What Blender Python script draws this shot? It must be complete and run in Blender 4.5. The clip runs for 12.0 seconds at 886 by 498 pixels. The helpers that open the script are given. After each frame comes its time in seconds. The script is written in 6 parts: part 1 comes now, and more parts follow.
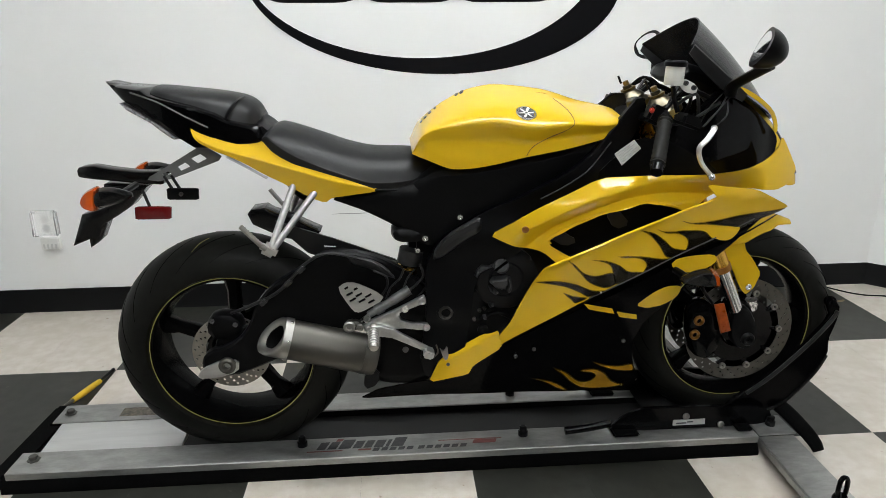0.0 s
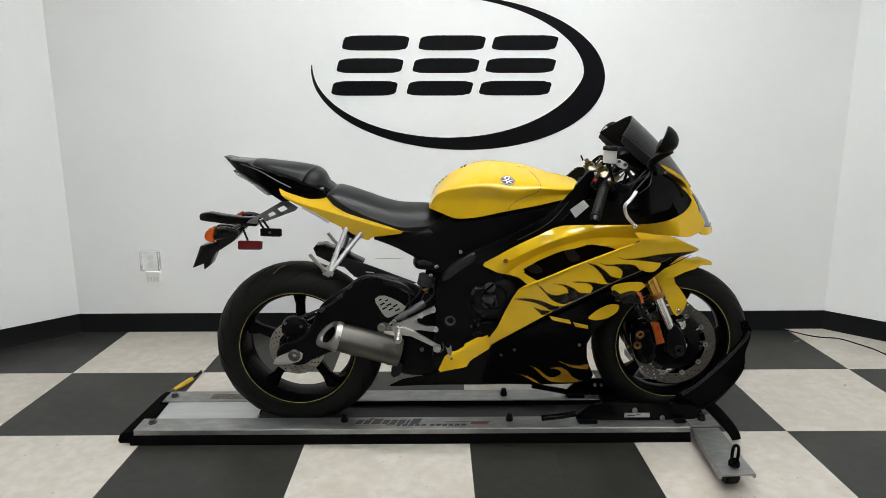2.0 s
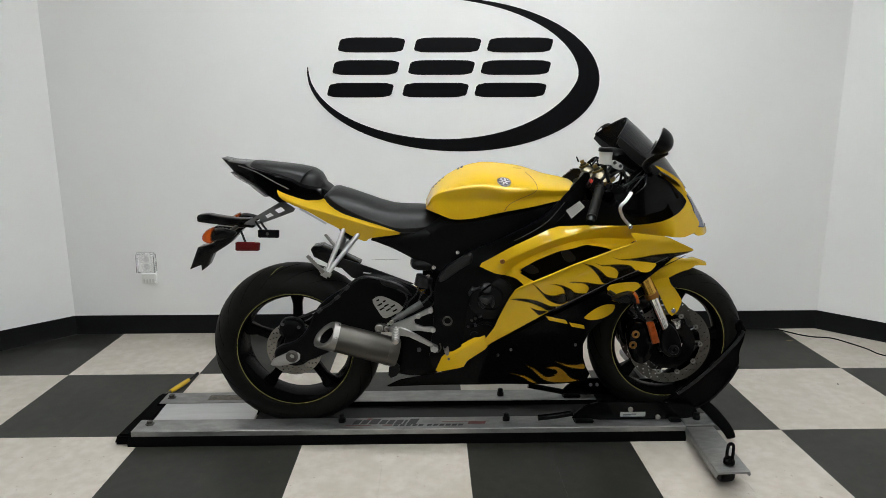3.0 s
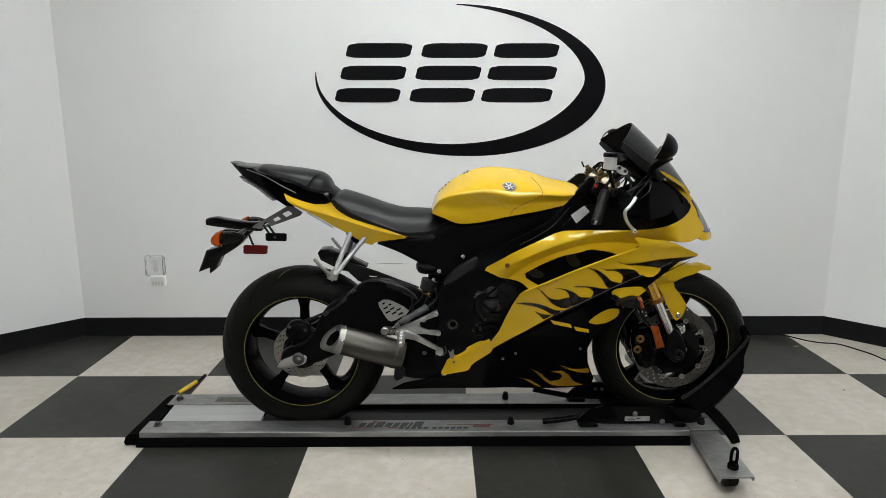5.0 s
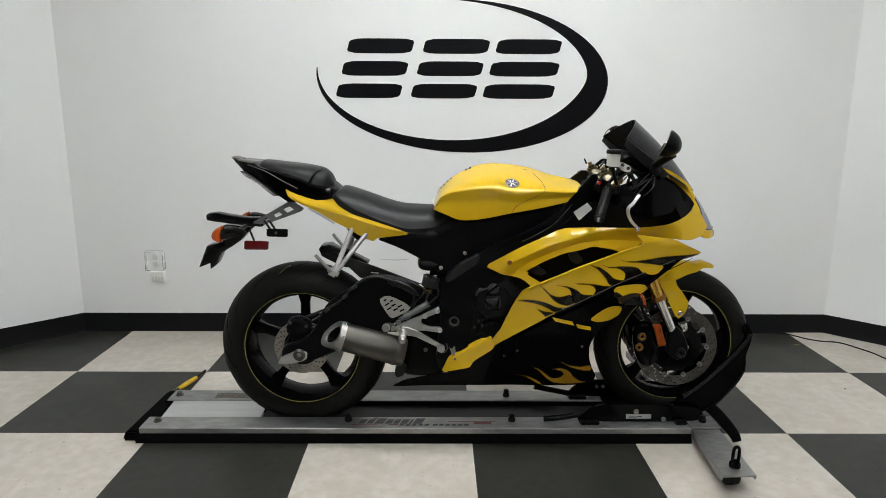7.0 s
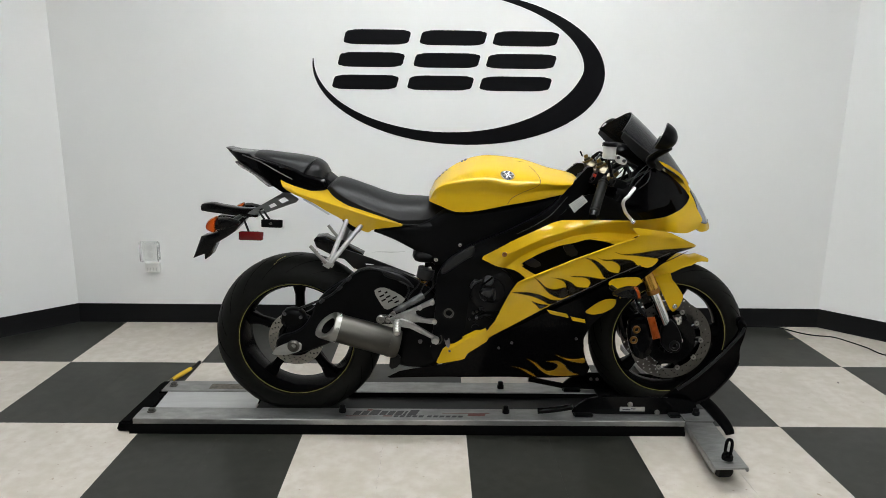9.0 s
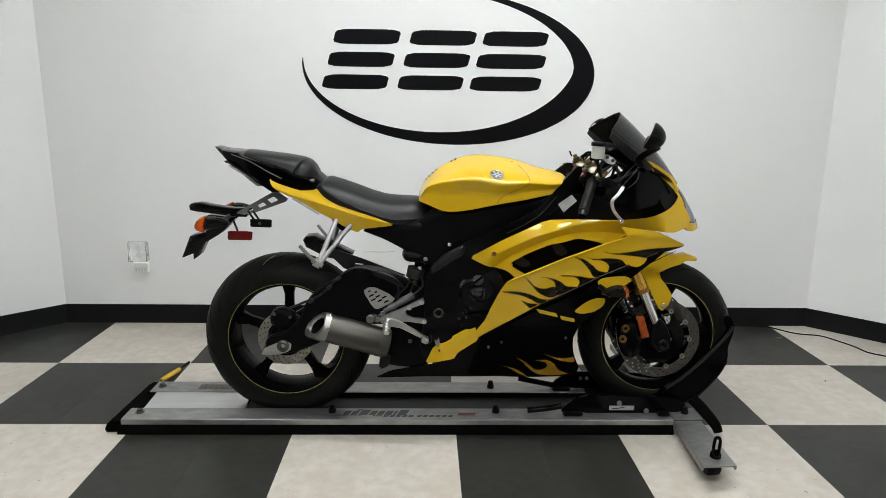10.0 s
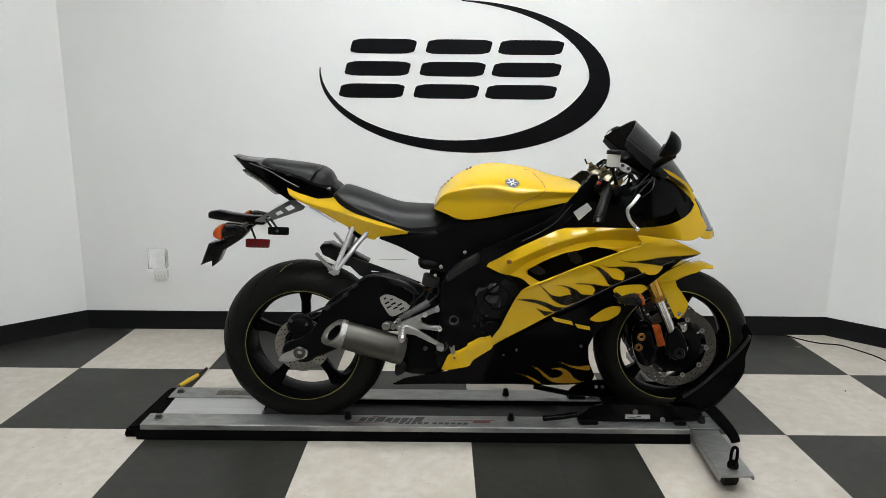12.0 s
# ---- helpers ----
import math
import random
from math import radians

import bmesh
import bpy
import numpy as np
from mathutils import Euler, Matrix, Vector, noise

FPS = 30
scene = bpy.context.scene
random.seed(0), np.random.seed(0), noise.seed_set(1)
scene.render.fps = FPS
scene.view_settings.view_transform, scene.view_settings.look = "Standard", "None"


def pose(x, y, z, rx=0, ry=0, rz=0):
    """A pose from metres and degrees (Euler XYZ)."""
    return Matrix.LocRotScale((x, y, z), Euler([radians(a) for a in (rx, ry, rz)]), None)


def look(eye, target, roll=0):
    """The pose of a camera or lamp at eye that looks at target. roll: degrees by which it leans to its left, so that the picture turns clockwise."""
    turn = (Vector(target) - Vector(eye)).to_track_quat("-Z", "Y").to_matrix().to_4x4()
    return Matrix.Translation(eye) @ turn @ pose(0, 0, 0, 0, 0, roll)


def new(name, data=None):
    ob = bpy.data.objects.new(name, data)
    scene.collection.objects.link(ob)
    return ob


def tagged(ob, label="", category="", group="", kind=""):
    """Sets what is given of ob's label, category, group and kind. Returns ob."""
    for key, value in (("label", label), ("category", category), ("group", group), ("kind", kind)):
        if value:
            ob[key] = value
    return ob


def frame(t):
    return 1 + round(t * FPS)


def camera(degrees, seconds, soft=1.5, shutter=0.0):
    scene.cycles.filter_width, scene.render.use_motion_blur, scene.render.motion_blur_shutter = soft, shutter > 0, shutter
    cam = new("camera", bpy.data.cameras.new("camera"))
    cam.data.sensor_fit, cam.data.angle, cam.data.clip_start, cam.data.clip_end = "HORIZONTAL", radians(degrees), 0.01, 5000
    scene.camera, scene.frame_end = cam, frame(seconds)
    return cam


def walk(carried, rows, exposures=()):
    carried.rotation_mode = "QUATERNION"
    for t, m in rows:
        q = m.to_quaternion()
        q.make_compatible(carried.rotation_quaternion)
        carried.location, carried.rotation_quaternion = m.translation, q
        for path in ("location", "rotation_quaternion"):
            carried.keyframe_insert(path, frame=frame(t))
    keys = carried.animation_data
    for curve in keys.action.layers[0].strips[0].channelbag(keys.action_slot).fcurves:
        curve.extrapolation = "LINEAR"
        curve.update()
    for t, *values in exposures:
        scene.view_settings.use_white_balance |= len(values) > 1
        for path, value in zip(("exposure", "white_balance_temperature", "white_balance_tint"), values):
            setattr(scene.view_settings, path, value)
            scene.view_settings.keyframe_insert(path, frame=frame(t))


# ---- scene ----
cam = camera(67.4, 12.0, soft=0.6)
PATH = [
    (0, (1.031, -1.636, 1.143), (1.168, 0.264, 0.535), -0.45),
    (0.2, (1.055, -1.739, 1.162), (1.244, 0.169, 0.587), 1.5),
    (0.5, (1.135, -1.913, 1.14), (1.319, 0.017, 0.6455), 1.2),
    (0.8, (1.175, -2.033, 1.173), (1.31, -0.11, 0.635), 1.5),
    (1, (1.167, -2.092, 1.18), (1.25, -0.157, 0.683), 1.1),
    (1.2, (1.126, -2.15, 1.175), (1.152, -0.209, 0.691), 0.3),
    (1.5, (1.096, -2.251, 1.178), (1.099, -0.311, 0.694), -2.0),
    (1.7, (1.082, -2.295, 1.194), (1.091, -0.353, 0.714), -1.3),
    (2, (1.102, -2.332, 1.216), (1.12, -0.376, 0.799), -0.1),
    (2.5, (1.092, -2.349, 1.221), (1.14, -0.389, 0.825), -0.7),
    (3, (1.09, -2.346, 1.216), (1.127, -0.39, 0.804), -0.1),
    (5, (1.096, -2.365, 1.218), (1.111, -0.405, 0.819), 0.0),
    (5.5, (1.095, -2.366, 1.216), (1.114, -0.406, 0.821), -0.1),
    (6, (1.096, -2.366, 1.216), (1.109, -0.408, 0.81), -0.1),
    (6.5, (1.087, -2.362, 1.213), (1.108, -0.405, 0.802), 0.5),
    (7, (1.086, -2.355, 1.216), (1.104, -0.398, 0.807), 0.3),
    (9, (1.092, -2.353, 1.209), (1.12, -0.399, 0.781), 0.7),
    (9.5, (1.097, -2.354, 1.207), (1.141, -0.402, 0.776), 0.6),
    (10, (1.098, -2.355, 1.206), (1.152, -0.402, 0.78), 0.8),
    (10.5, (1.102, -2.356, 1.208), (1.17, -0.402, 0.79), 1.0),
    (11, (1.104, -2.356, 1.209), (1.173, -0.402, 0.791), 0.9),
    (11.5, (1.103, -2.359, 1.208), (1.156, -0.402, 0.8), 0.8),
    (12, (1.099, -2.366, 1.21), (1.1055, -0.408, 0.805), 0.6),
]
walk(cam, [(t, look(eye, target, roll)) for t, eye, target, roll in PATH],
     exposures=((0, 0.25), (0.5, 0.37), (1, 0.31), (1.5, 0.27), (2, 0.2), (2.5, 0.0), (3, -0.04), (5.5, -0.04), (7, 0.0), (9, 0.11), (12, 0.12)))

# ---- world and lights ----
world = bpy.data.worlds.new("world")
world.use_nodes = True
scene.world = world
world.node_tree.nodes["Background"].inputs[0].default_value = (0.75, 0.8, 0.85, 1)
world.node_tree.nodes["Background"].inputs[1].default_value = 0.02
scene.view_settings.exposure = 0.0
LAMP = 22.0

C = 0.10                      # the motorcycle's middle plane
BACK = 1.205                  # the back wall
T = 0.305                     # one floor tile


# ---- materials ----
def mat(name, color, rough=0.5, metal=0.0, var=0.15, scale=12.0, bump=0.0, bump_scale=200.0, coat=0.0, spec=0.5, stretch=(1, 1, 1), tint=None, rvar=0.12):
    m = bpy.data.materials.new(name)
    m.use_nodes = True
    nt = m.node_tree
    b = nt.nodes["Principled BSDF"]
    b.inputs["Roughness"].default_value = rough
    b.inputs["Metallic"].default_value = metal
    b.inputs["Coat Weight"].default_value = coat
    b.inputs["Coat Roughness"].default_value = 0.04
    b.inputs["Specular IOR Level"].default_value = spec
    tc = nt.nodes.new("ShaderNodeTexCoord")
    mp = nt.nodes.new("ShaderNodeMapping")
    mp.inputs["Scale"].default_value = stretch
    nt.links.new(tc.outputs["Object"], mp.inputs[0])
    big = nt.nodes.new("ShaderNodeTexNoise")
    big.inputs["Scale"].default_value = scale
    big.inputs["Detail"].default_value = 6
    big.inputs["Roughness"].default_value = 0.65
    nt.links.new(mp.outputs[0], big.inputs["Vector"])
    ramp = nt.nodes.new("ShaderNodeValToRGB")
    lo = [c * (1 - var) for c in color] if tint is None else list(tint)
    hi = [min(1, c * (1 + var)) for c in color]
    ramp.color_ramp.elements[0].position, ramp.color_ramp.elements[1].position = 0.3, 0.7
    ramp.color_ramp.elements[0].color = (*lo, 1)
    ramp.color_ramp.elements[1].color = (*hi, 1)
    nt.links.new(big.outputs["Fac"], ramp.inputs[0])
    nt.links.new(ramp.outputs[0], b.inputs["Base Color"])
    rr = nt.nodes.new("ShaderNodeMapRange")
    rr.inputs["To Min"].default_value = max(0.02, rough - rvar)
    rr.inputs["To Max"].default_value = min(1, rough + rvar)
    nt.links.new(big.outputs["Fac"], rr.inputs["Value"])
    nt.links.new(rr.outputs[0], b.inputs["Roughness"])
    if bump > 0:
        fine = nt.nodes.new("ShaderNodeTexNoise")
        fine.inputs["Scale"].default_value = bump_scale
        fine.inputs["Detail"].default_value = 3
        nt.links.new(mp.outputs[0], fine.inputs["Vector"])
        bp = nt.nodes.new("ShaderNodeBump")
        bp.inputs["Strength"].default_value = bump
        bp.inputs["Distance"].default_value = 0.002
        nt.links.new(fine.outputs["Fac"], bp.inputs["Height"])
        nt.links.new(bp.outputs[0], b.inputs["Normal"])
    return m


def glow(name, color, strength):
    m = bpy.data.materials.new(name)
    m.use_nodes = True
    b = m.node_tree.nodes["Principled BSDF"]
    b.inputs["Base Color"].default_value = (0.8, 0.8, 0.8, 1)
    b.inputs["Emission Color"].default_value = (*color, 1)
    b.inputs["Emission Strength"].default_value = strength
    return m


def lens(name, color, rough=0.08, trans=0.6):
    m = mat(name, color, rough, var=0.06, coat=0.5, rvar=0.03)
    m.node_tree.nodes["Principled BSDF"].inputs["Transmission Weight"].default_value = trans
    return m


WALL = mat("white_wall_paint", (0.87, 0.87, 0.862), 0.5, var=0.012, scale=2.5, bump=0.12, bump_scale=160)
DARKWALL = mat("unseen_dark_wall", (0.05, 0.05, 0.052), 0.7, var=0.1, scale=3)
FORKCAP = mat("fork_cap_aluminium", (0.13, 0.112, 0.08), 0.32, metal=1.0, var=0.2, scale=40)
CEIL = mat("ceiling_paint", (0.75, 0.75, 0.74), 0.8, var=0.03, scale=4)
BASE = mat("black_vinyl_baseboard", (0.003, 0.003, 0.0035), 0.5, spec=0.2, var=0.2, scale=5)
VINYL = mat("black_wall_vinyl", (0.003, 0.003, 0.004), 0.45, spec=0.12, var=0.1, scale=4)
YELLOW = mat("yellow_paint", (0.64, 0.40, 0.010), 0.4, var=0.03, scale=9, spec=0.05, coat=0.75, rvar=0.05)
YELLOW.node_tree.nodes["Principled BSDF"].inputs["Coat Roughness"].default_value = 0.09
GLOSS = mat("gloss_black_paint", (0.0016, 0.0016, 0.0019), 0.14, spec=0.05, var=0.2, coat=0.16, rvar=0.05)
PLASTIC = mat("black_plastic", (0.003, 0.003, 0.0033), 0.33, spec=0.11, var=0.2, scale=15, bump=0.08, bump_scale=500)
MATTE = mat("matte_black_metal", (0.003, 0.003, 0.0033), 0.36, spec=0.09, var=0.25, scale=18, bump=0.1, bump_scale=350)
ENGINE = mat("dark_engine_casting", (0.009, 0.009, 0.0095), 0.42, metal=0.5, spec=0.3, var=0.3, scale=25, bump=0.15, bump_scale=420)
RUBBER = mat("tyre_rubber", (0.006, 0.006, 0.005), 0.5, spec=0.13, var=0.4, scale=14, bump=0.15, bump_scale=260)
GROOVE = mat("tread_groove_rubber", (0.001, 0.001, 0.001), 0.9, spec=0.0, var=0.2)
SEAT = mat("seat_vinyl", (0.008, 0.008, 0.0085), 0.38, spec=0.24, var=0.15, scale=20, bump=0.18, bump_scale=620)
ALU = mat("brushed_aluminium", (0.55, 0.55, 0.54), 0.4, metal=1.0, var=0.1, scale=10, stretch=(1, 1, 8))
RAIL = mat("worn_aluminium_rail", (0.33, 0.33, 0.32), 0.5, metal=0.85, var=0.24, scale=9, bump=0.08, bump_scale=120, stretch=(1.6, 4, 4))
PLATE = mat("bright_aluminium_plate", (0.62, 0.62, 0.62), 0.42, metal=0.85, var=0.1, scale=7, stretch=(0.5, 5, 5))
CHROME = mat("polished_metal", (0.75, 0.75, 0.74), 0.15, metal=1.0, var=0.08, rvar=0.06)
SKID = mat("dull_black_skid", (0.0025, 0.0025, 0.0025), 0.8, spec=0.03, var=0.3)
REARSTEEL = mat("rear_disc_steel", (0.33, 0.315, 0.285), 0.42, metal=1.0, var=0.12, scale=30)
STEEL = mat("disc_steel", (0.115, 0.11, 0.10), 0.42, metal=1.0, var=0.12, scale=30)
TITAN = mat("titanium_sleeve", (0.088, 0.083, 0.073), 0.46, metal=1.0, var=0.08, scale=6, bump=0.05, bump_scale=300)
CAP = mat("dull_aluminium", (0.31, 0.30, 0.28), 0.42, metal=1.0, var=0.12, scale=25)
GREY = mat("satin_grey_metal", (0.10, 0.10, 0.10), 0.4, metal=0.6, var=0.25, scale=20)
GOLD = mat("gold_anodised", (0.62, 0.36, 0.07), 0.25, metal=1.0, var=0.1)
PALEGOLD = mat("pale_gold_anodised", (0.34, 0.24, 0.09), 0.34, metal=1.0, var=0.25, scale=60)
BRONZE = mat("bronze_bolts", (0.32, 0.15, 0.04), 0.3, metal=1.0, var=0.2)
ORANGE = lens("orange_lens", (0.80, 0.13, 0.008), 0.25)
AMBER = mat("amber_reflector", (0.27, 0.05, 0.006), 0.3, spec=0.25, var=0.3, scale=60)
RED = lens("red_lens", (0.14, 0.004, 0.005), trans=0.2)
LAMPGLASS = lens("headlight_glass", (0.24, 0.24, 0.27), 0.1, 0.15)
SMOKE = mat("smoked_screen", (0.016, 0.016, 0.018), 0.2, spec=0.16, var=0.1, rvar=0.03)
SMOKE.node_tree.nodes["Principled BSDF"].inputs["Transmission Weight"].default_value = 0.45
WHEELGLOSS = mat("gloss_black_wheel", (0.003, 0.003, 0.0032), 0.2, spec=0.3, var=0.2, rvar=0.06)
WHEELGLOSS.node_tree.nodes["Principled BSDF"].inputs["IOR"].default_value = 1.12
SATIN = mat("satin_black_guard", (0.007, 0.007, 0.0074), 0.38, spec=0.40, var=0.25, scale=30, bump=0.1, bump_scale=600)
BELLY = mat("deep_black_paint", (0.0012, 0.0012, 0.0014), 0.16, spec=0.03, var=0.2, coat=0.06, rvar=0.06)
TRIMGLOSS = mat("glossy_black_plastic", (0.004, 0.004, 0.0042), 0.2, spec=0.3, var=0.25, scale=25, rvar=0.1, bump=0.06, bump_scale=90)
BOLT = mat("bright_bolt_steel", (0.72, 0.71, 0.69), 0.32, metal=1.0, var=0.15, scale=60)
BRACKET = mat("grey_bracket_paint", (0.13, 0.13, 0.128), 0.45, spec=0.5, var=0.15, scale=30)
CLEAR = lens("clear_cover", (0.95, 0.95, 0.95), 0.05, 0.92)
BOSS = mat("grey_casting", (0.040, 0.040, 0.041), 0.36, metal=0.5, spec=0.5, var=0.25, scale=40, bump=0.1, bump_scale=300)
PRINT = mat("faint_grey_print", (0.40, 0.40, 0.39), 0.45, var=0.1)
MIRROR = mat("mirror_glass", (0.8, 0.8, 0.8), 0.02, metal=1.0, var=0.01, rvar=0.0)
STICKER = mat("silver_sticker", (0.55, 0.55, 0.53), 0.4, var=0.05, scale=30)
INK = mat("dark_print", (0.03, 0.03, 0.035), 0.5, var=0.1)
FADED = mat("worn_dark_print", (0.055, 0.055, 0.056), 0.5, tint=(0.02, 0.02, 0.022), scale=70)
REDINK = mat("red_print", (0.17, 0.05, 0.045), 0.5, var=0.3, scale=60)
STRIPE = mat("yellow_rim_tape", (0.42, 0.39, 0.10), 0.4, var=0.1, scale=30)
IVORY = mat("white_outlet_plastic", (0.74, 0.74, 0.71), 0.35, var=0.03)
WHITECUP = mat("cloudy_reservoir", (0.6, 0.6, 0.57), 0.35, var=0.06)
HANDLE = mat("yellow_grip_plastic", (0.66, 0.42, 0.02), 0.45, var=0.15)
SMOKEPAINT = mat("black_flame_paint", (0.006, 0.004, 0.001), 0.24, var=0.35, scale=20, spec=0.2, coat=0.4, rvar=0.05)


def airbrushed(m):
    """Lets a paint fade out towards the edge of its stroke."""
    nt = m.node_tree
    at, tr, mx = nt.nodes.new("ShaderNodeAttribute"), nt.nodes.new("ShaderNodeBsdfTransparent"), nt.nodes.new("ShaderNodeMixShader")
    at.attribute_name = "fade"
    nt.links.new(at.outputs["Fac"], mx.inputs[0])
    nt.links.new(tr.outputs[0], mx.inputs[1])
    nt.links.new(nt.nodes["Principled BSDF"].outputs[0], mx.inputs[2])
    nt.links.new(mx.outputs[0], nt.nodes["Material Output"].inputs[0])
    return m


FLAMEGOLD = airbrushed(mat("gold_flame_paint", (0.27, 0.145, 0.010), 0.26, var=0.35, scale=14, spec=0.2, coat=0.3, rvar=0.05))
airbrushed(SMOKEPAINT)


def tile_mat(name, base, spot, chance, mottle, cloud, shine, rough):
    m = bpy.data.materials.new(name)
    m.use_nodes = True
    nt = m.node_tree
    b = nt.nodes["Principled BSDF"]
    b.inputs["Specular IOR Level"].default_value = shine
    tc, oi = nt.nodes.new("ShaderNodeNewGeometry"), nt.nodes.new("ShaderNodeObjectInfo")
    n1, n2, n3, n4 = (nt.nodes.new("ShaderNodeTexNoise") for _ in range(4))
    for n, s, d in ((n1, 24, 5), (n2, 38, 6), (n3, 2.2, 3), (n4, 6.5, 5)):
        n.inputs["Scale"].default_value, n.inputs["Detail"].default_value = s, d
        nt.links.new(tc.outputs["Position"], n.inputs["Vector"])
    r1 = nt.nodes.new("ShaderNodeValToRGB")
    r1.color_ramp.elements[0].position, r1.color_ramp.elements[1].position = 0.34, 0.62
    r1.color_ramp.elements[0].color = (*[c * (mottle - 0.03 * k) for k, c in enumerate(base)], 1)
    r1.color_ramp.elements[1].color = (*base, 1)
    nt.links.new(n1.outputs["Fac"], r1.inputs[0])
    r2 = nt.nodes.new("ShaderNodeValToRGB")
    r2.color_ramp.elements[0].position, r2.color_ramp.elements[1].position = chance, chance + 0.06
    r2.color_ramp.elements[0].color, r2.color_ramp.elements[1].color = (0, 0, 0, 1), (1, 1, 1, 1)
    nt.links.new(n2.outputs["Fac"], r2.inputs[0])
    mx = nt.nodes.new("ShaderNodeMix")
    mx.data_type = "RGBA"
    mx.inputs["B"].default_value = (*spot, 1)
    nt.links.new(r2.outputs[0], mx.inputs["Factor"])
    nt.links.new(r1.outputs[0], mx.inputs["A"])
    r4 = nt.nodes.new("ShaderNodeMapRange")
    r4.inputs["From Min"].default_value, r4.inputs["From Max"].default_value, r4.inputs["To Max"].default_value = 0.44, 0.66, 0.75
    nt.links.new(n4.outputs["Fac"], r4.inputs["Value"])
    m4 = nt.nodes.new("ShaderNodeMix")
    m4.data_type = "RGBA"
    m4.inputs["B"].default_value = (*cloud, 1)
    nt.links.new(r4.outputs[0], m4.inputs["Factor"])
    nt.links.new(mx.outputs["Result"], m4.inputs["A"])
    hs = nt.nodes.new("ShaderNodeHueSaturation")
    rv = nt.nodes.new("ShaderNodeMapRange")
    rv.inputs["To Min"].default_value, rv.inputs["To Max"].default_value = 0.95, 1.04
    nt.links.new(oi.outputs["Random"], rv.inputs["Value"])
    nt.links.new(rv.outputs[0], hs.inputs["Value"])
    nt.links.new(m4.outputs["Result"], hs.inputs["Color"])
    nt.links.new(hs.outputs[0], b.inputs["Base Color"])
    rr = nt.nodes.new("ShaderNodeMapRange")
    rr.inputs["To Min"].default_value, rr.inputs["To Max"].default_value = rough, 2 * rough
    nt.links.new(n3.outputs["Fac"], rr.inputs["Value"])
    nt.links.new(rr.outputs[0], b.inputs["Roughness"])
    bp = nt.nodes.new("ShaderNodeBump")
    bp.inputs["Strength"].default_value, bp.inputs["Distance"].default_value = 0.15, 0.001
    nt.links.new(n1.outputs["Fac"], bp.inputs["Height"])
    nt.links.new(bp.outputs[0], b.inputs["Normal"])
    return m


TILE_LIGHT = tile_mat("ivory_floor_tile", (0.575, 0.528, 0.474), (0.30, 0.23, 0.16), 0.675, 0.88, (0.468, 0.424, 0.354), 0.6, 0.24)
TILE_DARK = tile_mat("charcoal_floor_tile", (0.0235, 0.0241, 0.0192), (0.060, 0.056, 0.045), 0.69, 0.62, (0.0145, 0.0153, 0.0118), 0.42, 0.3)
GROUT = mat("floor_underlay", (0.05, 0.048, 0.045), 0.8)


# ---- mesh helpers ----
WHERE = {}


def put(name, bm, material, parent=None, label="", smooth=35):
    """Links a mesh built in world coordinates as one object, with its origin at its middle."""
    bmesh.ops.recalc_face_normals(bm, faces=bm.faces)
    me = bpy.data.meshes.new(name)
    lo = Vector([min(v.co[i] for v in bm.verts) for i in range(3)])
    hi = Vector([max(v.co[i] for v in bm.verts) for i in range(3)])
    mid = (lo + hi) / 2
    bmesh.ops.translate(bm, verts=bm.verts, vec=-mid)
    for f in bm.faces:
        f.smooth = True
    for e in bm.edges:
        if len(e.link_faces) == 2 and e.calc_face_angle(0) > radians(smooth):
            e.smooth = False
    layer = bm.verts.layers.float_vector.get("lean")
    leans = [v[layer].copy() for v in bm.verts] if layer else []
    bm.to_mesh(me)
    bm.free()
    if leans and all(n.length > 0.5 for n in leans):
        me.normals_split_custom_set_from_vertices([tuple(n) for n in leans])
    me.materials.append(material)
    ob = new(name, me)
    WHERE[ob.name] = mid
    if parent is not None:
        ob.parent = parent
        ob.location = mid - WHERE[parent.name]
    else:
        ob.location = mid
    if label:
        ob["label"] = label
    return ob


def part(name, bm, material, parent, label="", smooth=35):
    return put(name, bm, material, parent, label, smooth)


def thing(name, place, label, category, group=""):
    ob = new(name)
    ob.empty_display_size = 0.1
    ob.location = place
    WHERE[ob.name] = Vector(place)
    return tagged(ob, label, category, group)


def curve(x, xs, ys):
    """A smooth curve through the knots (Hermite)."""
    if x <= xs[0]:
        return ys[0]
    if x >= xs[-1]:
        return ys[-1]
    i = max(k for k in range(len(xs) - 1) if xs[k] <= x)

    def slope(k):
        if k == 0 or k == len(xs) - 1:
            a, b = (0, 1) if k == 0 else (len(xs) - 2, len(xs) - 1)
            return (ys[b] - ys[a]) / (xs[b] - xs[a])
        l, r = (ys[k] - ys[k - 1]) / (xs[k] - xs[k - 1]), (ys[k + 1] - ys[k]) / (xs[k + 1] - xs[k])
        return 0.0 if l * r <= 0 else 2 * l * r / (l + r)
    h = xs[i + 1] - xs[i]
    u = (x - xs[i]) / h
    return ((2 * u**3 - 3 * u**2 + 1) * ys[i] + (u**3 - 2 * u**2 + u) * h * slope(i)
            + (-2 * u**3 + 3 * u**2) * ys[i + 1] + (u**3 - u**2) * h * slope(i + 1))


def soften(pts, times=2, keep=0.25):
    """Rounds the corners of a closed outline (corner cutting)."""
    for _ in range(times):
        out = []
        for (x0, y0), (x1, y1) in zip(pts, pts[1:] + pts[:1]):
            out += [(x0 + (x1 - x0) * keep, y0 + (y1 - y0) * keep), (x1 + (x0 - x1) * keep, y1 + (y0 - y1) * keep)]
        pts = out
    return pts


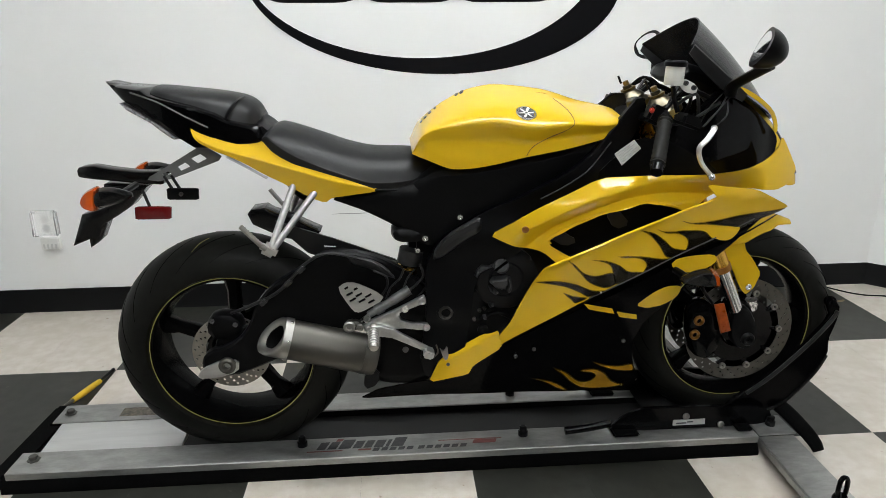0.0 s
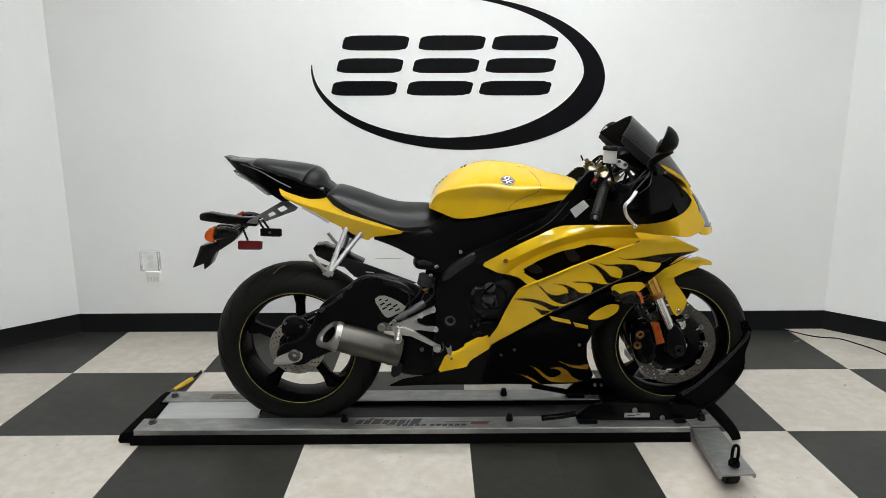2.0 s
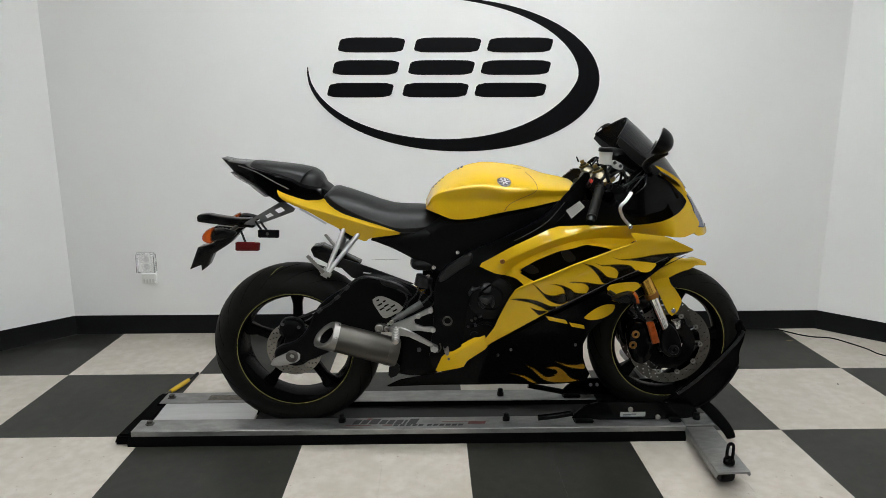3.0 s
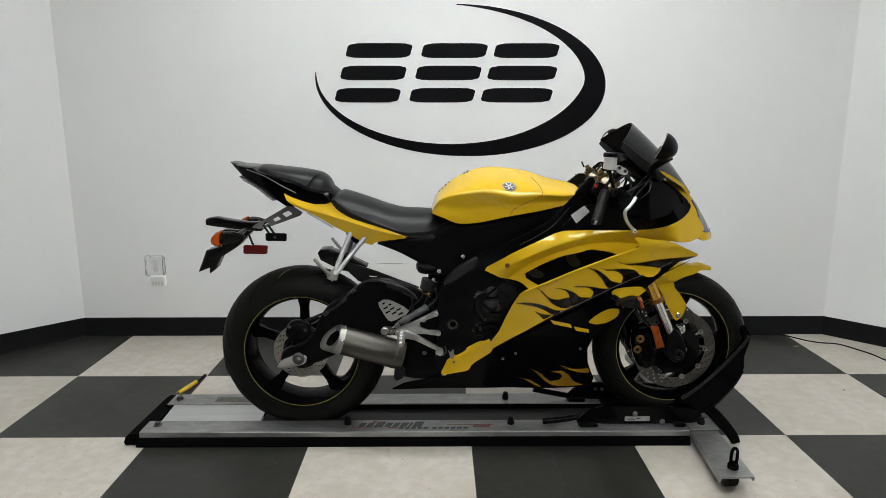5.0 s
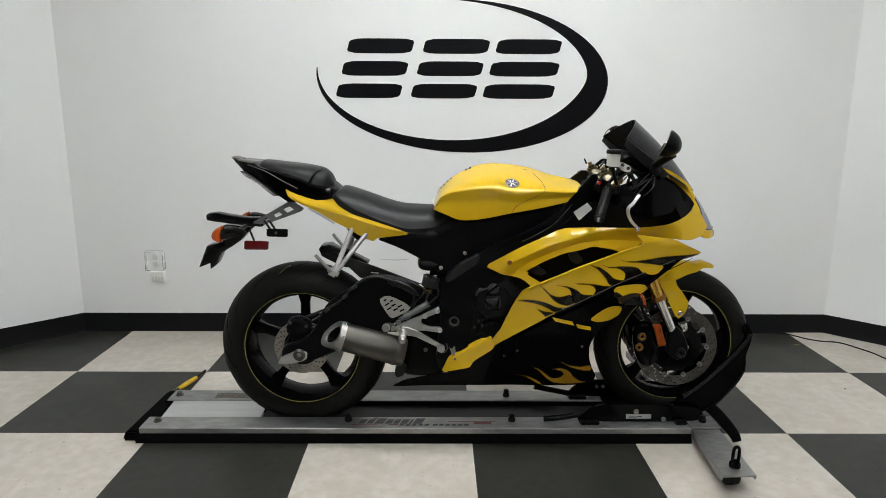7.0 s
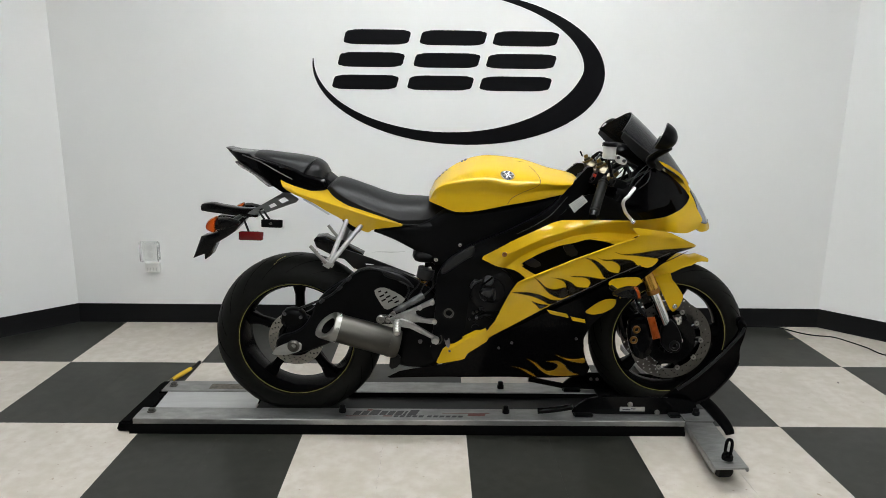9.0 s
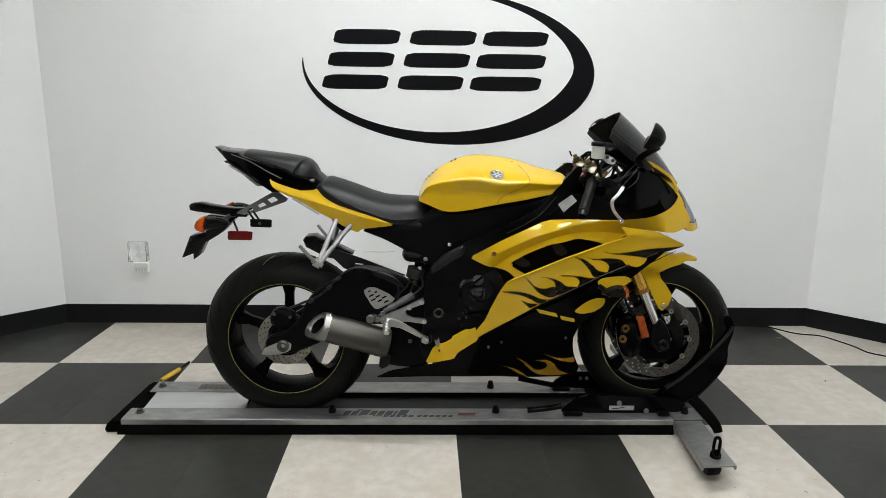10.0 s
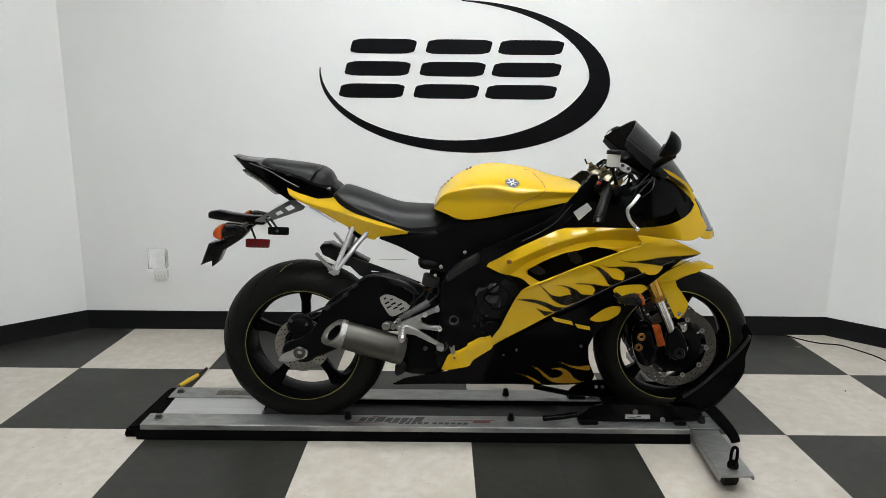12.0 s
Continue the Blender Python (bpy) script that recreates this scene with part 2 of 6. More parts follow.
def flow(pts, n=8, closed=True):
    """A smooth line through the points (Catmull-Rom), of any dimension."""
    pts = [Vector(p) for p in pts]
    m, out = len(pts), []
    for i in range(m if closed else m - 1):
        if closed:
            p0, p1, p2, p3 = pts[i - 1], pts[i], pts[(i + 1) % m], pts[(i + 2) % m]
        else:
            p0, p1, p2, p3 = pts[max(i - 1, 0)], pts[i], pts[i + 1], pts[min(i + 2, m - 1)]
        for k in range(n):
            u = k / n
            out.append(0.5 * (2 * p1 + (p2 - p0) * u + (2 * p0 - 5 * p1 + 4 * p2 - p3) * u * u + (3 * p1 - p0 - 3 * p2 + p3) * u**3))
    if not closed:
        out.append(pts[-1])
    return out


def inside(x, z, poly):
    hit = False
    for (x0, z0), (x1, z1) in zip(poly, poly[1:] + poly[:1]):
        if (z0 > z) != (z1 > z) and x < (x1 - x0) * (z - z0) / (z1 - z0) + x0:
            hit = not hit
    return hit


def dense(poly, step):
    out = []
    for (x0, z0), (x1, z1) in zip(poly, poly[1:] + poly[:1]):
        n = max(1, int(math.hypot(x1 - x0, z1 - z0) / step))
        out += [(x0 + (x1 - x0) * k / n, z0 + (z1 - z0) * k / n) for k in range(n)]
    return out


def sheet(outline, depth, thick=0.004, step=0.02, holes=(), side=-1, bm=None, lift=0.0, rings=(), fade=0.0, lines=()):
    """A curved plate: the outline in x and z, at depth(x, z) from the middle plane, on one side of it, with a thickness."""
    from mathutils.geometry import delaunay_2d_cdt
    bm = bm or bmesh.new()
    outline = dense([tuple(p) for p in outline], step)
    holes = [dense([tuple(p) for p in h], step) for h in holes]
    pts, edges = [], []
    for loop in [outline, *holes]:
        s = len(pts)
        pts += loop
        edges += [(s + k, s + (k + 1) % len(loop)) for k in range(len(loop))]
    xs, zs = [p[0] for p in outline], [p[1] for p in outline]
    turn = 1 if sum(a[0] * c[1] - c[0] * a[1] for a, c in zip(outline, outline[1:] + outline[:1])) > 0 else -1
    for gap in rings:
        for a, p, c in zip(outline[-1:] + outline[:-1], outline, outline[1:] + outline[:1]):
            dx, dz = c[0] - a[0], c[1] - a[1]
            n = math.hypot(dx, dz) or 1.0
            q = (p[0] - turn * dz / n * gap, p[1] + turn * dx / n * gap)
            if inside(*q, outline) and edge_gap(*q, outline) > 0.93 * gap:
                pts.append(q)
    inset = max(rings) if rings else 0.0
    fixed = []
    for line in lines:
        line = [p for p in line if inside(*p, outline) and edge_gap(*p, outline) > 0.002]
        edges += [(len(pts) + k, len(pts) + k + 1) for k in range(len(line) - 1)]
        pts += line
        fixed += line
    nx, nz = int((max(xs) - min(xs)) / step), int((max(zs) - min(zs)) / step)
    for i in range(nx):
        for k in range(nz):
            x, z = min(xs) + (i + 0.5 + 0.25 * (k % 2)) * step, min(zs) + (k + 0.5) * step
            if inside(x, z, outline) and not any(inside(x, z, h) for h in holes):
                if min((x - a) ** 2 + (z - b) ** 2 for a, b in pts[:sum(map(len, [outline, *holes]))]) > (inset + 0.4 * step) ** 2 and all((x - a) ** 2 + (z - b) ** 2 > (0.5 * step) ** 2 for a, b in fixed):
                    pts.append((x, z))
    vs, _, fs, _, _, _ = delaunay_2d_cdt([Vector(p) for p in pts], edges, [], 0, 1e-6)
    good = []
    for f in fs:
        cx, cz = sum(vs[i][0] for i in f) / 3, sum(vs[i][1] for i in f) / 3
        if inside(cx, cz, outline) and not any(inside(cx, cz, h) for h in holes):
            good.append(f)
    layer = bm.verts.layers.float.new("fade") if fade else None
    lean = bm.verts.layers.float_vector.get("lean") or bm.verts.layers.float_vector.new("lean")
    outer = [bm.verts.new((v[0], C + side * (depth(v[0], v[1]) + lift), v[1])) for v in vs]
    deep = thick if callable(thick) else (lambda x, z: thick)
    inner = [bm.verts.new((v[0], C + side * (depth(v[0], v[1]) + lift - deep(v[0], v[1])), v[1])) for v in vs]
    if not callable(thick):
        h = 0.003
        for a, c, v in zip(outer, inner, vs):
            n = Vector(((depth(v[0] - h, v[1]) - depth(v[0] + h, v[1])) / (2 * h), side, (depth(v[0], v[1] - h) - depth(v[0], v[1] + h)) / (2 * h))).normalized()
            a[lean], c[lean] = n, -n
    if fade:
        for row in (outer, inner):
            for v, p in zip(row, vs):
                v[layer] = min(1.0, edge_gap(p[0], p[1], outline) / fade) ** 0.8
    count = {}
    for f in good:
        bm.faces.new([outer[i] for i in f])
        bm.faces.new([inner[i] for i in reversed(f)])
        for a, b in zip(f, f[1:] + f[:1]):
            count[tuple(sorted((a, b)))] = count.get(tuple(sorted((a, b))), 0) + 1
    for (a, b), n in count.items():
        if n == 1:
            bm.faces.new([outer[a], outer[b], inner[b], inner[a]])
    bmesh.ops.delete(bm, geom=[v for v in bm.verts if not v.link_faces], context="VERTS")
    return bm


def edge_gap(x, z, poly):
    best = 9.0
    for (x0, z0), (x1, z1) in zip(poly, poly[1:] + poly[:1]):
        dx, dz = x1 - x0, z1 - z0
        u = max(0.0, min(1.0, ((x - x0) * dx + (z - z0) * dz) / max(1e-9, dx * dx + dz * dz)))
        best = min(best, math.hypot(x - x0 - u * dx, z - z0 - u * dz))
    return best


def solid(outline, w, r=0.02, least=0.35, step=0.016, centre=0.0, side=-1):
    """A rounded body: an outline in x and z, w to either side of a plane, with edges rounded over r."""
    outline = [tuple(p) for p in outline]
    wide = w if callable(w) else (lambda x, z: w)

    def half(x, z):
        u = min(1.0, edge_gap(x, z, outline) / r)
        return wide(x, z) * (least + (1 - least) * math.sqrt(max(0.0, 1 - (1 - u) ** 2)))
    return sheet(outline, lambda x, z: half(x, z) + centre, lambda x, z: 2 * half(x, z), step, side=side, rings=(r * 0.3, r) if r > 0.003 else ())


def loft(stations, n=14, p=1.0, q=1.0, bm=None):
    """A hull along x: stations of x, top, bottom, half width, half width at the top. Open cross-sections closed below."""
    bm = bm or bmesh.new()
    rows = []
    for x, top, bot, w, crown in stations:
        row = []
        for i in range(-n, n + 1):
            u = abs(i) / n * math.pi / 2
            y = crown * abs(i) / n + (w - crown) * math.sin(u) ** p
            z = bot + (top - bot) * max(0.0, math.cos(u)) ** q
            row.append(bm.verts.new((x, C + math.copysign(y, i), z)))
        rows.append(row)
    for a, b in zip(rows, rows[1:]):
        for k in range(2 * n):
            bm.faces.new((a[k], a[k + 1], b[k + 1], b[k]))
        bm.faces.new((a[0], b[0], b[-1], a[-1]))
    bm.faces.new(rows[0])
    bm.faces.new(list(reversed(rows[-1])))
    return bm


def hull(x0, x1, top, bot, width, crown=0.3, n=14, m=30, p=1.0, q=1.0, ease=True):
    """loft() from curves: top, bot and width are (knots, values)."""
    st = []
    for i in range(m + 1):
        u = i / m
        x = x0 + (x1 - x0) * u
        w = curve(x, *width)
        st.append((x, curve(x, *top), curve(x, *bot), w, crown * w))
    return loft(st, n, p, q)


def tube(points, radius, bm=None, sides=10, smooth=6, flat=1.0):
    """A round bar along a smooth line."""
    bm = bm or bmesh.new()
    line = flow(points, smooth, closed=False) if smooth > 1 else [Vector(p) for p in points]
    up, rows = Vector((0, 0, 1)), []
    side = None
    for i, p in enumerate(line):
        d = (line[min(i + 1, len(line) - 1)] - line[max(i - 1, 0)]).normalized()
        if side is None:
            side = d.cross(up if abs(d.z) < 0.95 else Vector((0, 1, 0))).normalized()
        side = (side - d * side.dot(d)).normalized()
        other = d.cross(side)
        r = radius(i / (len(line) - 1)) if callable(radius) else radius
        rows.append([bm.verts.new(p + side * r * math.cos(a) + other * r * flat * math.sin(a)) for a in (2 * math.pi * k / sides for k in range(sides))])
    for a, b in zip(rows, rows[1:]):
        for k in range(sides):
            bm.faces.new((a[k], a[(k + 1) % sides], b[(k + 1) % sides], b[k]))
    bm.faces.new(rows[0])
    bm.faces.new(list(reversed(rows[-1])))
    return bm


def lathe(profile, origin, axis=(0, 1, 0), sides=48, bm=None, closed=True):
    """Turns a profile of (radius, offset along the axis) about an axis through origin."""
    bm = bm or bmesh.new()
    ax = Vector(axis).normalized()
    a = ax.cross(Vector((0, 0, 1)) if abs(ax.z) < 0.9 else Vector((1, 0, 0))).normalized()
    b = ax.cross(a)
    o, rows = Vector(origin), []
    for r, h in profile:
        rows.append([bm.verts.new(o + ax * h + (a * math.cos(t) + b * math.sin(t)) * max(r, 1e-4)) for t in (2 * math.pi * k / sides for k in range(sides))])
    pairs = list(zip(rows, rows[1:])) + ([(rows[-1], rows[0])] if closed else [])
    for p, q in pairs:
        for k in range(sides):
            bm.faces.new((p[k], p[(k + 1) % sides], q[(k + 1) % sides], q[k]))
    return bm


def block(lo, hi, bevel=0.003, bm=None, turn=None):
    """A bevelled block between two corners; turn: a matrix about its middle."""
    made = bmesh.new()
    lo, hi = Vector(lo), Vector(hi)
    bmesh.ops.create_cube(made, size=1)
    bmesh.ops.scale(made, vec=hi - lo, verts=made.verts)
    if bevel > 0:
        bmesh.ops.bevel(made, geom=made.edges, offset=bevel, segments=2, affect="EDGES", clamp_overlap=True)
    if turn is not None:
        bmesh.ops.transform(made, matrix=turn, verts=made.verts)
    bmesh.ops.translate(made, verts=made.verts, vec=(lo + hi) / 2)
    return merge(made, bm)


def merge(made, bm):
    if bm is None:
        return made
    me = bpy.data.meshes.new("joined")
    made.to_mesh(me)
    made.free()
    bm.from_mesh(me)
    bpy.data.meshes.remove(me)
    return bm


def prism(outline, y0, y1, bevel=0.002, bm=None):
    """A plate cut from an outline in x and z, between two depths."""
    made = bmesh.new()
    f = made.faces.new([made.verts.new((x, y0, z)) for x, z in outline])
    out = bmesh.ops.extrude_face_region(made, geom=[f])
    bmesh.ops.translate(made, verts=[v for v in out["geom"] if isinstance(v, bmesh.types.BMVert)], vec=(0, y1 - y0, 0))
    if bevel > 0:
        rim = [e for e in made.edges if abs(e.verts[0].co.y - e.verts[1].co.y) < 1e-6]
        bmesh.ops.bevel(made, geom=rim, offset=bevel, segments=2, affect="EDGES", clamp_overlap=True)
    return merge(made, bm)


def ball(center, size, bm=None, cut=None):
    made = bmesh.new()
    bmesh.ops.create_uvsphere(made, u_segments=24, v_segments=14, radius=1)
    bmesh.ops.scale(made, vec=size, verts=made.verts)
    if cut is not None:
        bmesh.ops.transform(made, matrix=cut, verts=made.verts)
    bmesh.ops.translate(made, verts=made.verts, vec=center)
    return merge(made, bm)


def bolt(name, place, r, material, parent, label="", axis=(0, -1, 0), depth=0.006):
    """A round socket-head bolt."""
    return part(name, lathe([(0, 0), (r, 0), (r, depth * 0.7), (r * 0.85, depth), (r * 0.5, depth), (r * 0.45, depth * 0.4), (0, depth * 0.4)], place, axis, 18, closed=False), material, parent, label)


def ring_outline(cx, cz, r, n=40, a0=0.0):
    return [(cx + r * math.cos(a0 + 2 * math.pi * k / n), cz + r * math.sin(a0 + 2 * math.pi * k / n)) for k in range(n)]


# ---- room ----
def wall_panel(name, a, b, height=3.0, thick=0.12, paint=None, label="plain white painted drywall wall"):
    """A wall with its face from a to b on the floor; the room lies to the right of a to b seen from above reversed."""
    a, b = Vector((*a, 0)), Vector((*b, 0))
    d = (b - a).normalized()
    out = Vector((-d.y, d.x, 0)) * thick
    bm = bmesh.new()
    base = [bm.verts.new(p) for p in (a, b, b + out, a + out)]
    f = bm.faces.new(base)
    ex = bmesh.ops.extrude_face_region(bm, geom=[f])
    bmesh.ops.translate(bm, verts=[v for v in ex["geom"] if isinstance(v, bmesh.types.BMVert)], vec=(0, 0, height))
    ob = put(name, bm, paint or WALL)
    return tagged(ob, label, "wall", kind="structure")


def base_strip(a, b, height=0.104):
    a, b = Vector((*a, 0)), Vector((*b, 0))
    d = (b - a).normalized()
    inn = Vector((d.y, -d.x, 0))
    bm = bmesh.new()
    prof = [(0, 0), (0.011, 0), (0.006, 0.012), (0.0045, height - 0.008), (0.003, height), (0, height)]
    ends = [[bm.verts.new(p + inn * o + Vector((0, 0, z))) for o, z in prof] for p in (a, b)]
    for k in range(len(prof)):
        bm.faces.new((ends[0][k], ends[0][(k + 1) % len(prof)], ends[1][(k + 1) % len(prof)], ends[1][k]))
    bm.faces.new(ends[0])
    bm.faces.new(list(reversed(ends[1])))
    return tagged(put("baseboard", bm, BASE), "black vinyl cove baseboard along the white wall", "baseboard", "baseboards", "structure")


LEFT, RIGHT, SPREAD, FRONT = -0.875, 3.262, 1.15, -7.5
BAY = -3.2
corners = [(LEFT - SPREAD, BAY), (LEFT - SPREAD, BACK - SPREAD), (LEFT, BACK), (RIGHT, BACK), (RIGHT + SPREAD, BACK - SPREAD), (RIGHT + SPREAD, BAY)]
names = ["wall_west", "wall_northwest", "wall_north", "wall_northeast", "wall_east"]
for nm, a, b in zip(names, corners, corners[1:]):
    wall_panel(nm, a, b)
    base_strip(a, b)
# unseen walls behind the camera, added dark to hold down bounce and reflections
for nm, a, b in (("wall_southeast", corners[-1], (RIGHT + SPREAD, FRONT)), ("wall_south", (RIGHT + SPREAD, FRONT), (LEFT - SPREAD, FRONT)), ("wall_southwest", (LEFT - SPREAD, FRONT), corners[0])):
    wall_panel(nm, a, b, paint=DARKWALL, label="unseen dark wall behind the camera, added to dim reflections")

ceiling = put("ceiling", block((LEFT - SPREAD - 0.1, FRONT - 0.1, 3.0), (RIGHT + SPREAD + 0.1, BACK + 0.12, 3.1), 0), CEIL)
tagged(ceiling, "flat white painted ceiling", "ceiling", kind="structure")

PANEL = glow("light_panel", (0.96, 1.0, 1.01), LAMP)
TRIM = mat("white_lamp_trim", (0.8, 0.8, 0.8), 0.4, var=0.02)


def ceiling_light(x, y):
    ob = thing("ceiling_light", (x, y, 2.99), "long white recessed ceiling light, switched on", "ceiling light", "ceiling lights")
    part("diffuser", block((x - 0.60, y - 0.17, 2.965), (x + 0.60, y + 0.17, 2.985), 0.004), PANEL, ob, "glowing white diffuser")
    bm = None
    for lo, hi in (((-0.63, -0.20), (0.63, -0.17)), ((-0.63, 0.17), (0.63, 0.20)), ((-0.63, -0.17), (-0.60, 0.17)), ((0.60, -0.17), (0.63, 0.17))):
        bm = block((x + lo[0], y + lo[1], 2.955), (x + hi[0], y + hi[1], 3.0), 0.003, bm)
    part("frame", bm, TRIM, ob)
    return ob


for x, y in ((0.70, -0.2), (1.92, -0.2), (0.42, -2.3), (2.25, -2.3), (0.42, -4.7), (2.25, -4.7)):
    ceiling_light(x, y)


# wall emblem: a slanted three-letter mark drawn as plain bars, inside a crescent
def emblem():
    ob = thing("wall_emblem", (1.2, BACK, 1.0), "large black vinyl crescent and slanted bars on the white wall", "wall emblem")
    cx, cz, a, b = 1.216, 1.382, 0.758, 0.385
    outer, inner = [], []
    n = 90
    for k in range(n + 1):
        t = radians(172 + (455 - 172) * k / n)
        outer.append((cx + a * math.cos(t), cz + b * math.sin(t) - (0.030 if math.cos(t) > 0 else 0.021) * a * math.cos(t)))
        w = math.sin(math.pi * k / n) ** 0.8
        lean = math.exp(-((k / n - 0.62) / 0.2) ** 2)
        gap = w * (0.060 + 0.076 * lean)
        r = math.hypot(math.cos(t) / a, math.sin(t) / b)
        nx, nz = math.cos(t) / a / r, math.sin(t) / b / r
        inner.append((outer[-1][0] - nx * gap, outer[-1][1] - nz * gap))
    bm = bmesh.new()
    rows = [[bm.verts.new((p[0], y, p[1])) for p, y in ((o, BACK), (o, BACK - 0.0015), (i, BACK - 0.0015), (i, BACK))] for o, i in zip(outer[1:-1], inner[1:-1])]
    for r0, r1 in zip(rows, rows[1:]):
        for k in range(4):
            bm.faces.new((r0[k], r0[(k + 1) % 4], r1[(k + 1) % 4], r1[k]))
    part("crescent", bm, VINYL, ob)
    lean = 0.28
    for x0, x1, rounded in ((0.553, 0.887, True), (0.943, 1.277, True), (1.318, 1.683, False)):
        for k, (z0, z1) in enumerate(((1.276, 1.350), (1.389, 1.463), (1.501, 1.575))):
            end = x1 - (0.0 if rounded else (0.0, 0.012, 0.035)[k])
            s0, s1 = (z0 - 1.278) * lean, (z1 - 1.278) * lean
            pts = soften([(x0 + s0, z0), (end + s0, z0), (end + s1, z1), (x0 + s1, z1)], 2, 0.14)
            part("bar", prism(pts, BACK - 0.0015, BACK - 0.0001, 0), VINYL, ob)
    return ob


emblem()


def wall_outlet():
    ob = thing("wall_outlet", (-0.45, BACK, 0.29), "white plastic wall outlet with a clear weather cover, hinged flap below", "outlet")
    y = BACK
    part("plate", block((-0.490, y - 0.007, 0.360), (-0.405, y - 0.0002, 0.455), 0.003), IVORY, ob)
    cover = part("cover", block((-0.503, y - 0.034, 0.352), (-0.395, y - 0.0075, 0.462), 0.008), CLEAR, ob, "clear hinged weather cover")
    cover.visible_shadow = False
    for x in (-0.497, -0.401):
        part("cover_edge", block((x - 0.0025, y - 0.037, 0.353), (x + 0.0025, y - 0.0345, 0.385 if x < -0.45 else 0.44), 0.001), BRACKET, ob, "grey rubber edge of the cover")
    part("cover_edge", block((-0.492, y - 0.037, 0.3525), (-0.475, y - 0.0345, 0.357), 0.001), BRACKET, ob)
    for z in (0.425, 0.385):
        part("socket", lathe([(0, 0), (0.017, 0), (0.017, 0.0025), (0.012, 0.003), (0, 0.003)], (-0.447, y - 0.007, z), (0, -1, 0), 20, closed=False), STICKER, ob)
    part("flap", block((-0.478, y - 0.03, 0.289), (-0.402, y - 0.0002, 0.345), 0.004), IVORY, ob)
    for k in range(4):
        part("slot", block((-0.468 + 0.016 * k, y - 0.0315, 0.298), (-0.46 + 0.016 * k, y - 0.0302, 0.318), 0.0004), STICKER, ob)
    return ob


wall_outlet()


def floor_cable():
    bm = tube([(x, y, 0.0034) for x, y in ((2.62, 1.186), (2.891, 1.184), (3.02, 1.172), (3.067, 1.129), (3.11, 1.078), (3.166, 1.043), (3.25, 1.02), (3.30, 0.936), (3.335, 0.855), (3.353, 0.772), (3.44, 0.70), (3.6, 0.55), (4.0, 0.3))], 0.0034, sides=8)
    return tagged(put("power_cable", bm, PLASTIC), "thin black power cable lying on the checkered floor", "cable")


floor_cable()


def scuff(x0, x1, z):
    """A faint grey scrape on the back wall."""
    bm = bmesh.new()
    line = [(x0 + (x1 - x0) * k / 8, z + 0.0015 * math.sin(k * 0.9) + 0.0006 * k, 0.0018 * math.sin(math.pi * (k + 0.4) / 9)) for k in range(9)]
    prism([(x, h + w) for x, h, w in line] + [(x, h - w) for x, h, w in reversed(line)], BACK - 0.0008, BACK - 0.0002, 0, bm)
    return part("scuff", bm, PRINT, bpy.data.objects["wall_north"])


scuff(0.749, 0.936, 0.408)


def floor_scrap(x, y, size, turn, material, label):
    """A curled scrap."""
    bm, rows = bmesh.new(), []
    for i in range(6):
        u = i / 5 - 0.5
        rows.append([bm.verts.new((u * size, v * size * (0.5 - u * u), 0.0008 + h + 0.25 * size * (u * u + v * v * 0.6))) for h in (0.0, 0.0006) for v in (-0.4, 0.0, 0.4)])
    for a, b in zip(rows, rows[1:]):
        for k in range(2):
            bm.faces.new((a[k], a[k + 1], b[k + 1], b[k]))
            bm.faces.new((a[k + 3], b[k + 3], b[k + 4], a[k + 4]))
        bm.faces.new((a[0], b[0], b[3], a[3]))
        bm.faces.new((a[2], a[5], b[5], b[2]))
    for r in (rows[0], rows[-1]):
        bm.faces.new((r[0], r[1], r[4], r[3]))
        bm.faces.new((r[1], r[2], r[5], r[4]))
    bmesh.ops.transform(bm, matrix=pose(x, y, 0, 0, 0, turn), verts=bm.verts)
    return tagged(put("floor_scrap", bm, material), label, "scrap")


floor_scrap(3.005, 0.99, 0.042, 20, mat("dry_scrap", (0.24, 0.19, 0.11), 0.7, var=0.3, scale=60), "small dry brown scrap lying on a dark floor tile")
floor_scrap(2.919, 0.419, 0.016, 70, INK, "tiny dark crumb lying on a pale floor tile")


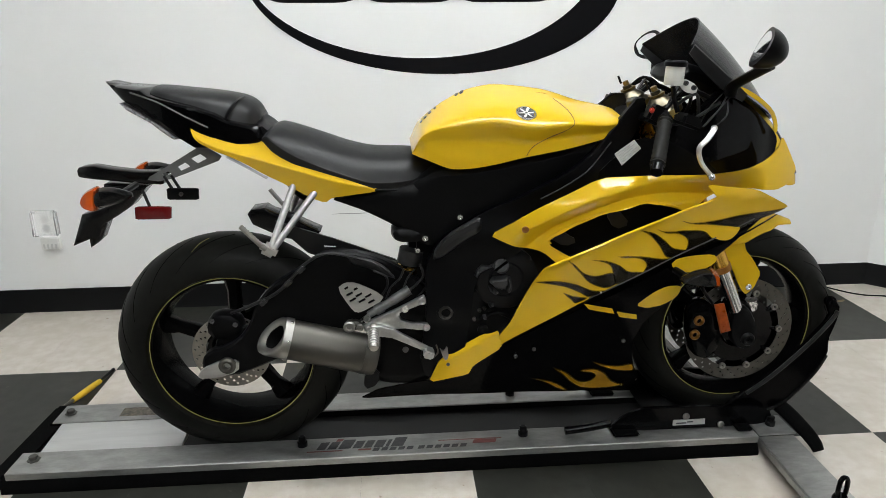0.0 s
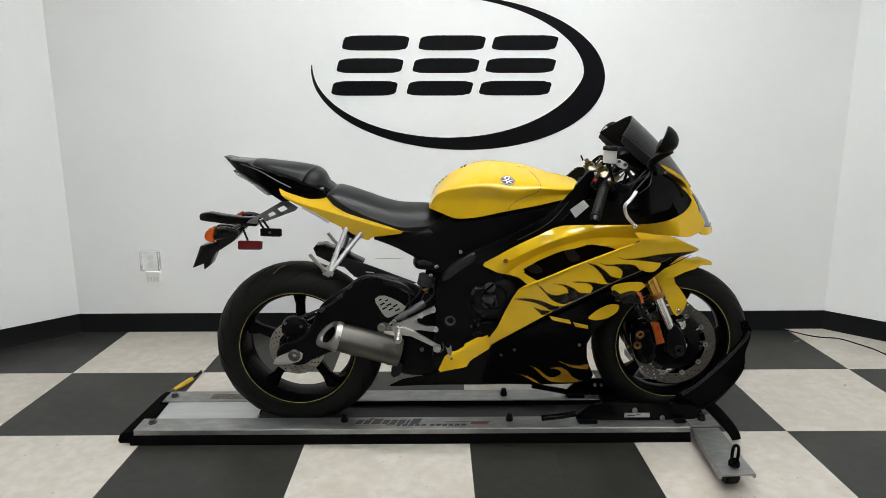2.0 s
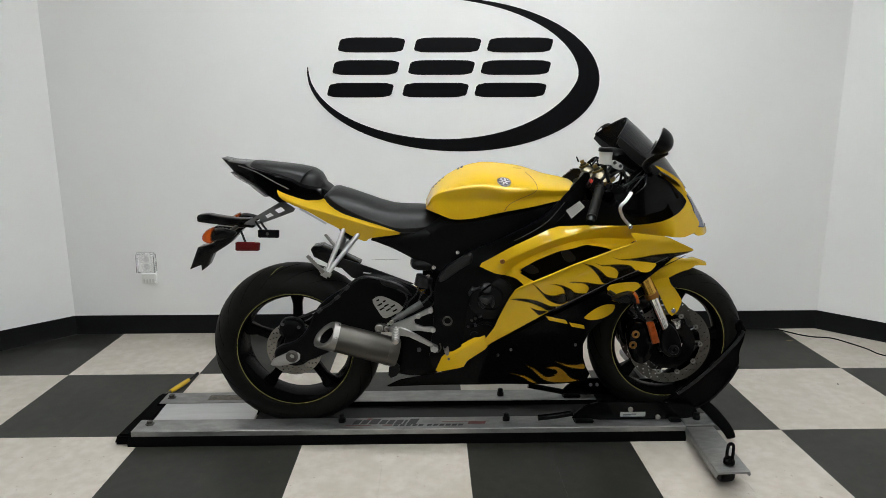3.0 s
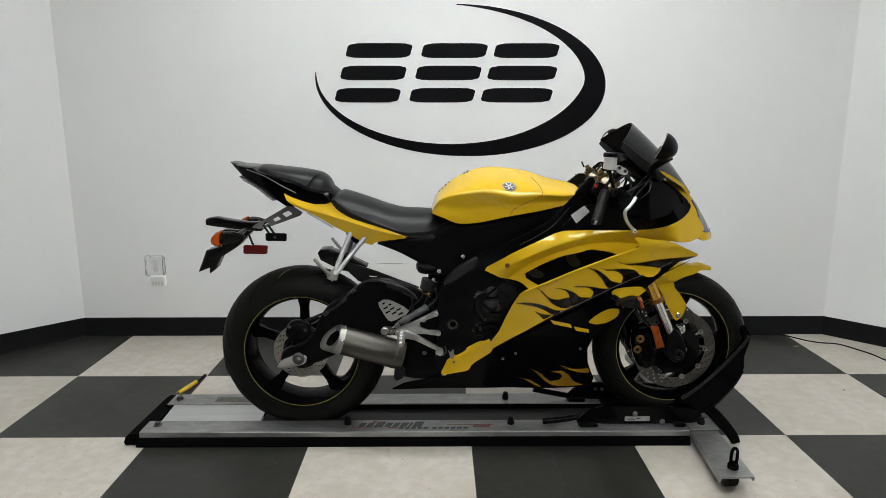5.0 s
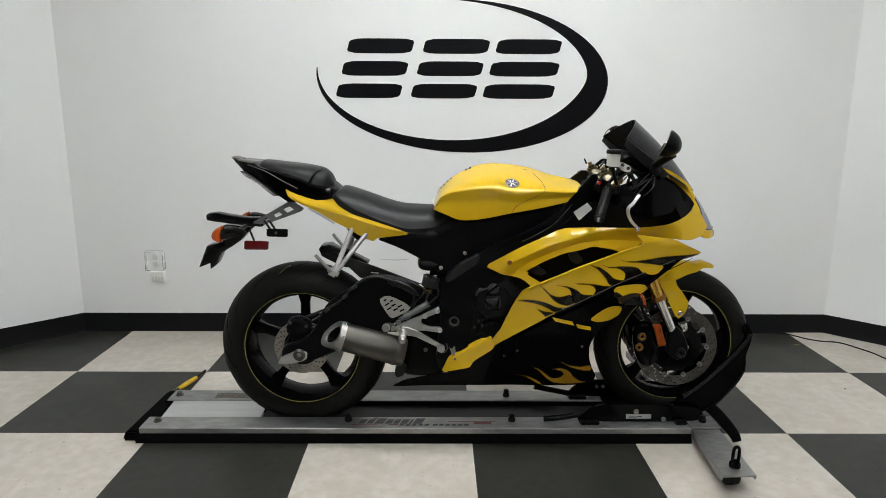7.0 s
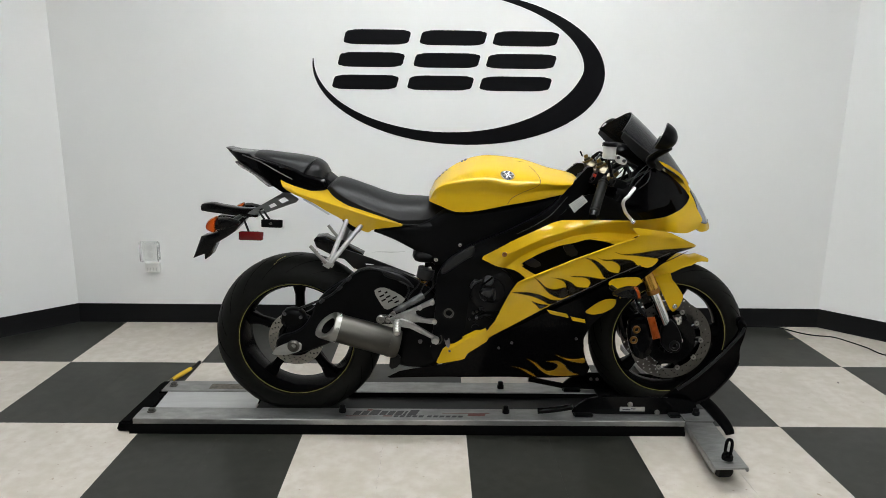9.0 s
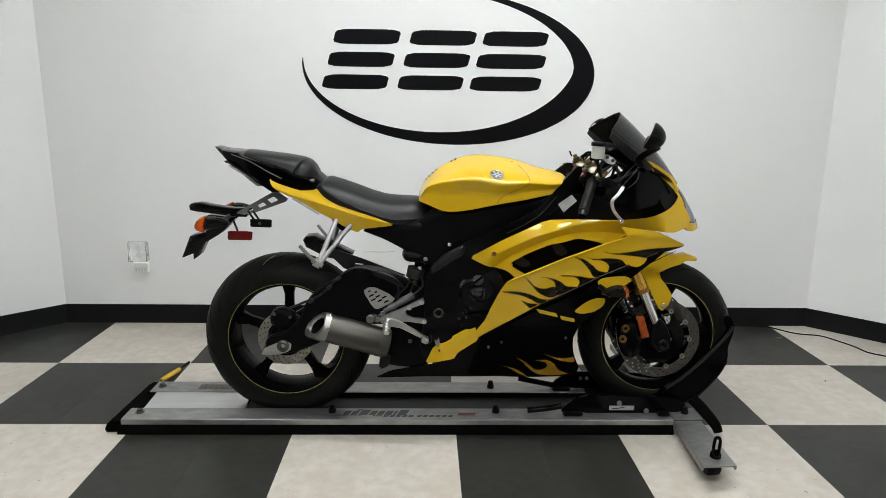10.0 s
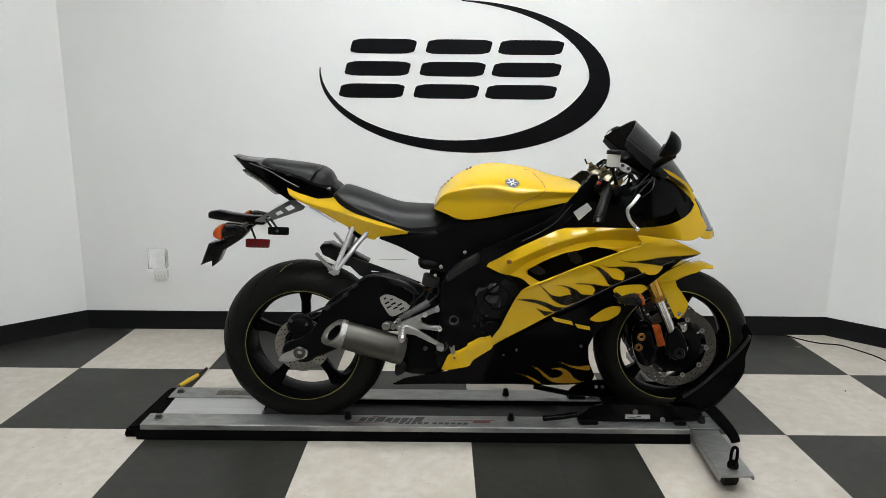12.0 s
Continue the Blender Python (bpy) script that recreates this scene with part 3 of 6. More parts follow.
# ---- dolly ----
def dolly():
    ob = thing("motorcycle_dolly", (1.0, 0.11, 0), "worn aluminium motorcycle dolly with twin rails under the wheels", "motorcycle dolly")
    for y0, y1, x0, x1 in ((-0.067, 0.024, -0.018, 2.040), (0.178, 0.272, -0.010, 2.06)):
        zl = 0.035 if y0 < 0 else 0.0515
        prof = [(y0 - 0.003, zl), (y0 - 0.003, 0.053), (y0 - 0.001, 0.055), (y1 + 0.001, 0.055), (y1 + 0.003, 0.053), (y1 + 0.003, 0.012), (y1, 0.012), (y1, 0.051), (y0, 0.0525 if y0 > 0 else 0.051), (y0, zl)]
        bm = bmesh.new()
        ends = [[bm.verts.new((x, y, z)) for y, z in prof] for x in (x0, x1)]
        for k in range(10):
            bm.faces.new((ends[0][k], ends[0][(k + 1) % 10], ends[1][(k + 1) % 10], ends[1][k]))
        bm.faces.new(ends[0])
        bm.faces.new(list(reversed(ends[1])))
        part("rail", bm, RAIL, ob)
        skirt = [(y0 - (0.014 if y0 < 0 else 0.004), 0.0), (y0 - (0.014 if y0 < 0 else 0.004), 0.012), (y0 - 0.001, 0.034), (y0 + 0.004, 0.048), (y1 - 0.012, 0.048), (y1 - 0.012, 0.0)]
        bm = bmesh.new()
        ends = [[bm.verts.new((x, y, z)) for y, z in skirt] for x in (x0 - 0.012, x1)]
        for k in range(6):
            bm.faces.new((ends[0][k], ends[0][(k + 1) % 6], ends[1][(k + 1) % 6], ends[1][k]))
        bm.faces.new(ends[0])
        bm.faces.new(list(reversed(ends[1])))
        part("skid", bm, SKID, ob, "black under-rail skid")
    bm = bmesh.new()
    slope = [(0.018, 0.176, 0.0515), (0.40, 0.176, 0.0515), (0.40, 0.029, 0.036), (0.012, 0.029, 0.036)]
    vs = [bm.verts.new(p) for p in slope] + [bm.verts.new((a, b, c - 0.004)) for a, b, c in slope]
    for f in ((0, 1, 2, 3), (4, 5, 6, 7), (0, 1, 5, 4), (1, 2, 6, 5), (2, 3, 7, 6), (3, 0, 4, 7)):
        bm.faces.new([vs[i] for i in f])
    part("deck_plate", bm, PLATE, ob, "bright sloping aluminium deck plate")
    part("channel", block((0.402, 0.029, 0.028), (2.04, 0.174, 0.033), 0.001), mat("black_rubber_mat", (0.013, 0.013, 0.0128), 0.55, spec=0.3, var=0.3, scale=14, bump=0.1, bump_scale=200), ob, "black channel floor")
    bm = block((-0.082, -0.068, 0.0), (-0.008, 0.305, 0.042), 0.008)
    for v in bm.verts:
        v.co.x += 0.05 * v.co.z / 0.042 * (0.35 if v.co.y < 0 else 0.55) - (0.006 if v.co.y < 0 else 0)
    part("end_bar", bm, SKID, ob, "black rubber end bar")
    for x, y in ((0.028, -0.010), (0.022, 0.226)):
        part("bolt", lathe([(0, 0), (0.017, 0), (0.017, 0.003), (0.011, 0.004), (0.011, 0.013), (0, 0.013)], (x, y, 0.055), (0, 0, 1), 6, closed=False), STEEL, ob)
    for x, y in ((0.750, -0.004), (1.374, -0.004), (1.375, 0.222), (0.36, 0.23)):
        part("stop", lathe([(0, 0), (0.014, 0), (0.014, 0.012), (0.011, 0.014), (0.011, 0.026), (0.007, 0.029), (0, 0.029)], (x, y, 0.055), (0, 0, 1), 16, closed=False), PLASTIC, ob, "black rubber stop knob")
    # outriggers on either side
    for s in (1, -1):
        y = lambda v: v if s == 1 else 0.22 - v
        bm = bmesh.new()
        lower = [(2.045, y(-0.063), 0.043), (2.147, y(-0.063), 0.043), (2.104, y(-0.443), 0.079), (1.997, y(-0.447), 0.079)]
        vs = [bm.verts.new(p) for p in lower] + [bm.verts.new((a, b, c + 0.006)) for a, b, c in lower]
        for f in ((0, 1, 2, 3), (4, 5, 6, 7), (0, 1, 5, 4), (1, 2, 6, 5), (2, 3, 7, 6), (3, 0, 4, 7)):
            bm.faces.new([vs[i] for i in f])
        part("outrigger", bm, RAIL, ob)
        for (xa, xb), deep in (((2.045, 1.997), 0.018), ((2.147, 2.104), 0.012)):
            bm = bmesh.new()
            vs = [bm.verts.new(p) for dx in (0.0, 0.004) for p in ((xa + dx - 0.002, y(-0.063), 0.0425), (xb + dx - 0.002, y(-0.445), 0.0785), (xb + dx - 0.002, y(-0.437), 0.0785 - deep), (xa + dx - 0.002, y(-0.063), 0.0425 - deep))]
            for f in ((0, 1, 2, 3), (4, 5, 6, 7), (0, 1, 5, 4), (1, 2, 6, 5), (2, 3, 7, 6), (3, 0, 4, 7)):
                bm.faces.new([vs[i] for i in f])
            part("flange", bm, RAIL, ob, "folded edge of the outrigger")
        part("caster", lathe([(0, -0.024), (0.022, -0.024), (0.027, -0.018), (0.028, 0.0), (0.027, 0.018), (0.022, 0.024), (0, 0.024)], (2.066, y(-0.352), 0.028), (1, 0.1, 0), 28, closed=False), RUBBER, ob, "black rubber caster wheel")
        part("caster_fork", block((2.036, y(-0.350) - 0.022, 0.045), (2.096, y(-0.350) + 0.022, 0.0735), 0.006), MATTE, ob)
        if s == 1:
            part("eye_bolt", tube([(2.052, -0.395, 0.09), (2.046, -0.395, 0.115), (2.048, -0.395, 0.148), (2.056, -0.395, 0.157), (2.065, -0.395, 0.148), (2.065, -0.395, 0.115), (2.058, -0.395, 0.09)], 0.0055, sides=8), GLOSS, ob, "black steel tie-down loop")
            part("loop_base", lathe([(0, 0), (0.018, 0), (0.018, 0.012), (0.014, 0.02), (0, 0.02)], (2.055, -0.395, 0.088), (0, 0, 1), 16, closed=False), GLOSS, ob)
    part("stop", lathe([(0, 0), (0.014, 0), (0.014, 0.012), (0.011, 0.014), (0.011, 0.026), (0, 0.027)], (2.098, -0.022, 0.0605), (0, 0, 1), 16, closed=False), PLASTIC, ob, "black rubber stop knob")
    for y0, y1 in ((-0.069, 0.024), (0.178, 0.274)):
        part("end_cap", block((2.042, y0, 0.0545), (2.150, y1, 0.0605), 0.0015), RAIL, ob)
    # print on the near rail, as plain bars
    def print_bar(x0, x1, y0, y1, m, z=0.0552):
        bm = bmesh.new()
        lean = 0.35 * (y1 - y0)
        vs = [bm.verts.new(p) for p in ((x0, y0, z), (x1, y0, z), (x1 + lean, y1, z), (x0 + lean, y1, z), (x0, y0, z + 0.0004), (x1, y0, z + 0.0004), (x1 + lean, y1, z + 0.0004), (x0 + lean, y1, z + 0.0004))]
        for f in ((3, 2, 1, 0), (4, 5, 6, 7), (0, 1, 5, 4), (1, 2, 6, 5), (2, 3, 7, 6), (3, 0, 4, 7)):
            bm.faces.new([vs[i] for i in f])
        part("print_bar", bm, m, ob)
    x0 = 0.790
    for w in (0.024, 0.024, 0.034, 0.024, 0.022, 0.026, 0.010, 0.034):
        print_bar(x0, x0 + w, -0.030, 0.004 if w < 0.03 else 0.012, FADED)
        x0 += w + 0.006
    for k in range(11):
        x0 = 0.945 + 0.0235 * k + (0.008 if k > 4 else 0.0)
        print_bar(x0, x0 + 0.017, -0.047, -0.0325, FADED)
    for x0, x1, y0, y1 in ((0.765, 0.862, -0.0405, -0.0365), (0.842, 0.860, 0.006, 0.018), (1.225, 1.29, -0.034, -0.016), (1.13, 1.31, -0.0145, -0.011), (0.905, 0.94, -0.0415, -0.034)):
        print_bar(x0, x1, y0, y1, REDINK)
    part("worn_label", block((0.175, 0.196, 0.0552), (0.42, 0.244, 0.0556), 0), mat("scuffed_label", (0.20, 0.17, 0.13), 0.5, tint=(0.015, 0.012, 0.01), scale=55), ob, "scuffed warning label")
    return ob


dolly()


def pull_handle():
    ob = thing("pull_handle", (-0.02, 0.48, 0.0), "yellow plastic pull handle with black tip beside the dolly", "handle")
    part("grip", tube([(-0.045, 0.375, 0.016), (-0.028, 0.44, 0.015), (-0.012, 0.505, 0.014)], lambda u: 0.0085 + 0.002 * math.sin(3.1 * u), sides=12), HANDLE, ob)
    part("tip", tube([(-0.012, 0.505, 0.014), (-0.004, 0.60, 0.009)], 0.006, sides=10), PLASTIC, ob, "black tip")
    part("stem", tube([(-0.045, 0.375, 0.016), (-0.058, 0.31, 0.02)], 0.006, sides=8), STEEL, ob)
    return ob


pull_handle()


# ---- front wheel chock ----
def wheel_chock():
    ob = thing("wheel_chock", (1.9, C, 0.056), "black steel front wheel chock on the dolly", "wheel chock")
    for s in (-1, 1):
        y = C + s * 0.113
        part("side_plate", prism(soften([(1.620, 0.058), (1.640, 0.092), (1.668, 0.112), (1.705, 0.127), (1.76, 0.132), (2.02, 0.125), (2.09, 0.112), (2.11, 0.07), (2.05, 0.058)], 1), y - 0.006, y + 0.006), GLOSS, ob)
        grip = [(1.494, 0.067), (1.562, 0.074), (1.625, 0.085)] if s < 0 else [(1.489, 0.100), (1.553, 0.087), (1.632, 0.071)]
        part("handle_bar", tube([(x, y, z) for x, z in grip], 0.0115, sides=14), GLOSS, ob, "black rubber-capped bar")
        part("foot", block((1.627, y - 0.034, 0.056), (1.703, y + 0.02, 0.066), 0.005), MATTE, ob)
        part("rear_foot", block((1.988, y - 0.034, 0.056), (2.036, y + 0.02, 0.068), 0.005), MATTE, ob)
        CRADLE = [(1.98, 0.118), (2.095, 0.203), (2.180, 0.288), (2.250, 0.380), (2.234, 0.417), (2.248, 0.437), (2.275, 0.408), (2.269, 0.359), (2.256, 0.314), (2.262, 0.262), (2.230, 0.197), (2.152, 0.107), (2.106, 0.083), (1.98, 0.072)]
        part("cradle", solid(soften(CRADLE, 1, 0.2), 0.010, 0.010, 0.5, 0.012, centre=0.082, side=s), BELLY, ob, "black wheel cradle plate")
        part("cradle_edge", tube([(2.03, C + s * 0.094, 0.150), (2.095, C + s * 0.094, 0.200), (2.180, C + s * 0.094, 0.285), (2.245, C + s * 0.094, 0.365), (2.262, C + s * 0.094, 0.40)], 0.006, sides=8), SATIN, ob)
        part("cradle_rim", tube([(2.08, C + s * 0.091, 0.083), (2.146, C + s * 0.091, 0.112), (2.222, C + s * 0.091, 0.199), (2.254, C + s * 0.091, 0.262)], 0.006, sides=8), TRIMGLOSS, ob)
    part("hoop_top", tube([(2.248, C - 0.080, 0.425), (2.275, C, 0.40), (2.248, C + 0.080, 0.425)], 0.014, sides=10), GLOSS, ob)
    part("floor_leg", tube([(2.115, 0.10, 0.10), (2.150, 0.02, 0.092), (2.176, -0.055, 0.066), (2.190, -0.095, 0.044), (2.195, -0.112, 0.026)], lambda u: 0.027 - 0.010 * u * u, sides=12, flat=0.7), SKID, ob)
    part("cross_plate", block((1.76, C - 0.106, 0.056), (2.06, C + 0.106, 0.062), 0.002), MATTE, ob)
    part("tag_plate", block((1.806, C - 0.1215, 0.071), (1.902, C - 0.1192, 0.090), 0.002), PRINT, ob, "silver plate with faint print")
    for x0, x1, z0 in ((1.816, 1.846, 0.077), (1.848, 1.866, 0.080)):
        part("print_bar", block((x0, C - 0.1222, z0), (x1, C - 0.1216, z0 + 0.004), 0), INK, ob)
    for x, z in ((1.844, 0.100), (1.950, 0.068)):
        bolt("bolt", (x, C - 0.119, z), 0.010, CAP, ob)
    for x in (1.746, 1.772):
        bolt("bolt", (x, C + 0.107, 0.104), 0.007, BOLT, ob)
    return ob


wheel_chock()


# ---- motorcycle ----
REAR, FRONTAX = (0.580, C, 0.335), (1.995, C, 0.341)
bike = thing("motorcycle", (1.3, C, 0.017), "yellow sport motorcycle with black flame paint, parked upright on a dolly", "motorcycle")


def tyre_profile(R, w, rim):
    pts = []
    for k in range(25):
        a = radians(-118 + 236 * k / 24)
        pts.append((R - w * 0.52 + w * 0.52 * math.cos(a) if abs(math.degrees(a)) < 90 else R - w * 0.52 + (R - w * 0.52 - rim) * math.cos(a) * 1.9, w / 2 * math.sin(a)))
    return pts


def wheel(name, at, R, w, rim_r, spokes, hub, turn, flange, tape):
    o = Vector(at)
    rw = w * flange
    rim = lathe([(rim_r + 0.006, -rw), (rim_r + 0.006, -rw + 0.006), (rim_r - 0.005, -rw + 0.014), (rim_r - 0.012, -rw * 0.3), (rim_r - 0.012, rw * 0.3), (rim_r - 0.005, rw - 0.014), (rim_r + 0.006, rw - 0.006), (rim_r + 0.006, rw),
                 (rim_r - 0.010, rw * 0.97), (rim_r - 0.019, rw * 0.6), (rim_r - 0.023, 0), (rim_r - 0.019, -rw * 0.6), (rim_r - 0.010, -rw * 0.97)], o, sides=72)
    rim = part(name, rim, WHEELGLOSS, bike, "gloss black cast wheel with a thin yellow rim tape")
    part("tyre", lathe(tyre_profile(R, w, rim_r), o, sides=96), RUBBER, rim, "worn black sport tyre")
    for s in (-1, 1):
        part("rim_tape", lathe([(rim_r + tape - 0.0019, s * (rw + 0.001)), (rim_r + tape - 0.0019, s * (rw + 0.0016)), (rim_r + tape, s * (rw + 0.0014)), (rim_r + tape, s * (rw + 0.0008))], o, sides=72), STRIPE, rim, "thin yellow tape")
    part("hub", lathe([(0.0, -0.045), (hub, -0.045), (hub + 0.004, -0.03), (hub - 0.008, 0), (hub + 0.004, 0.03), (hub, 0.045), (0.0, 0.045)], o, sides=32, closed=False), GLOSS, rim)
    for k in range(spokes):
        a = turn + 2 * math.pi * k / spokes
        d, n = Vector((math.cos(a), 0, math.sin(a))), Vector((-math.sin(a), 0, math.cos(a)))
        bm = bmesh.new()
        rows = []
        for u, half, thick in ((hub - 0.01, 0.026, 0.036), (hub + 0.05, 0.016, 0.028), (rim_r - 0.06, 0.016, 0.022), (rim_r - 0.014, 0.027, 0.026)):
            rows.append([bm.verts.new(o + d * u + n * sx * half + Vector((0, sy * thick, 0))) for sx, sy in ((-1, -0.6), (-0.6, -1), (0.6, -1), (1, -0.6), (1, 0.6), (0.6, 1), (-0.6, 1), (-1, 0.6))])
        for p, q in zip(rows, rows[1:]):
            for i in range(8):
                bm.faces.new((p[i], p[(i + 1) % 8], q[(i + 1) % 8], q[i]))
        bm.faces.new(rows[0])
        bm.faces.new(list(reversed(rows[-1])))
        part("spoke", bm, WHEELGLOSS, rim)
    part("valve", tube([o + Vector((0.10, -0.01, -(rim_r - 0.055))), o + Vector((0.085, -0.02, -(rim_r - 0.085)))], 0.005, sides=8, smooth=1), MATTE, rim)
    return rim


def brake_disc(parent, at, side, r, r_in, holes, wave=0.0, label="drilled steel brake disc"):
    cx, _, cz = at
    outer = [(cx + (r + wave * math.cos(a * 10)) * math.cos(a), cz + (r + wave * math.cos(a * 10)) * math.sin(a)) for a in (2 * math.pi * k / 100 for k in range(100))]
    cut = [ring_outline(cx, cz, r_in, 60)]
    for k in range(holes):
        a = 2 * math.pi * k / holes
        for rr, off in ((r_in + (r - r_in) * 0.25, 0.0), (r_in + (r - r_in) * 0.52, 0.35), (r_in + (r - r_in) * 0.78, 0.7)):
            b = a + off * 2 * math.pi / holes
            cut.append(ring_outline(cx + rr * math.cos(b), cz + rr * math.sin(b), 0.0038, 6))
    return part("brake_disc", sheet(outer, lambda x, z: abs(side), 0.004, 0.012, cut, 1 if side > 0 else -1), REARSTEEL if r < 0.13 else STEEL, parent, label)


rear_wheel = wheel("rear_wheel", REAR, 0.318, 0.180, 0.218, 5, 0.05, radians(17), 0.43, -0.0015)
front_wheel = wheel("front_wheel", FRONTAX, 0.297, 0.120, 0.218, 5, 0.045, radians(5), 0.40, -0.001)
for t0, t1 in ((97, 105),):
    part("chalk_mark", tube([(REAR[0] + r * math.cos(radians(t)), C - y, REAR[2] + r * math.sin(radians(t))) for t, r, y in ((t0, 0.3145, 0.035), ((t0 + t1) / 2, 0.309, 0.05), (t1, 0.296, 0.068))], 0.0005, sides=6), STRIPE, rear_wheel, "yellow chalk mark")
# tread grooves: short curved cuts from the crown towards the shoulder
for wheel_ob, at, R, w, count, phase in ((rear_wheel, REAR, 0.318, 0.180, 18, 0.1), (front_wheel, FRONTAX, 0.297, 0.120, 20, 0.0)):
    c = w * 0.52
    for k in range(count):
        for s in (-1, 1):
            line = []
            for i in range(5):
                u = 0.12 + 0.17 * i
                t = radians(360 * (k + (0.5 if s > 0 else 0)) / count - 14 * s * i * 0.35) + phase + 0.05 * i
                r = R - c + c * math.cos(u * 1.45)
                line.append((at[0] + r * math.cos(t), at[1] + s * w / 2 * math.sin(u * 1.45), at[2] + r * math.sin(t)))
            part("tread_groove", tube(line, lambda u: 0.0019 * (1 - 0.5 * u), sides=6, smooth=3, flat=0.4), GROOVE, wheel_ob)
brake_disc(rear_wheel, (REAR[0] - 0.002, C, REAR[2] + 0.004), -0.075, 0.104, 0.070, 22)
part("rear_carrier", lathe([(0.030, -0.066), (0.069, -0.066), (0.069, -0.072), (0.030, -0.072)], REAR, sides=36), GLOSS, rear_wheel, "black disc carrier")
for s in (-1, 1):
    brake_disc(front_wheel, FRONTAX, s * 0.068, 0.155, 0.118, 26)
    part("disc_carrier", lathe([(0.052, s * 0.060), (0.098, s * 0.060), (0.098, s * 0.066), (0.052, s * 0.066)], FRONTAX, sides=40), GLOSS, front_wheel, "black disc carrier")
    for k in range(10):
        a = 2 * math.pi * k / 10
        part("carrier_arm", tube([(FRONTAX[0] + r * math.cos(a), C + s * 0.063, FRONTAX[2] + r * math.sin(a)) for r in (0.094, 0.118)], 0.009, sides=8, smooth=1, flat=0.5), GLOSS, front_wheel)
        part("disc_button", lathe([(0.004, s * 0.066), (0.009, s * 0.066), (0.009, s * 0.074), (0.004, s * 0.074)], (FRONTAX[0] + 0.116 * math.cos(a), C, FRONTAX[2] + 0.116 * math.sin(a)), sides=14), CAP, front_wheel)


# bodywork
def fairing(x, z):
    """Half the width of the bodywork."""
    w = curve(x, (0.90, 1.10, 1.30, 1.55, 1.80, 1.95, 2.05, 2.11, 2.145), (0.15, 0.185, 0.235, 0.265, 0.25, 0.205, 0.145, 0.085, 0.01))
    return w * curve(z, (0.22, 0.32, 0.45, 0.62, 0.76, 0.86, 0.95, 1.05), (0.62, 0.76, 0.88, 1.0, 1.0, 0.92, 0.78, 0.6))


def ridge_line(x):
    return curve(x, (1.25, 1.32, 1.38, 1.426, 1.492, 1.558, 1.625, 1.70, 1.80, 1.95), (0.672, 0.697, 0.726, 0.749, 0.778, 0.798, 0.814, 0.824, 0.832, 0.84))


def lip_line(x):
    return curve(x, (1.25, 1.348, 1.428, 1.507, 1.587, 1.668, 1.80), (0.60, 0.661, 0.715, 0.751, 0.776, 0.783, 0.772))


def ridge(x, z):
    """The folded upper panel: a sharp ridge, an undercut below it, then a lip that turns out again round the intake."""
    d = max(z - ridge_line(x), lip_line(x) - ridge_line(x), -0.055)
    e = min(0.02, lip_line(x) - z)
    out = 0.75 * (e + math.sqrt(e * e + 0.000004)) * curve(x, (1.34, 1.43), (0.0, 1.0))
    return fairing(x, z) + (out + 0.42 * d - 0.72 * (math.sqrt(d * d + 0.000003) - 0.0017)) * curve(x, (1.30, 1.42, 1.86, 1.93), (0.0, 1.0, 0.9, 0.0))


def flank(x, z):
    """The side panel: its upper edge rolls outwards into a lip, its middle is slightly hollow."""
    top = curve(x, (1.37, 1.56, 1.79, 2.02), (0.612, 0.697, 0.778, 0.75))
    g = max(0.0, top - z)
    return fairing(x, z) + 0.008 - 0.012 * math.sin(min(1.0, g / 0.16) * math.pi) + 0.006 * math.exp(-g / 0.012)


UPPER = [(1.251, 0.690), (1.362, 0.755), (1.510, 0.827), (1.624, 0.831), (1.762, 0.828), (1.83, 0.831), (1.88, 0.837), (1.92, 0.848), (1.95, 0.862), (1.972, 0.880), (1.986, 0.903), (2.012, 0.863), (2.043, 0.818), (2.018, 0.789), (1.970, 0.778), (1.901, 0.784), (1.80, 0.770), (1.725, 0.740), (1.676, 0.758),
         (1.616, 0.766), (1.521, 0.743), (1.447, 0.710), (1.396, 0.676), (1.397, 0.661), (1.475, 0.622), (1.43, 0.606), (1.385, 0.643), (1.313, 0.662)]
MIDDLE = [(1.381, 0.615), (1.443, 0.643), (1.559, 0.697), (1.788, 0.776), (1.758, 0.810), (1.895, 0.790), (2.022, 0.729), (1.990, 0.721), (1.907, 0.712), (1.704, 0.636), (1.494, 0.530), (1.309, 0.406), (1.264, 0.370), (1.286, 0.421), (1.313, 0.463), (1.360, 0.575)]
TAIL_Y = [(1.281, 0.430), (1.262, 0.421), (1.244, 0.419), (1.131, 0.356), (1.102, 0.291), (1.205, 0.310), (1.217, 0.334), (1.292, 0.383)]
LOWER = [(1.265, 0.366), (1.497, 0.506), (1.708, 0.619), (1.998, 0.718), (1.851, 0.665), (1.798, 0.626), (1.769, 0.599), (1.724, 0.563), (1.722, 0.531), (1.648, 0.452), (1.628, 0.398), (1.634, 0.345), (1.645, 0.312), (1.666, 0.270), (1.657, 0.238), (1.625, 0.230), (1.473, 0.224), (1.365, 0.223), (1.107, 0.205), (0.915, 0.190), (0.972, 0.222),
         (1.123, 0.258), (1.212, 0.297), (1.240, 0.346)]
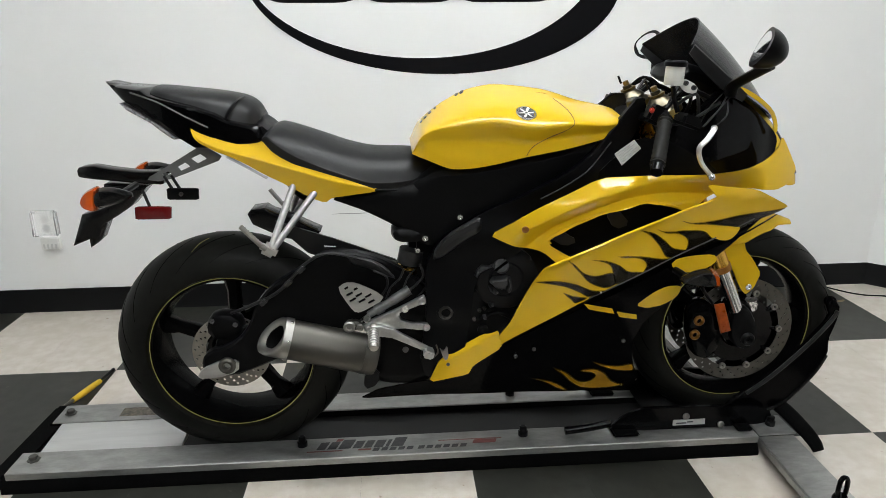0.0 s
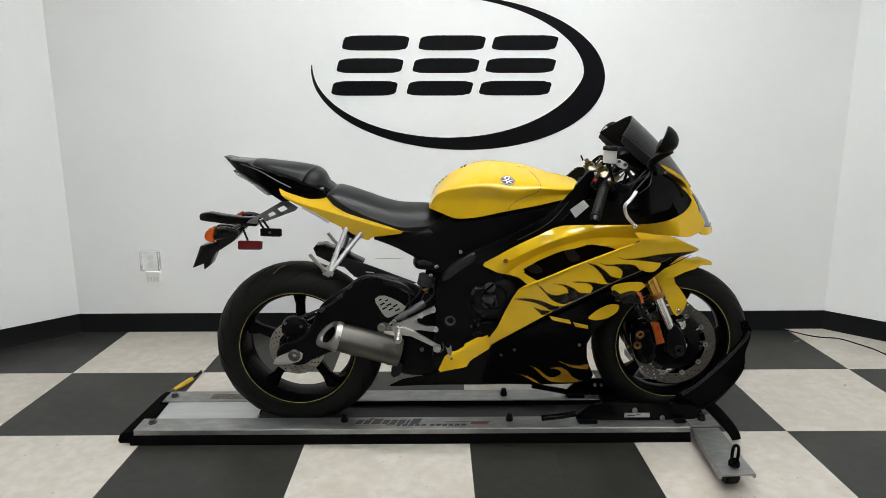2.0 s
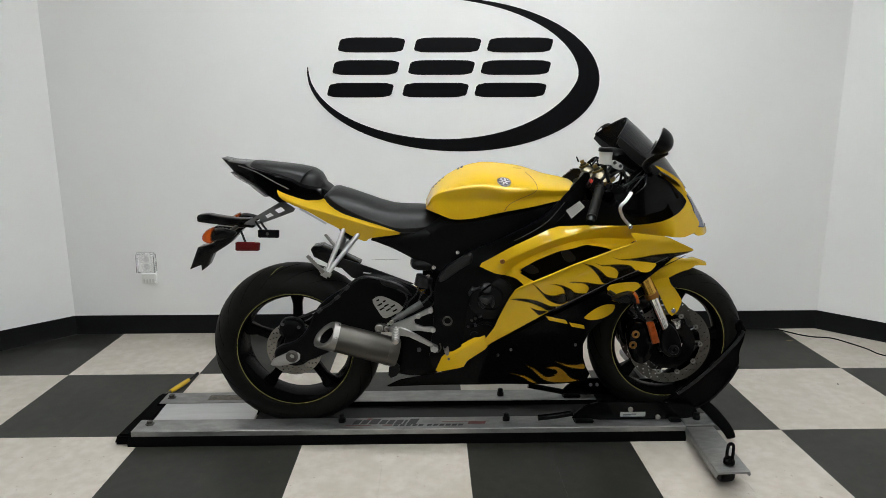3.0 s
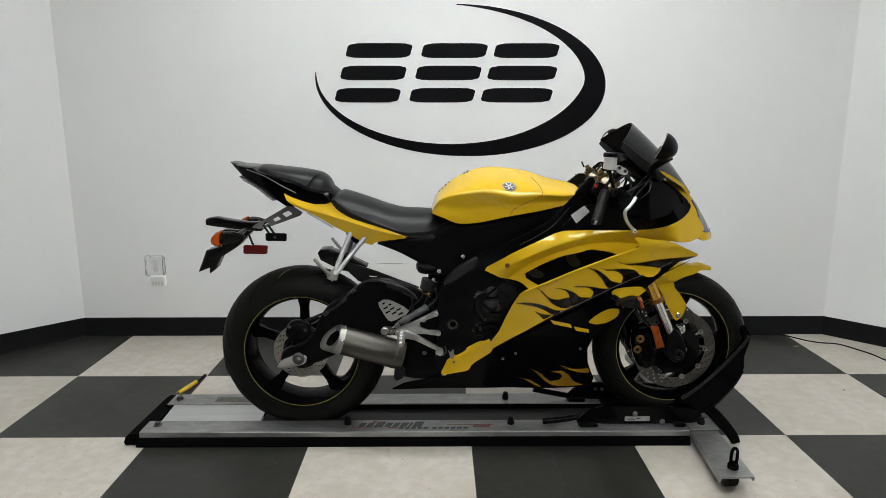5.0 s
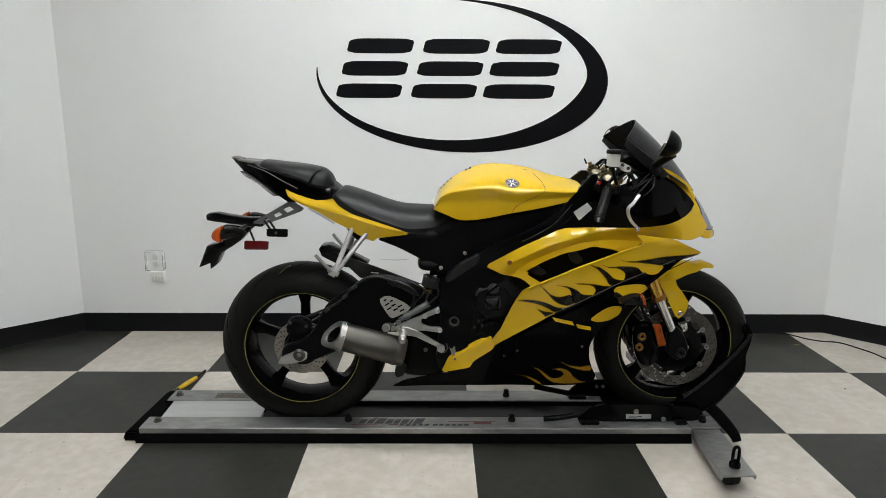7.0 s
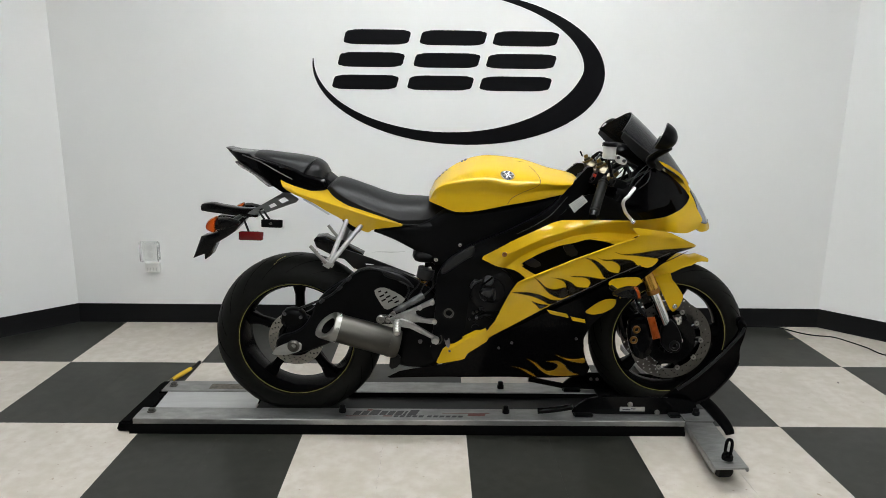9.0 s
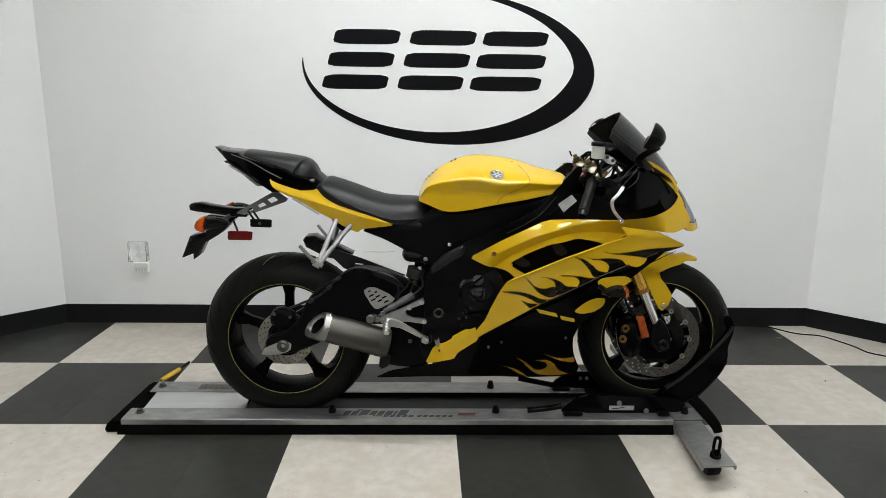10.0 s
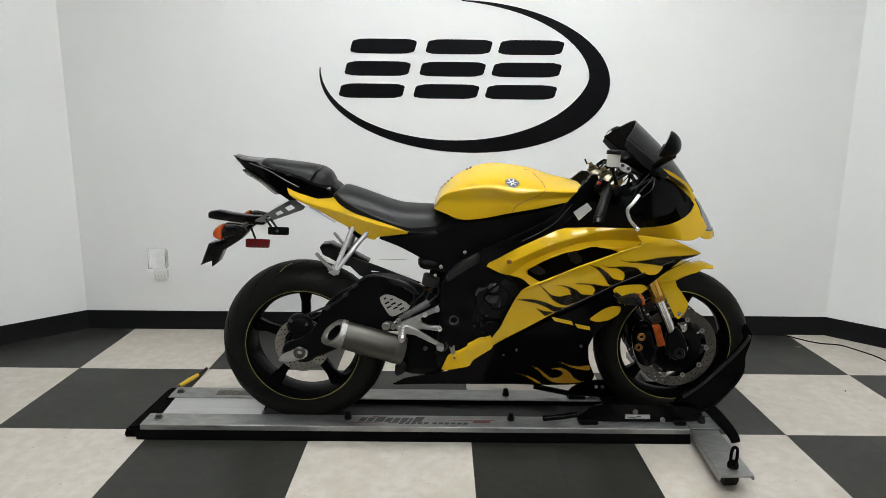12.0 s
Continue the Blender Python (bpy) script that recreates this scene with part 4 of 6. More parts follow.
FRONT_FLAMES = [
    [(1.690, 0.730), (1.736, 0.717), (1.796, 0.720), (1.857, 0.728), (1.934, 0.729), (2.015, 0.726), (1.938, 0.710), (1.878, 0.694), (1.828, 0.701), (1.777, 0.708), (1.733, 0.712)],
    [(1.627, 0.716), (1.668, 0.699), (1.722, 0.699), (1.770, 0.694), (1.795, 0.674), (1.833, 0.663), (1.874, 0.692), (1.937, 0.714), (1.820, 0.672), (1.740, 0.644), (1.704, 0.634), (1.724, 0.651), (1.727, 0.673), (1.703, 0.689), (1.668, 0.693)],
    [(1.596, 0.708), (1.638, 0.698), (1.670, 0.677), (1.693, 0.657), (1.724, 0.650), (1.744, 0.646), (1.712, 0.634), (1.678, 0.632), (1.657, 0.661), (1.629, 0.690)],
]
MIDDLE_FLAMES = [
    [(1.494, 0.650), (1.534, 0.640), (1.583, 0.641), (1.627, 0.637), (1.666, 0.631), (1.705, 0.632), (1.655, 0.608), (1.621, 0.597), (1.628, 0.616), (1.611, 0.631), (1.564, 0.635)],
    [(1.427, 0.642), (1.482, 0.635), (1.529, 0.631), (1.565, 0.617), (1.586, 0.602), (1.624, 0.597), (1.552, 0.565), (1.547, 0.593), (1.538, 0.617), (1.506, 0.629)],
    [(1.427, 0.642), (1.454, 0.622), (1.479, 0.599), (1.509, 0.592), (1.547, 0.599), (1.556, 0.569), (1.530, 0.558), (1.494, 0.571), (1.470, 0.595)],
]
REAR_FLAMES = [
    [(1.359, 0.574), (1.413, 0.578), (1.462, 0.569), (1.501, 0.554), (1.534, 0.553), (1.496, 0.534), (1.469, 0.546), (1.430, 0.561)],
    [(1.430, 0.546), (1.458, 0.537), (1.492, 0.533), (1.465, 0.516), (1.451, 0.526)],
]
PATCHES = [
    [(1.690, 0.614), (1.704, 0.628), (1.745, 0.634), (1.800, 0.634), (1.812, 0.618), (1.790, 0.600), (1.745, 0.590), (1.708, 0.594)],
    [(1.618, 0.504), (1.640, 0.526), (1.664, 0.544), (1.692, 0.556), (1.724, 0.555), (1.727, 0.542), (1.720, 0.522), (1.688, 0.501), (1.648, 0.494)],
]
GOLD_FLAMES = [
    [(1.362, 0.275), (1.420, 0.268), (1.456, 0.250), (1.477, 0.231), (1.472, 0.227), (1.449, 0.236), (1.426, 0.252), (1.400, 0.266)],
    [(1.430, 0.312), (1.465, 0.298), (1.491, 0.274), (1.510, 0.262), (1.533, 0.266), (1.544, 0.280), (1.535, 0.292), (1.502, 0.301), (1.539, 0.308), (1.570, 0.291), (1.588, 0.267), (1.610, 0.251), (1.632, 0.242), (1.595, 0.234), (1.547, 0.233), (1.511, 0.240), (1.482, 0.261), (1.456, 0.289)],
    [(1.528, 0.334), (1.572, 0.319), (1.607, 0.315), (1.639, 0.319), (1.645, 0.295), (1.609, 0.296), (1.566, 0.310)],
]
for s in (-1, 1):
    part("upper_fairing", sheet(soften(UPPER, 1, 0.12), ridge, 0.006, 0.011, side=s, lines=[[(1.27 + 0.01 * k, ridge_line(1.27 + 0.01 * k) + o) for k in range(60)] for o in (-0.004, 0.0, 0.004)] + [[(1.33 + 0.01 * k, lip_line(1.33 + 0.01 * k) + o) for k in range(46)] for o in (-0.003, 0.003)]), YELLOW, bike)
    side = part("side_fairing", sheet(soften(MIDDLE, 1, 0.1), flank, 0.006, 0.012, side=s), YELLOW, bike, "yellow fairing with airbrushed black flames")
    trim = part("belly_trim", sheet(soften(TAIL_Y, 1, 0.12), lambda x, z: max(0.204, fairing(x, z) + 0.006) - 0.55 * max(0.0, z - 0.342 - 0.575 * (x - 1.131)) * curve(x, (1.13, 1.16), (0.0, 1.0)), 0.006, 0.009, side=s, lines=[[(1.13 + 0.01 * k, 0.342 + 0.00575 * k) for k in range(16)]]), YELLOW, bike)
    low = part("lower_fairing", sheet(soften(LOWER, 1, 0.1), fairing, 0.005, 0.016, side=s), BELLY, bike, "gloss black belly fairing with small gold flames")
    for k, f in enumerate(FRONT_FLAMES + MIDDLE_FLAMES + REAR_FLAMES):
        part("flame", sheet([tuple(p) for p in flow(f, 5)], flank, 0.0004, 0.009, side=s, lift=0.0012 + 0.0002 * k, rings=(0.0015, 0.003, 0.005), fade=0.0055), SMOKEPAINT, side, "black airbrushed flame")
    part("flame", sheet(soften([(1.793, 0.674), (1.819, 0.692), (1.869, 0.700), (1.860, 0.680), (1.833, 0.664)], 2), flank, 0.0006, 0.009, side=s, lift=0.0032), YELLOW, side, "yellow flame drop")
    for k, f in enumerate(PATCHES):
        part("patch", sheet(soften(f, 1, 0.2), fairing, 0.0006, 0.01, side=s, lift=0.0014), YELLOW, low, "yellow painted patch")
    for f in GOLD_FLAMES:
        part("flame", sheet([tuple(p) for p in flow(f, 5)], fairing, 0.0004, 0.008, side=s, lift=0.0014, rings=(0.0015, 0.003, 0.005), fade=0.005), FLAMEGOLD, low, "faded gold flame")
    for f in ([(1.486, 0.514), (1.558, 0.498), (1.566, 0.482), (1.500, 0.497)], [(1.571, 0.488), (1.624, 0.476), (1.627, 0.462), (1.581, 0.471)]):
        part("mark", sheet(f, fairing, 0.0006, 0.006, side=s, lift=0.0014), YELLOW, low, "slanted yellow bar")
    part("fairing_edge", tube([(x, C + s * (flank(x, z) + 0.0005), z) for x, z in ((1.394, 0.620), (1.443, 0.643), (1.50, 0.669), (1.559, 0.696), (1.62, 0.718), (1.70, 0.746), (1.775, 0.771))], 0.0035, sides=8), YELLOW, side, "rounded upper edge of the fairing")
    part("panel_seam", tube([(x, C + s * (flank(x, z) + 0.0018), z) for x, z in ((1.494, 0.531), (1.60, 0.586), (1.704, 0.637), (1.80, 0.675), (1.907, 0.713))], 0.0016, sides=6), INK, side, "dark panel gap")
    # yellow inner lip of the air intake and its dark liner
    part("intake_lip", tube([(x, C + s * (ridge(x, z) - 0.004), z) for x, z in ((1.400, 0.664), (1.398, 0.677), (1.447, 0.711), (1.521, 0.744), (1.616, 0.767), (1.676, 0.759), (1.72, 0.745))], 0.004, sides=8), YELLOW, bike)
    part("intake_liner", sheet(soften([(1.36, 0.62), (1.42, 0.72), (1.60, 0.78), (1.82, 0.79), (1.80, 0.74), (1.50, 0.62)], 1), lambda x, z: fairing(x, z) - 0.085, 0.004, 0.03, side=s), MATTE, bike, "black air intake liner")
    # satin plates added for the faint grey reflection inside the intake
    for sheen_outline in ([(1.535, 0.735), (1.565, 0.744), (1.600, 0.705), (1.560, 0.692)], [(1.402, 0.672), (1.43, 0.692), (1.475, 0.664), (1.44, 0.650)]):
        part("intake_sheen", sheet(soften(sheen_outline, 1), lambda x, z: fairing(x, z) - 0.05, 0.004, 0.01, side=s), SATIN, bike, "satin plate for the faint grey sheen inside the air intake")
    part("fairing_liner", sheet([(1.45, 0.46), (1.60, 0.62), (1.80, 0.71), (1.97, 0.728), (1.86, 0.655), (1.74, 0.57), (1.60, 0.48)], lambda x, z: fairing(x, z) - 0.012, 0.004, 0.02, side=s), GLOSS, bike, "black inner liner")
    # screws
    for x, z, r, m in ((1.334, 0.708, 0.0085, BRONZE), (1.152, 0.344, 0.0045, GREY), (1.374, 0.376, 0.005, GREY), (1.329, 0.352, 0.005, GREY), (1.60, 0.40, 0.005, GREY), (1.52, 0.55, 0.003, CHROME)):
        d = 0.204 if x < 1.2 else (ridge if z > 0.6 else flank if z > 0.5 else fairing)(x, z)
        bolt("screw", (x, C + s * (d + 0.004), z), r, m, bike, axis=(0, s, 0), depth=0.005)
NOSE_TOP = (1.925, 1.97, 2.042, 2.074, 2.102, 2.124), (0.998, 0.978, 0.911, 0.862, 0.815, 0.782)
NOSE_LOW = (1.925, 2.0, 2.06, 2.124), (0.965, 0.86, 0.765, 0.765)
NOSE_WIDE = (1.925, 1.98, 2.04, 2.075, 2.104, 2.124), (0.07, 0.082, 0.102, 0.090, 0.054, 0.015)


def nose_half(x, z):
    """Half the width of the nose cone at a place on its side."""
    top, low, w = curve(x, *NOSE_TOP), curve(x, *NOSE_LOW), curve(x, *NOSE_WIDE)
    u = math.acos(max(0.0, min(1.0, (z - low) / max(1e-4, top - low))) ** (1 / 0.7))
    return 0.5 * w * 2 * u / math.pi + 0.5 * w * math.sin(u)


part("nose_cone", hull(1.925, 2.124, NOSE_TOP, NOSE_LOW, NOSE_WIDE, 0.5, q=0.7, m=26), YELLOW, bike)
for s in (-1, 1):
    LENS = [(2.021, 0.909), (2.039, 0.871), (2.046, 0.826), (2.052, 0.803), (2.086, 0.794), (2.105, 0.800), (2.098, 0.825), (2.072, 0.867), (2.048, 0.903), (2.034, 0.916)]
    lamp = part("headlight", sheet(soften(LENS, 1, 0.12), lambda x, z: nose_half(x, z) + 0.003, 0.004, 0.008, side=s), LAMPGLASS, bike, "clear glass headlight")
    # dark line drawn in for the shade of the gap along the lens
    part("lens_gap_line", tube([(x, C + s * (nose_half(x, z) + 0.003), z) for x, z in LENS[:6]], 0.0022, sides=6), INK, lamp, "dark line for the shaded gap beside the lens")


# tank
TX, TTOP = (1.074, 1.10, 1.18, 1.24, 1.285, 1.40, 1.507, 1.60, 1.63), (0.875, 0.935, 0.998, 1.021, 1.027, 1.016, 0.985, 0.962, 0.935)
BX, TBOT = (1.074, 1.10, 1.178, 1.35, 1.53, 1.63), (0.872, 0.864, 0.840, 0.868, 0.899, 0.918)
WX, TWID = (1.074, 1.10, 1.18, 1.30, 1.42, 1.52, 1.60, 1.63), (0.125, 0.150, 0.172, 0.192, 0.190, 0.160, 0.115, 0.075)


def tank_half(x, v):
    """Half the tank's width, v from 0 at its top to 1 at its lower edge."""
    w = curve(x, WX, TWID)
    hollow = curve(x, (1.07, 1.14, 1.28, 1.42, 1.55, 1.63), (0.03, 0.07, 0.125, 0.13, 0.11, 0.05))
    crease = curve(x, (1.074, 1.10, 1.183, 1.272, 1.377, 1.481, 1.556, 1.63), (0.18, 0.22, 0.34, 0.42, 0.55, 0.49, 0.54, 0.50))
    swell = math.sin(min(1.0, v / crease) * 1.32) / math.sin(1.32)
    swell = swell ** 0.85
    u = max(0.0, min(1.0, (v - crease + 0.04) / 0.34))
    r = max(0.0, min(1.0, (v - crease - 0.22) / 0.36))
    back = curve(x, (1.07, 1.30, 1.42, 1.63), (0.7, 0.4, 0.25, 0.2))
    return w * (swell - hollow * (u * u * (3 - 2 * u) - back * r * r * (3 - 2 * r)))


def tank_point(x, z, s=-1, lift=0.0):
    top, bot = curve(x, TX, TTOP), curve(x, BX, TBOT)
    v = max(0.0, min(1.0, (top - z) / max(1e-4, top - bot)))
    return Vector((x, C + s * (tank_half(x, v) + lift), z))


bm = bmesh.new()
rows, N = [], 40
for i in range(73):
    x = 1.074 + (1.63 - 1.074) * (0.5 - 0.5 * math.cos(math.pi * i / 72))
    top, bot = curve(x, TX, TTOP), curve(x, BX, TBOT)
    row = []
    for k in range(-N, N + 1):
        v = (abs(k) / N) ** 1.3
        row.append(bm.verts.new((x, C + math.copysign(tank_half(x, v), k), top + (bot - top) * v)))
    rows.append(row)
for a, b in zip(rows, rows[1:]):
    for k in range(2 * N):
        bm.faces.new((a[k], a[k + 1], b[k + 1], b[k]))
    bm.faces.new((a[0], b[0], b[-1], a[-1]))
bm.faces.new(rows[0])
bm.faces.new(list(reversed(rows[-1])))
tank = part("fuel_tank", bm, YELLOW, bike, "glossy yellow fuel tank", smooth=60)
for s in (-1, 1):
    part("tank_seam", tube([tank_point(x, z, s, 0.0002) for x, z in flow([(1.346, 0.870), (1.362, 0.891), (1.40, 0.913), (1.44, 0.931), (1.457, 0.948), (1.452, 0.972), (1.43, 0.995)], 6, closed=False)], 0.0009, sides=6, smooth=1), mat("shadowed_gap", (0.05, 0.03, 0.005), 0.6, var=0.2), tank, "dark panel gap")
    e = tank_point(1.345, 0.968, s, -0.0025)
    nrm = (tank_point(1.365, 0.968, s) - tank_point(1.325, 0.968, s)).cross(tank_point(1.345, 0.985, s) - tank_point(1.345, 0.951, s)).normalized()
    nrm = nrm if nrm.y * s > 0 else -nrm
    part("badge", lathe([(0, -0.004), (0.0255, -0.004), (0.0255, 0.002), (0.0245, 0.0035), (0.022, 0.003), (0.021, 0.0015), (0, 0.0015)], e, nrm, 32, closed=False), CHROME, tank, "round chrome badge")
    nv = Vector(nrm).normalized()
    part("badge_ring", lathe([(0.002, 0.0012), (0.0195, 0.0012), (0.0195, 0.0024), (0.002, 0.0024)], e, nrm, 28), FADED, tank, "dark face of the badge")
    for k in range(6):
        a = radians(60 * k)
        flat_x = Vector((0, 0, 1)).cross(nv).normalized()
        d = flat_x * math.cos(a) + nv.cross(flat_x) * math.sin(a)
        part("badge_line", tube([e + nv * 0.0028 + d * 0.004, e + nv * 0.0028 + d * 0.019], 0.0032, sides=6, smooth=1, flat=0.4), IVORY, tank)
for x, l in ((1.102, 0.012), (1.112, 0.014), (1.124, 0.014), (1.137, 0.012), (1.192, 0.014), (1.205, 0.016)):
    p = Vector((x, C - 0.012, curve(x, TX, TTOP) - 0.0005))
    part("tank_mark", ball(p, (l * 0.4, l, l * 0.2), cut=pose(0, 0, 0, 0, -40, 0)), INK, tank, "small dark tank mark")
part("filler_cap", lathe([(0, -0.02), (0.045, -0.02), (0.045, 0.004), (0.04, 0.008), (0, 0.008)], (1.40, C, 0.9995), (0.12, 0, 1), 32, closed=False), GLOSS, tank, "black filler cap")

# seats and tail
bm, rows = bmesh.new(), []
for i in range(61):
    x = 0.712 + (1.132 - 0.712) * i / 60
    top = curve(x, (0.712, 0.722, 0.734, 0.747, 0.772, 0.848, 0.917, 0.973, 1.077, 1.132), (0.916, 0.929, 0.938, 0.942, 0.937, 0.913, 0.889, 0.877, 0.872, 0.852))
    edge = min(top - 0.004, curve(x, (0.712, 0.723, 0.758, 0.798, 0.891, 0.991, 1.058, 1.124, 1.132), (0.912, 0.919, 0.898, 0.874, 0.834, 0.807, 0.809, 0.830, 0.838)))
    bot = min(edge - 0.004, curve(x, (0.712, 0.738, 0.791, 0.837, 0.917, 0.991, 1.058, 1.118, 1.132), (0.902, 0.882, 0.850, 0.836, 0.810, 0.786, 0.789, 0.808, 0.826)))
    w = curve(x, (0.712, 0.74, 0.80, 0.95, 1.05, 1.11, 1.132), (0.105, 0.122, 0.133, 0.138, 0.130, 0.105, 0.075))
    half = [(w * u * 0.975, top - (top - edge) * (0.20 * u + 0.80 * u ** 4)) for u in (0.0, 0.2, 0.4, 0.55, 0.68, 0.8, 0.9, 0.97, 1.0)]
    half += [(w * 0.992, edge - 0.15 * (edge - bot)), (w * 0.985, edge - 0.5 * (edge - bot)), (w * 0.96, bot)]
    rows.append([bm.verts.new((x, C - y, z)) for y, z in reversed(half)] + [bm.verts.new((x, C + y, z)) for y, z in half[1:]])
for a, b in zip(rows, rows[1:]):
    for k in range(len(a) - 1):
        bm.faces.new((a[k], a[k + 1], b[k + 1], b[k]))
    bm.faces.new((a[0], b[0], b[-1], a[-1]))
bm.faces.new(rows[0])
bm.faces.new(list(reversed(rows[-1])))
part("rider_seat", bm, SEAT, bike, "black textured vinyl rider seat", smooth=28)
for s in (-1, 1):
    part("seat_piping", tube([(x, C + s * (w + 0.001), z) for x, w, z in ((0.98, 0.132, 0.787), (1.06, 0.122, 0.787), (1.12, 0.094, 0.806), (1.137, 0.070, 0.835))], 0.003, sides=6), PLASTIC, bike)
PAD = lambda xs: tuple(0.44 + (x - 0.44) * 0.93 for x in xs)
part("seat_pad", hull(0.44, 0.706, (PAD((0.44, 0.458, 0.54, 0.632, 0.684, 0.713, 0.726)), (1.026, 1.036, 1.029, 1.019, 1.008, 0.990, 0.966)), (PAD((0.44, 0.498, 0.552, 0.604, 0.63, 0.655, 0.70, 0.726)), (1.014, 1.004, 0.987, 0.969, 0.953, 0.938, 0.938, 0.955)),
                      (PAD((0.44, 0.47, 0.55, 0.66, 0.70, 0.726)), (0.05, 0.075, 0.092, 0.100, 0.088, 0.045)), 0.62, q=0.42, p=0.8, m=48), SEAT, bike, "black passenger seat pad with rounded front")
part("pad_strap", tube([(0.664, C - 0.03, 1.006), (0.657, C - 0.068, 1.001), (0.645, C - 0.094, 0.985), (0.634, C - 0.102, 0.966), (0.630, C - 0.103, 0.948)], 0.0042, sides=8, flat=0.5), PLASTIC, bike, "black strap across the pad")
COWL = [(0.343, 1.047), (0.372, 1.038), (0.440, 1.030), (0.455, 1.018), (0.555, 0.993), (0.606, 0.976), (0.640, 0.958), (0.705, 0.942), (0.717, 0.905), (0.640, 0.890), (0.553, 0.893), (0.522, 0.914), (0.484, 0.946), (0.432, 0.980), (0.390, 1.003)]
part("tail_cowl", solid(COWL, lambda x, z: curve(x, (0.33, 0.42, 0.55, 0.73), (0.035, 0.09, 0.112, 0.115)), 0.008, 0.85, 0.012), GLOSS, bike, "gloss black tail cowl")
part("tail_light", solid([(0.384, 0.999), (0.426, 0.978), (0.478, 0.944), (0.514, 0.912), (0.499, 0.911), (0.449, 0.952), (0.398, 0.984)], 0.088, 0.004, 0.9, 0.012), lens("clear_tail_lens", (0.8, 0.78, 0.78), 0.1, 0.7), bike, "clear tail light lens")
for s in (-1, 1):
    part("cowl_line", tube([(0.416, C + s * 0.090, 1.024), (0.481, C + s * 0.1055, 1.002), (0.542, C + s * 0.1135, 0.969), (0.592, C + s * 0.1145, 0.943)], 0.002, sides=6), GREY, bike)
part("seat_bracket", solid(soften([(0.675, 0.935), (0.70, 0.965), (0.725, 0.94), (0.745, 0.925), (0.72, 0.90), (0.68, 0.91)], 1), 0.075, 0.01), ENGINE, bike, "grey seat latch bracket")
TAILP = [(0.549, 0.943), (0.566, 0.932), (0.603, 0.917), (0.640, 0.912), (0.715, 0.910), (0.724, 0.894), (0.764, 0.864), (0.830, 0.842), (0.896, 0.822), (0.950, 0.804), (0.986, 0.791), (0.986, 0.783), (0.921, 0.775), (0.873, 0.768), (0.858, 0.754), (0.824, 0.767), (0.759, 0.806), (0.720, 0.826), (0.670, 0.858), (0.632, 0.877), (0.606, 0.887), (0.563, 0.911)]


def tail_fold(x):
    return curve(x, (0.54, 0.621, 0.724, 0.777, 0.896, 1.0), (0.930, 0.891, 0.860, 0.844, 0.808, 0.786))


def tail_side(x, z):
    fold = tail_fold(x)
    return curve(x, (0.54, 0.7, 0.9, 1.0), (0.122, 0.130, 0.140, 0.133)) - (0.60 * (z - fold) if z > fold else 0.30 * (fold - z))


for s in (-1, 1):
    part("tail_panel", sheet(soften(TAILP, 1, 0.2), tail_side, 0.006, 0.010, side=s, lines=[[(0.57 + 0.01 * k, tail_fold(0.57 + 0.01 * k) + o) for k in range(41)] for o in (-0.003, 0.003)]), YELLOW, bike)
    part("tail_edge", tube([(0.629, C + s * 0.115, 0.873), (0.667, C + s * 0.115, 0.851), (0.721, C + s * 0.118, 0.819)], 0.0035, sides=6), STICKER, bike, "pale lower edge")
SIDE = [(0.86, 0.757), (0.985, 0.79), (1.06, 0.80), (1.13, 0.84), (1.178, 0.842), (1.35, 0.868), (1.53, 0.90), (1.60, 0.93), (1.56, 0.855), (1.42, 0.78), (1.30, 0.722), (1.20, 0.66), (1.11, 0.63), (1.02, 0.69), (0.95, 0.725)]
part("side_cover", solid(soften(SIDE, 1, 0.15), lambda x, z: curve(x, (0.86, 1.1, 1.3, 1.6), (0.105, 0.145, 0.165, 0.11)), 0.02, 0.75, 0.02), PLASTIC, bike, "black plastic side cover")


# frame and engine
def flat(w):
    return lambda x, z: w


SPAR = [(1.10, 0.60), (1.13, 0.665), (1.24, 0.735), (1.33, 0.770), (1.50, 0.855), (1.585, 0.945), (1.65, 1.005), (1.67, 0.95), (1.60, 0.86), (1.56, 0.82), (1.40, 0.72), (1.31, 0.62), (1.22, 0.58), (1.205, 0.40), (1.15, 0.275), (1.08, 0.31), (1.10, 0.47)]


def spar_half(x, z):
    return curve(x, (1.05, 1.3, 1.5, 1.66), (0.182, 0.205, 0.175, 0.085)) + 0.006 * math.sin(z * 40)


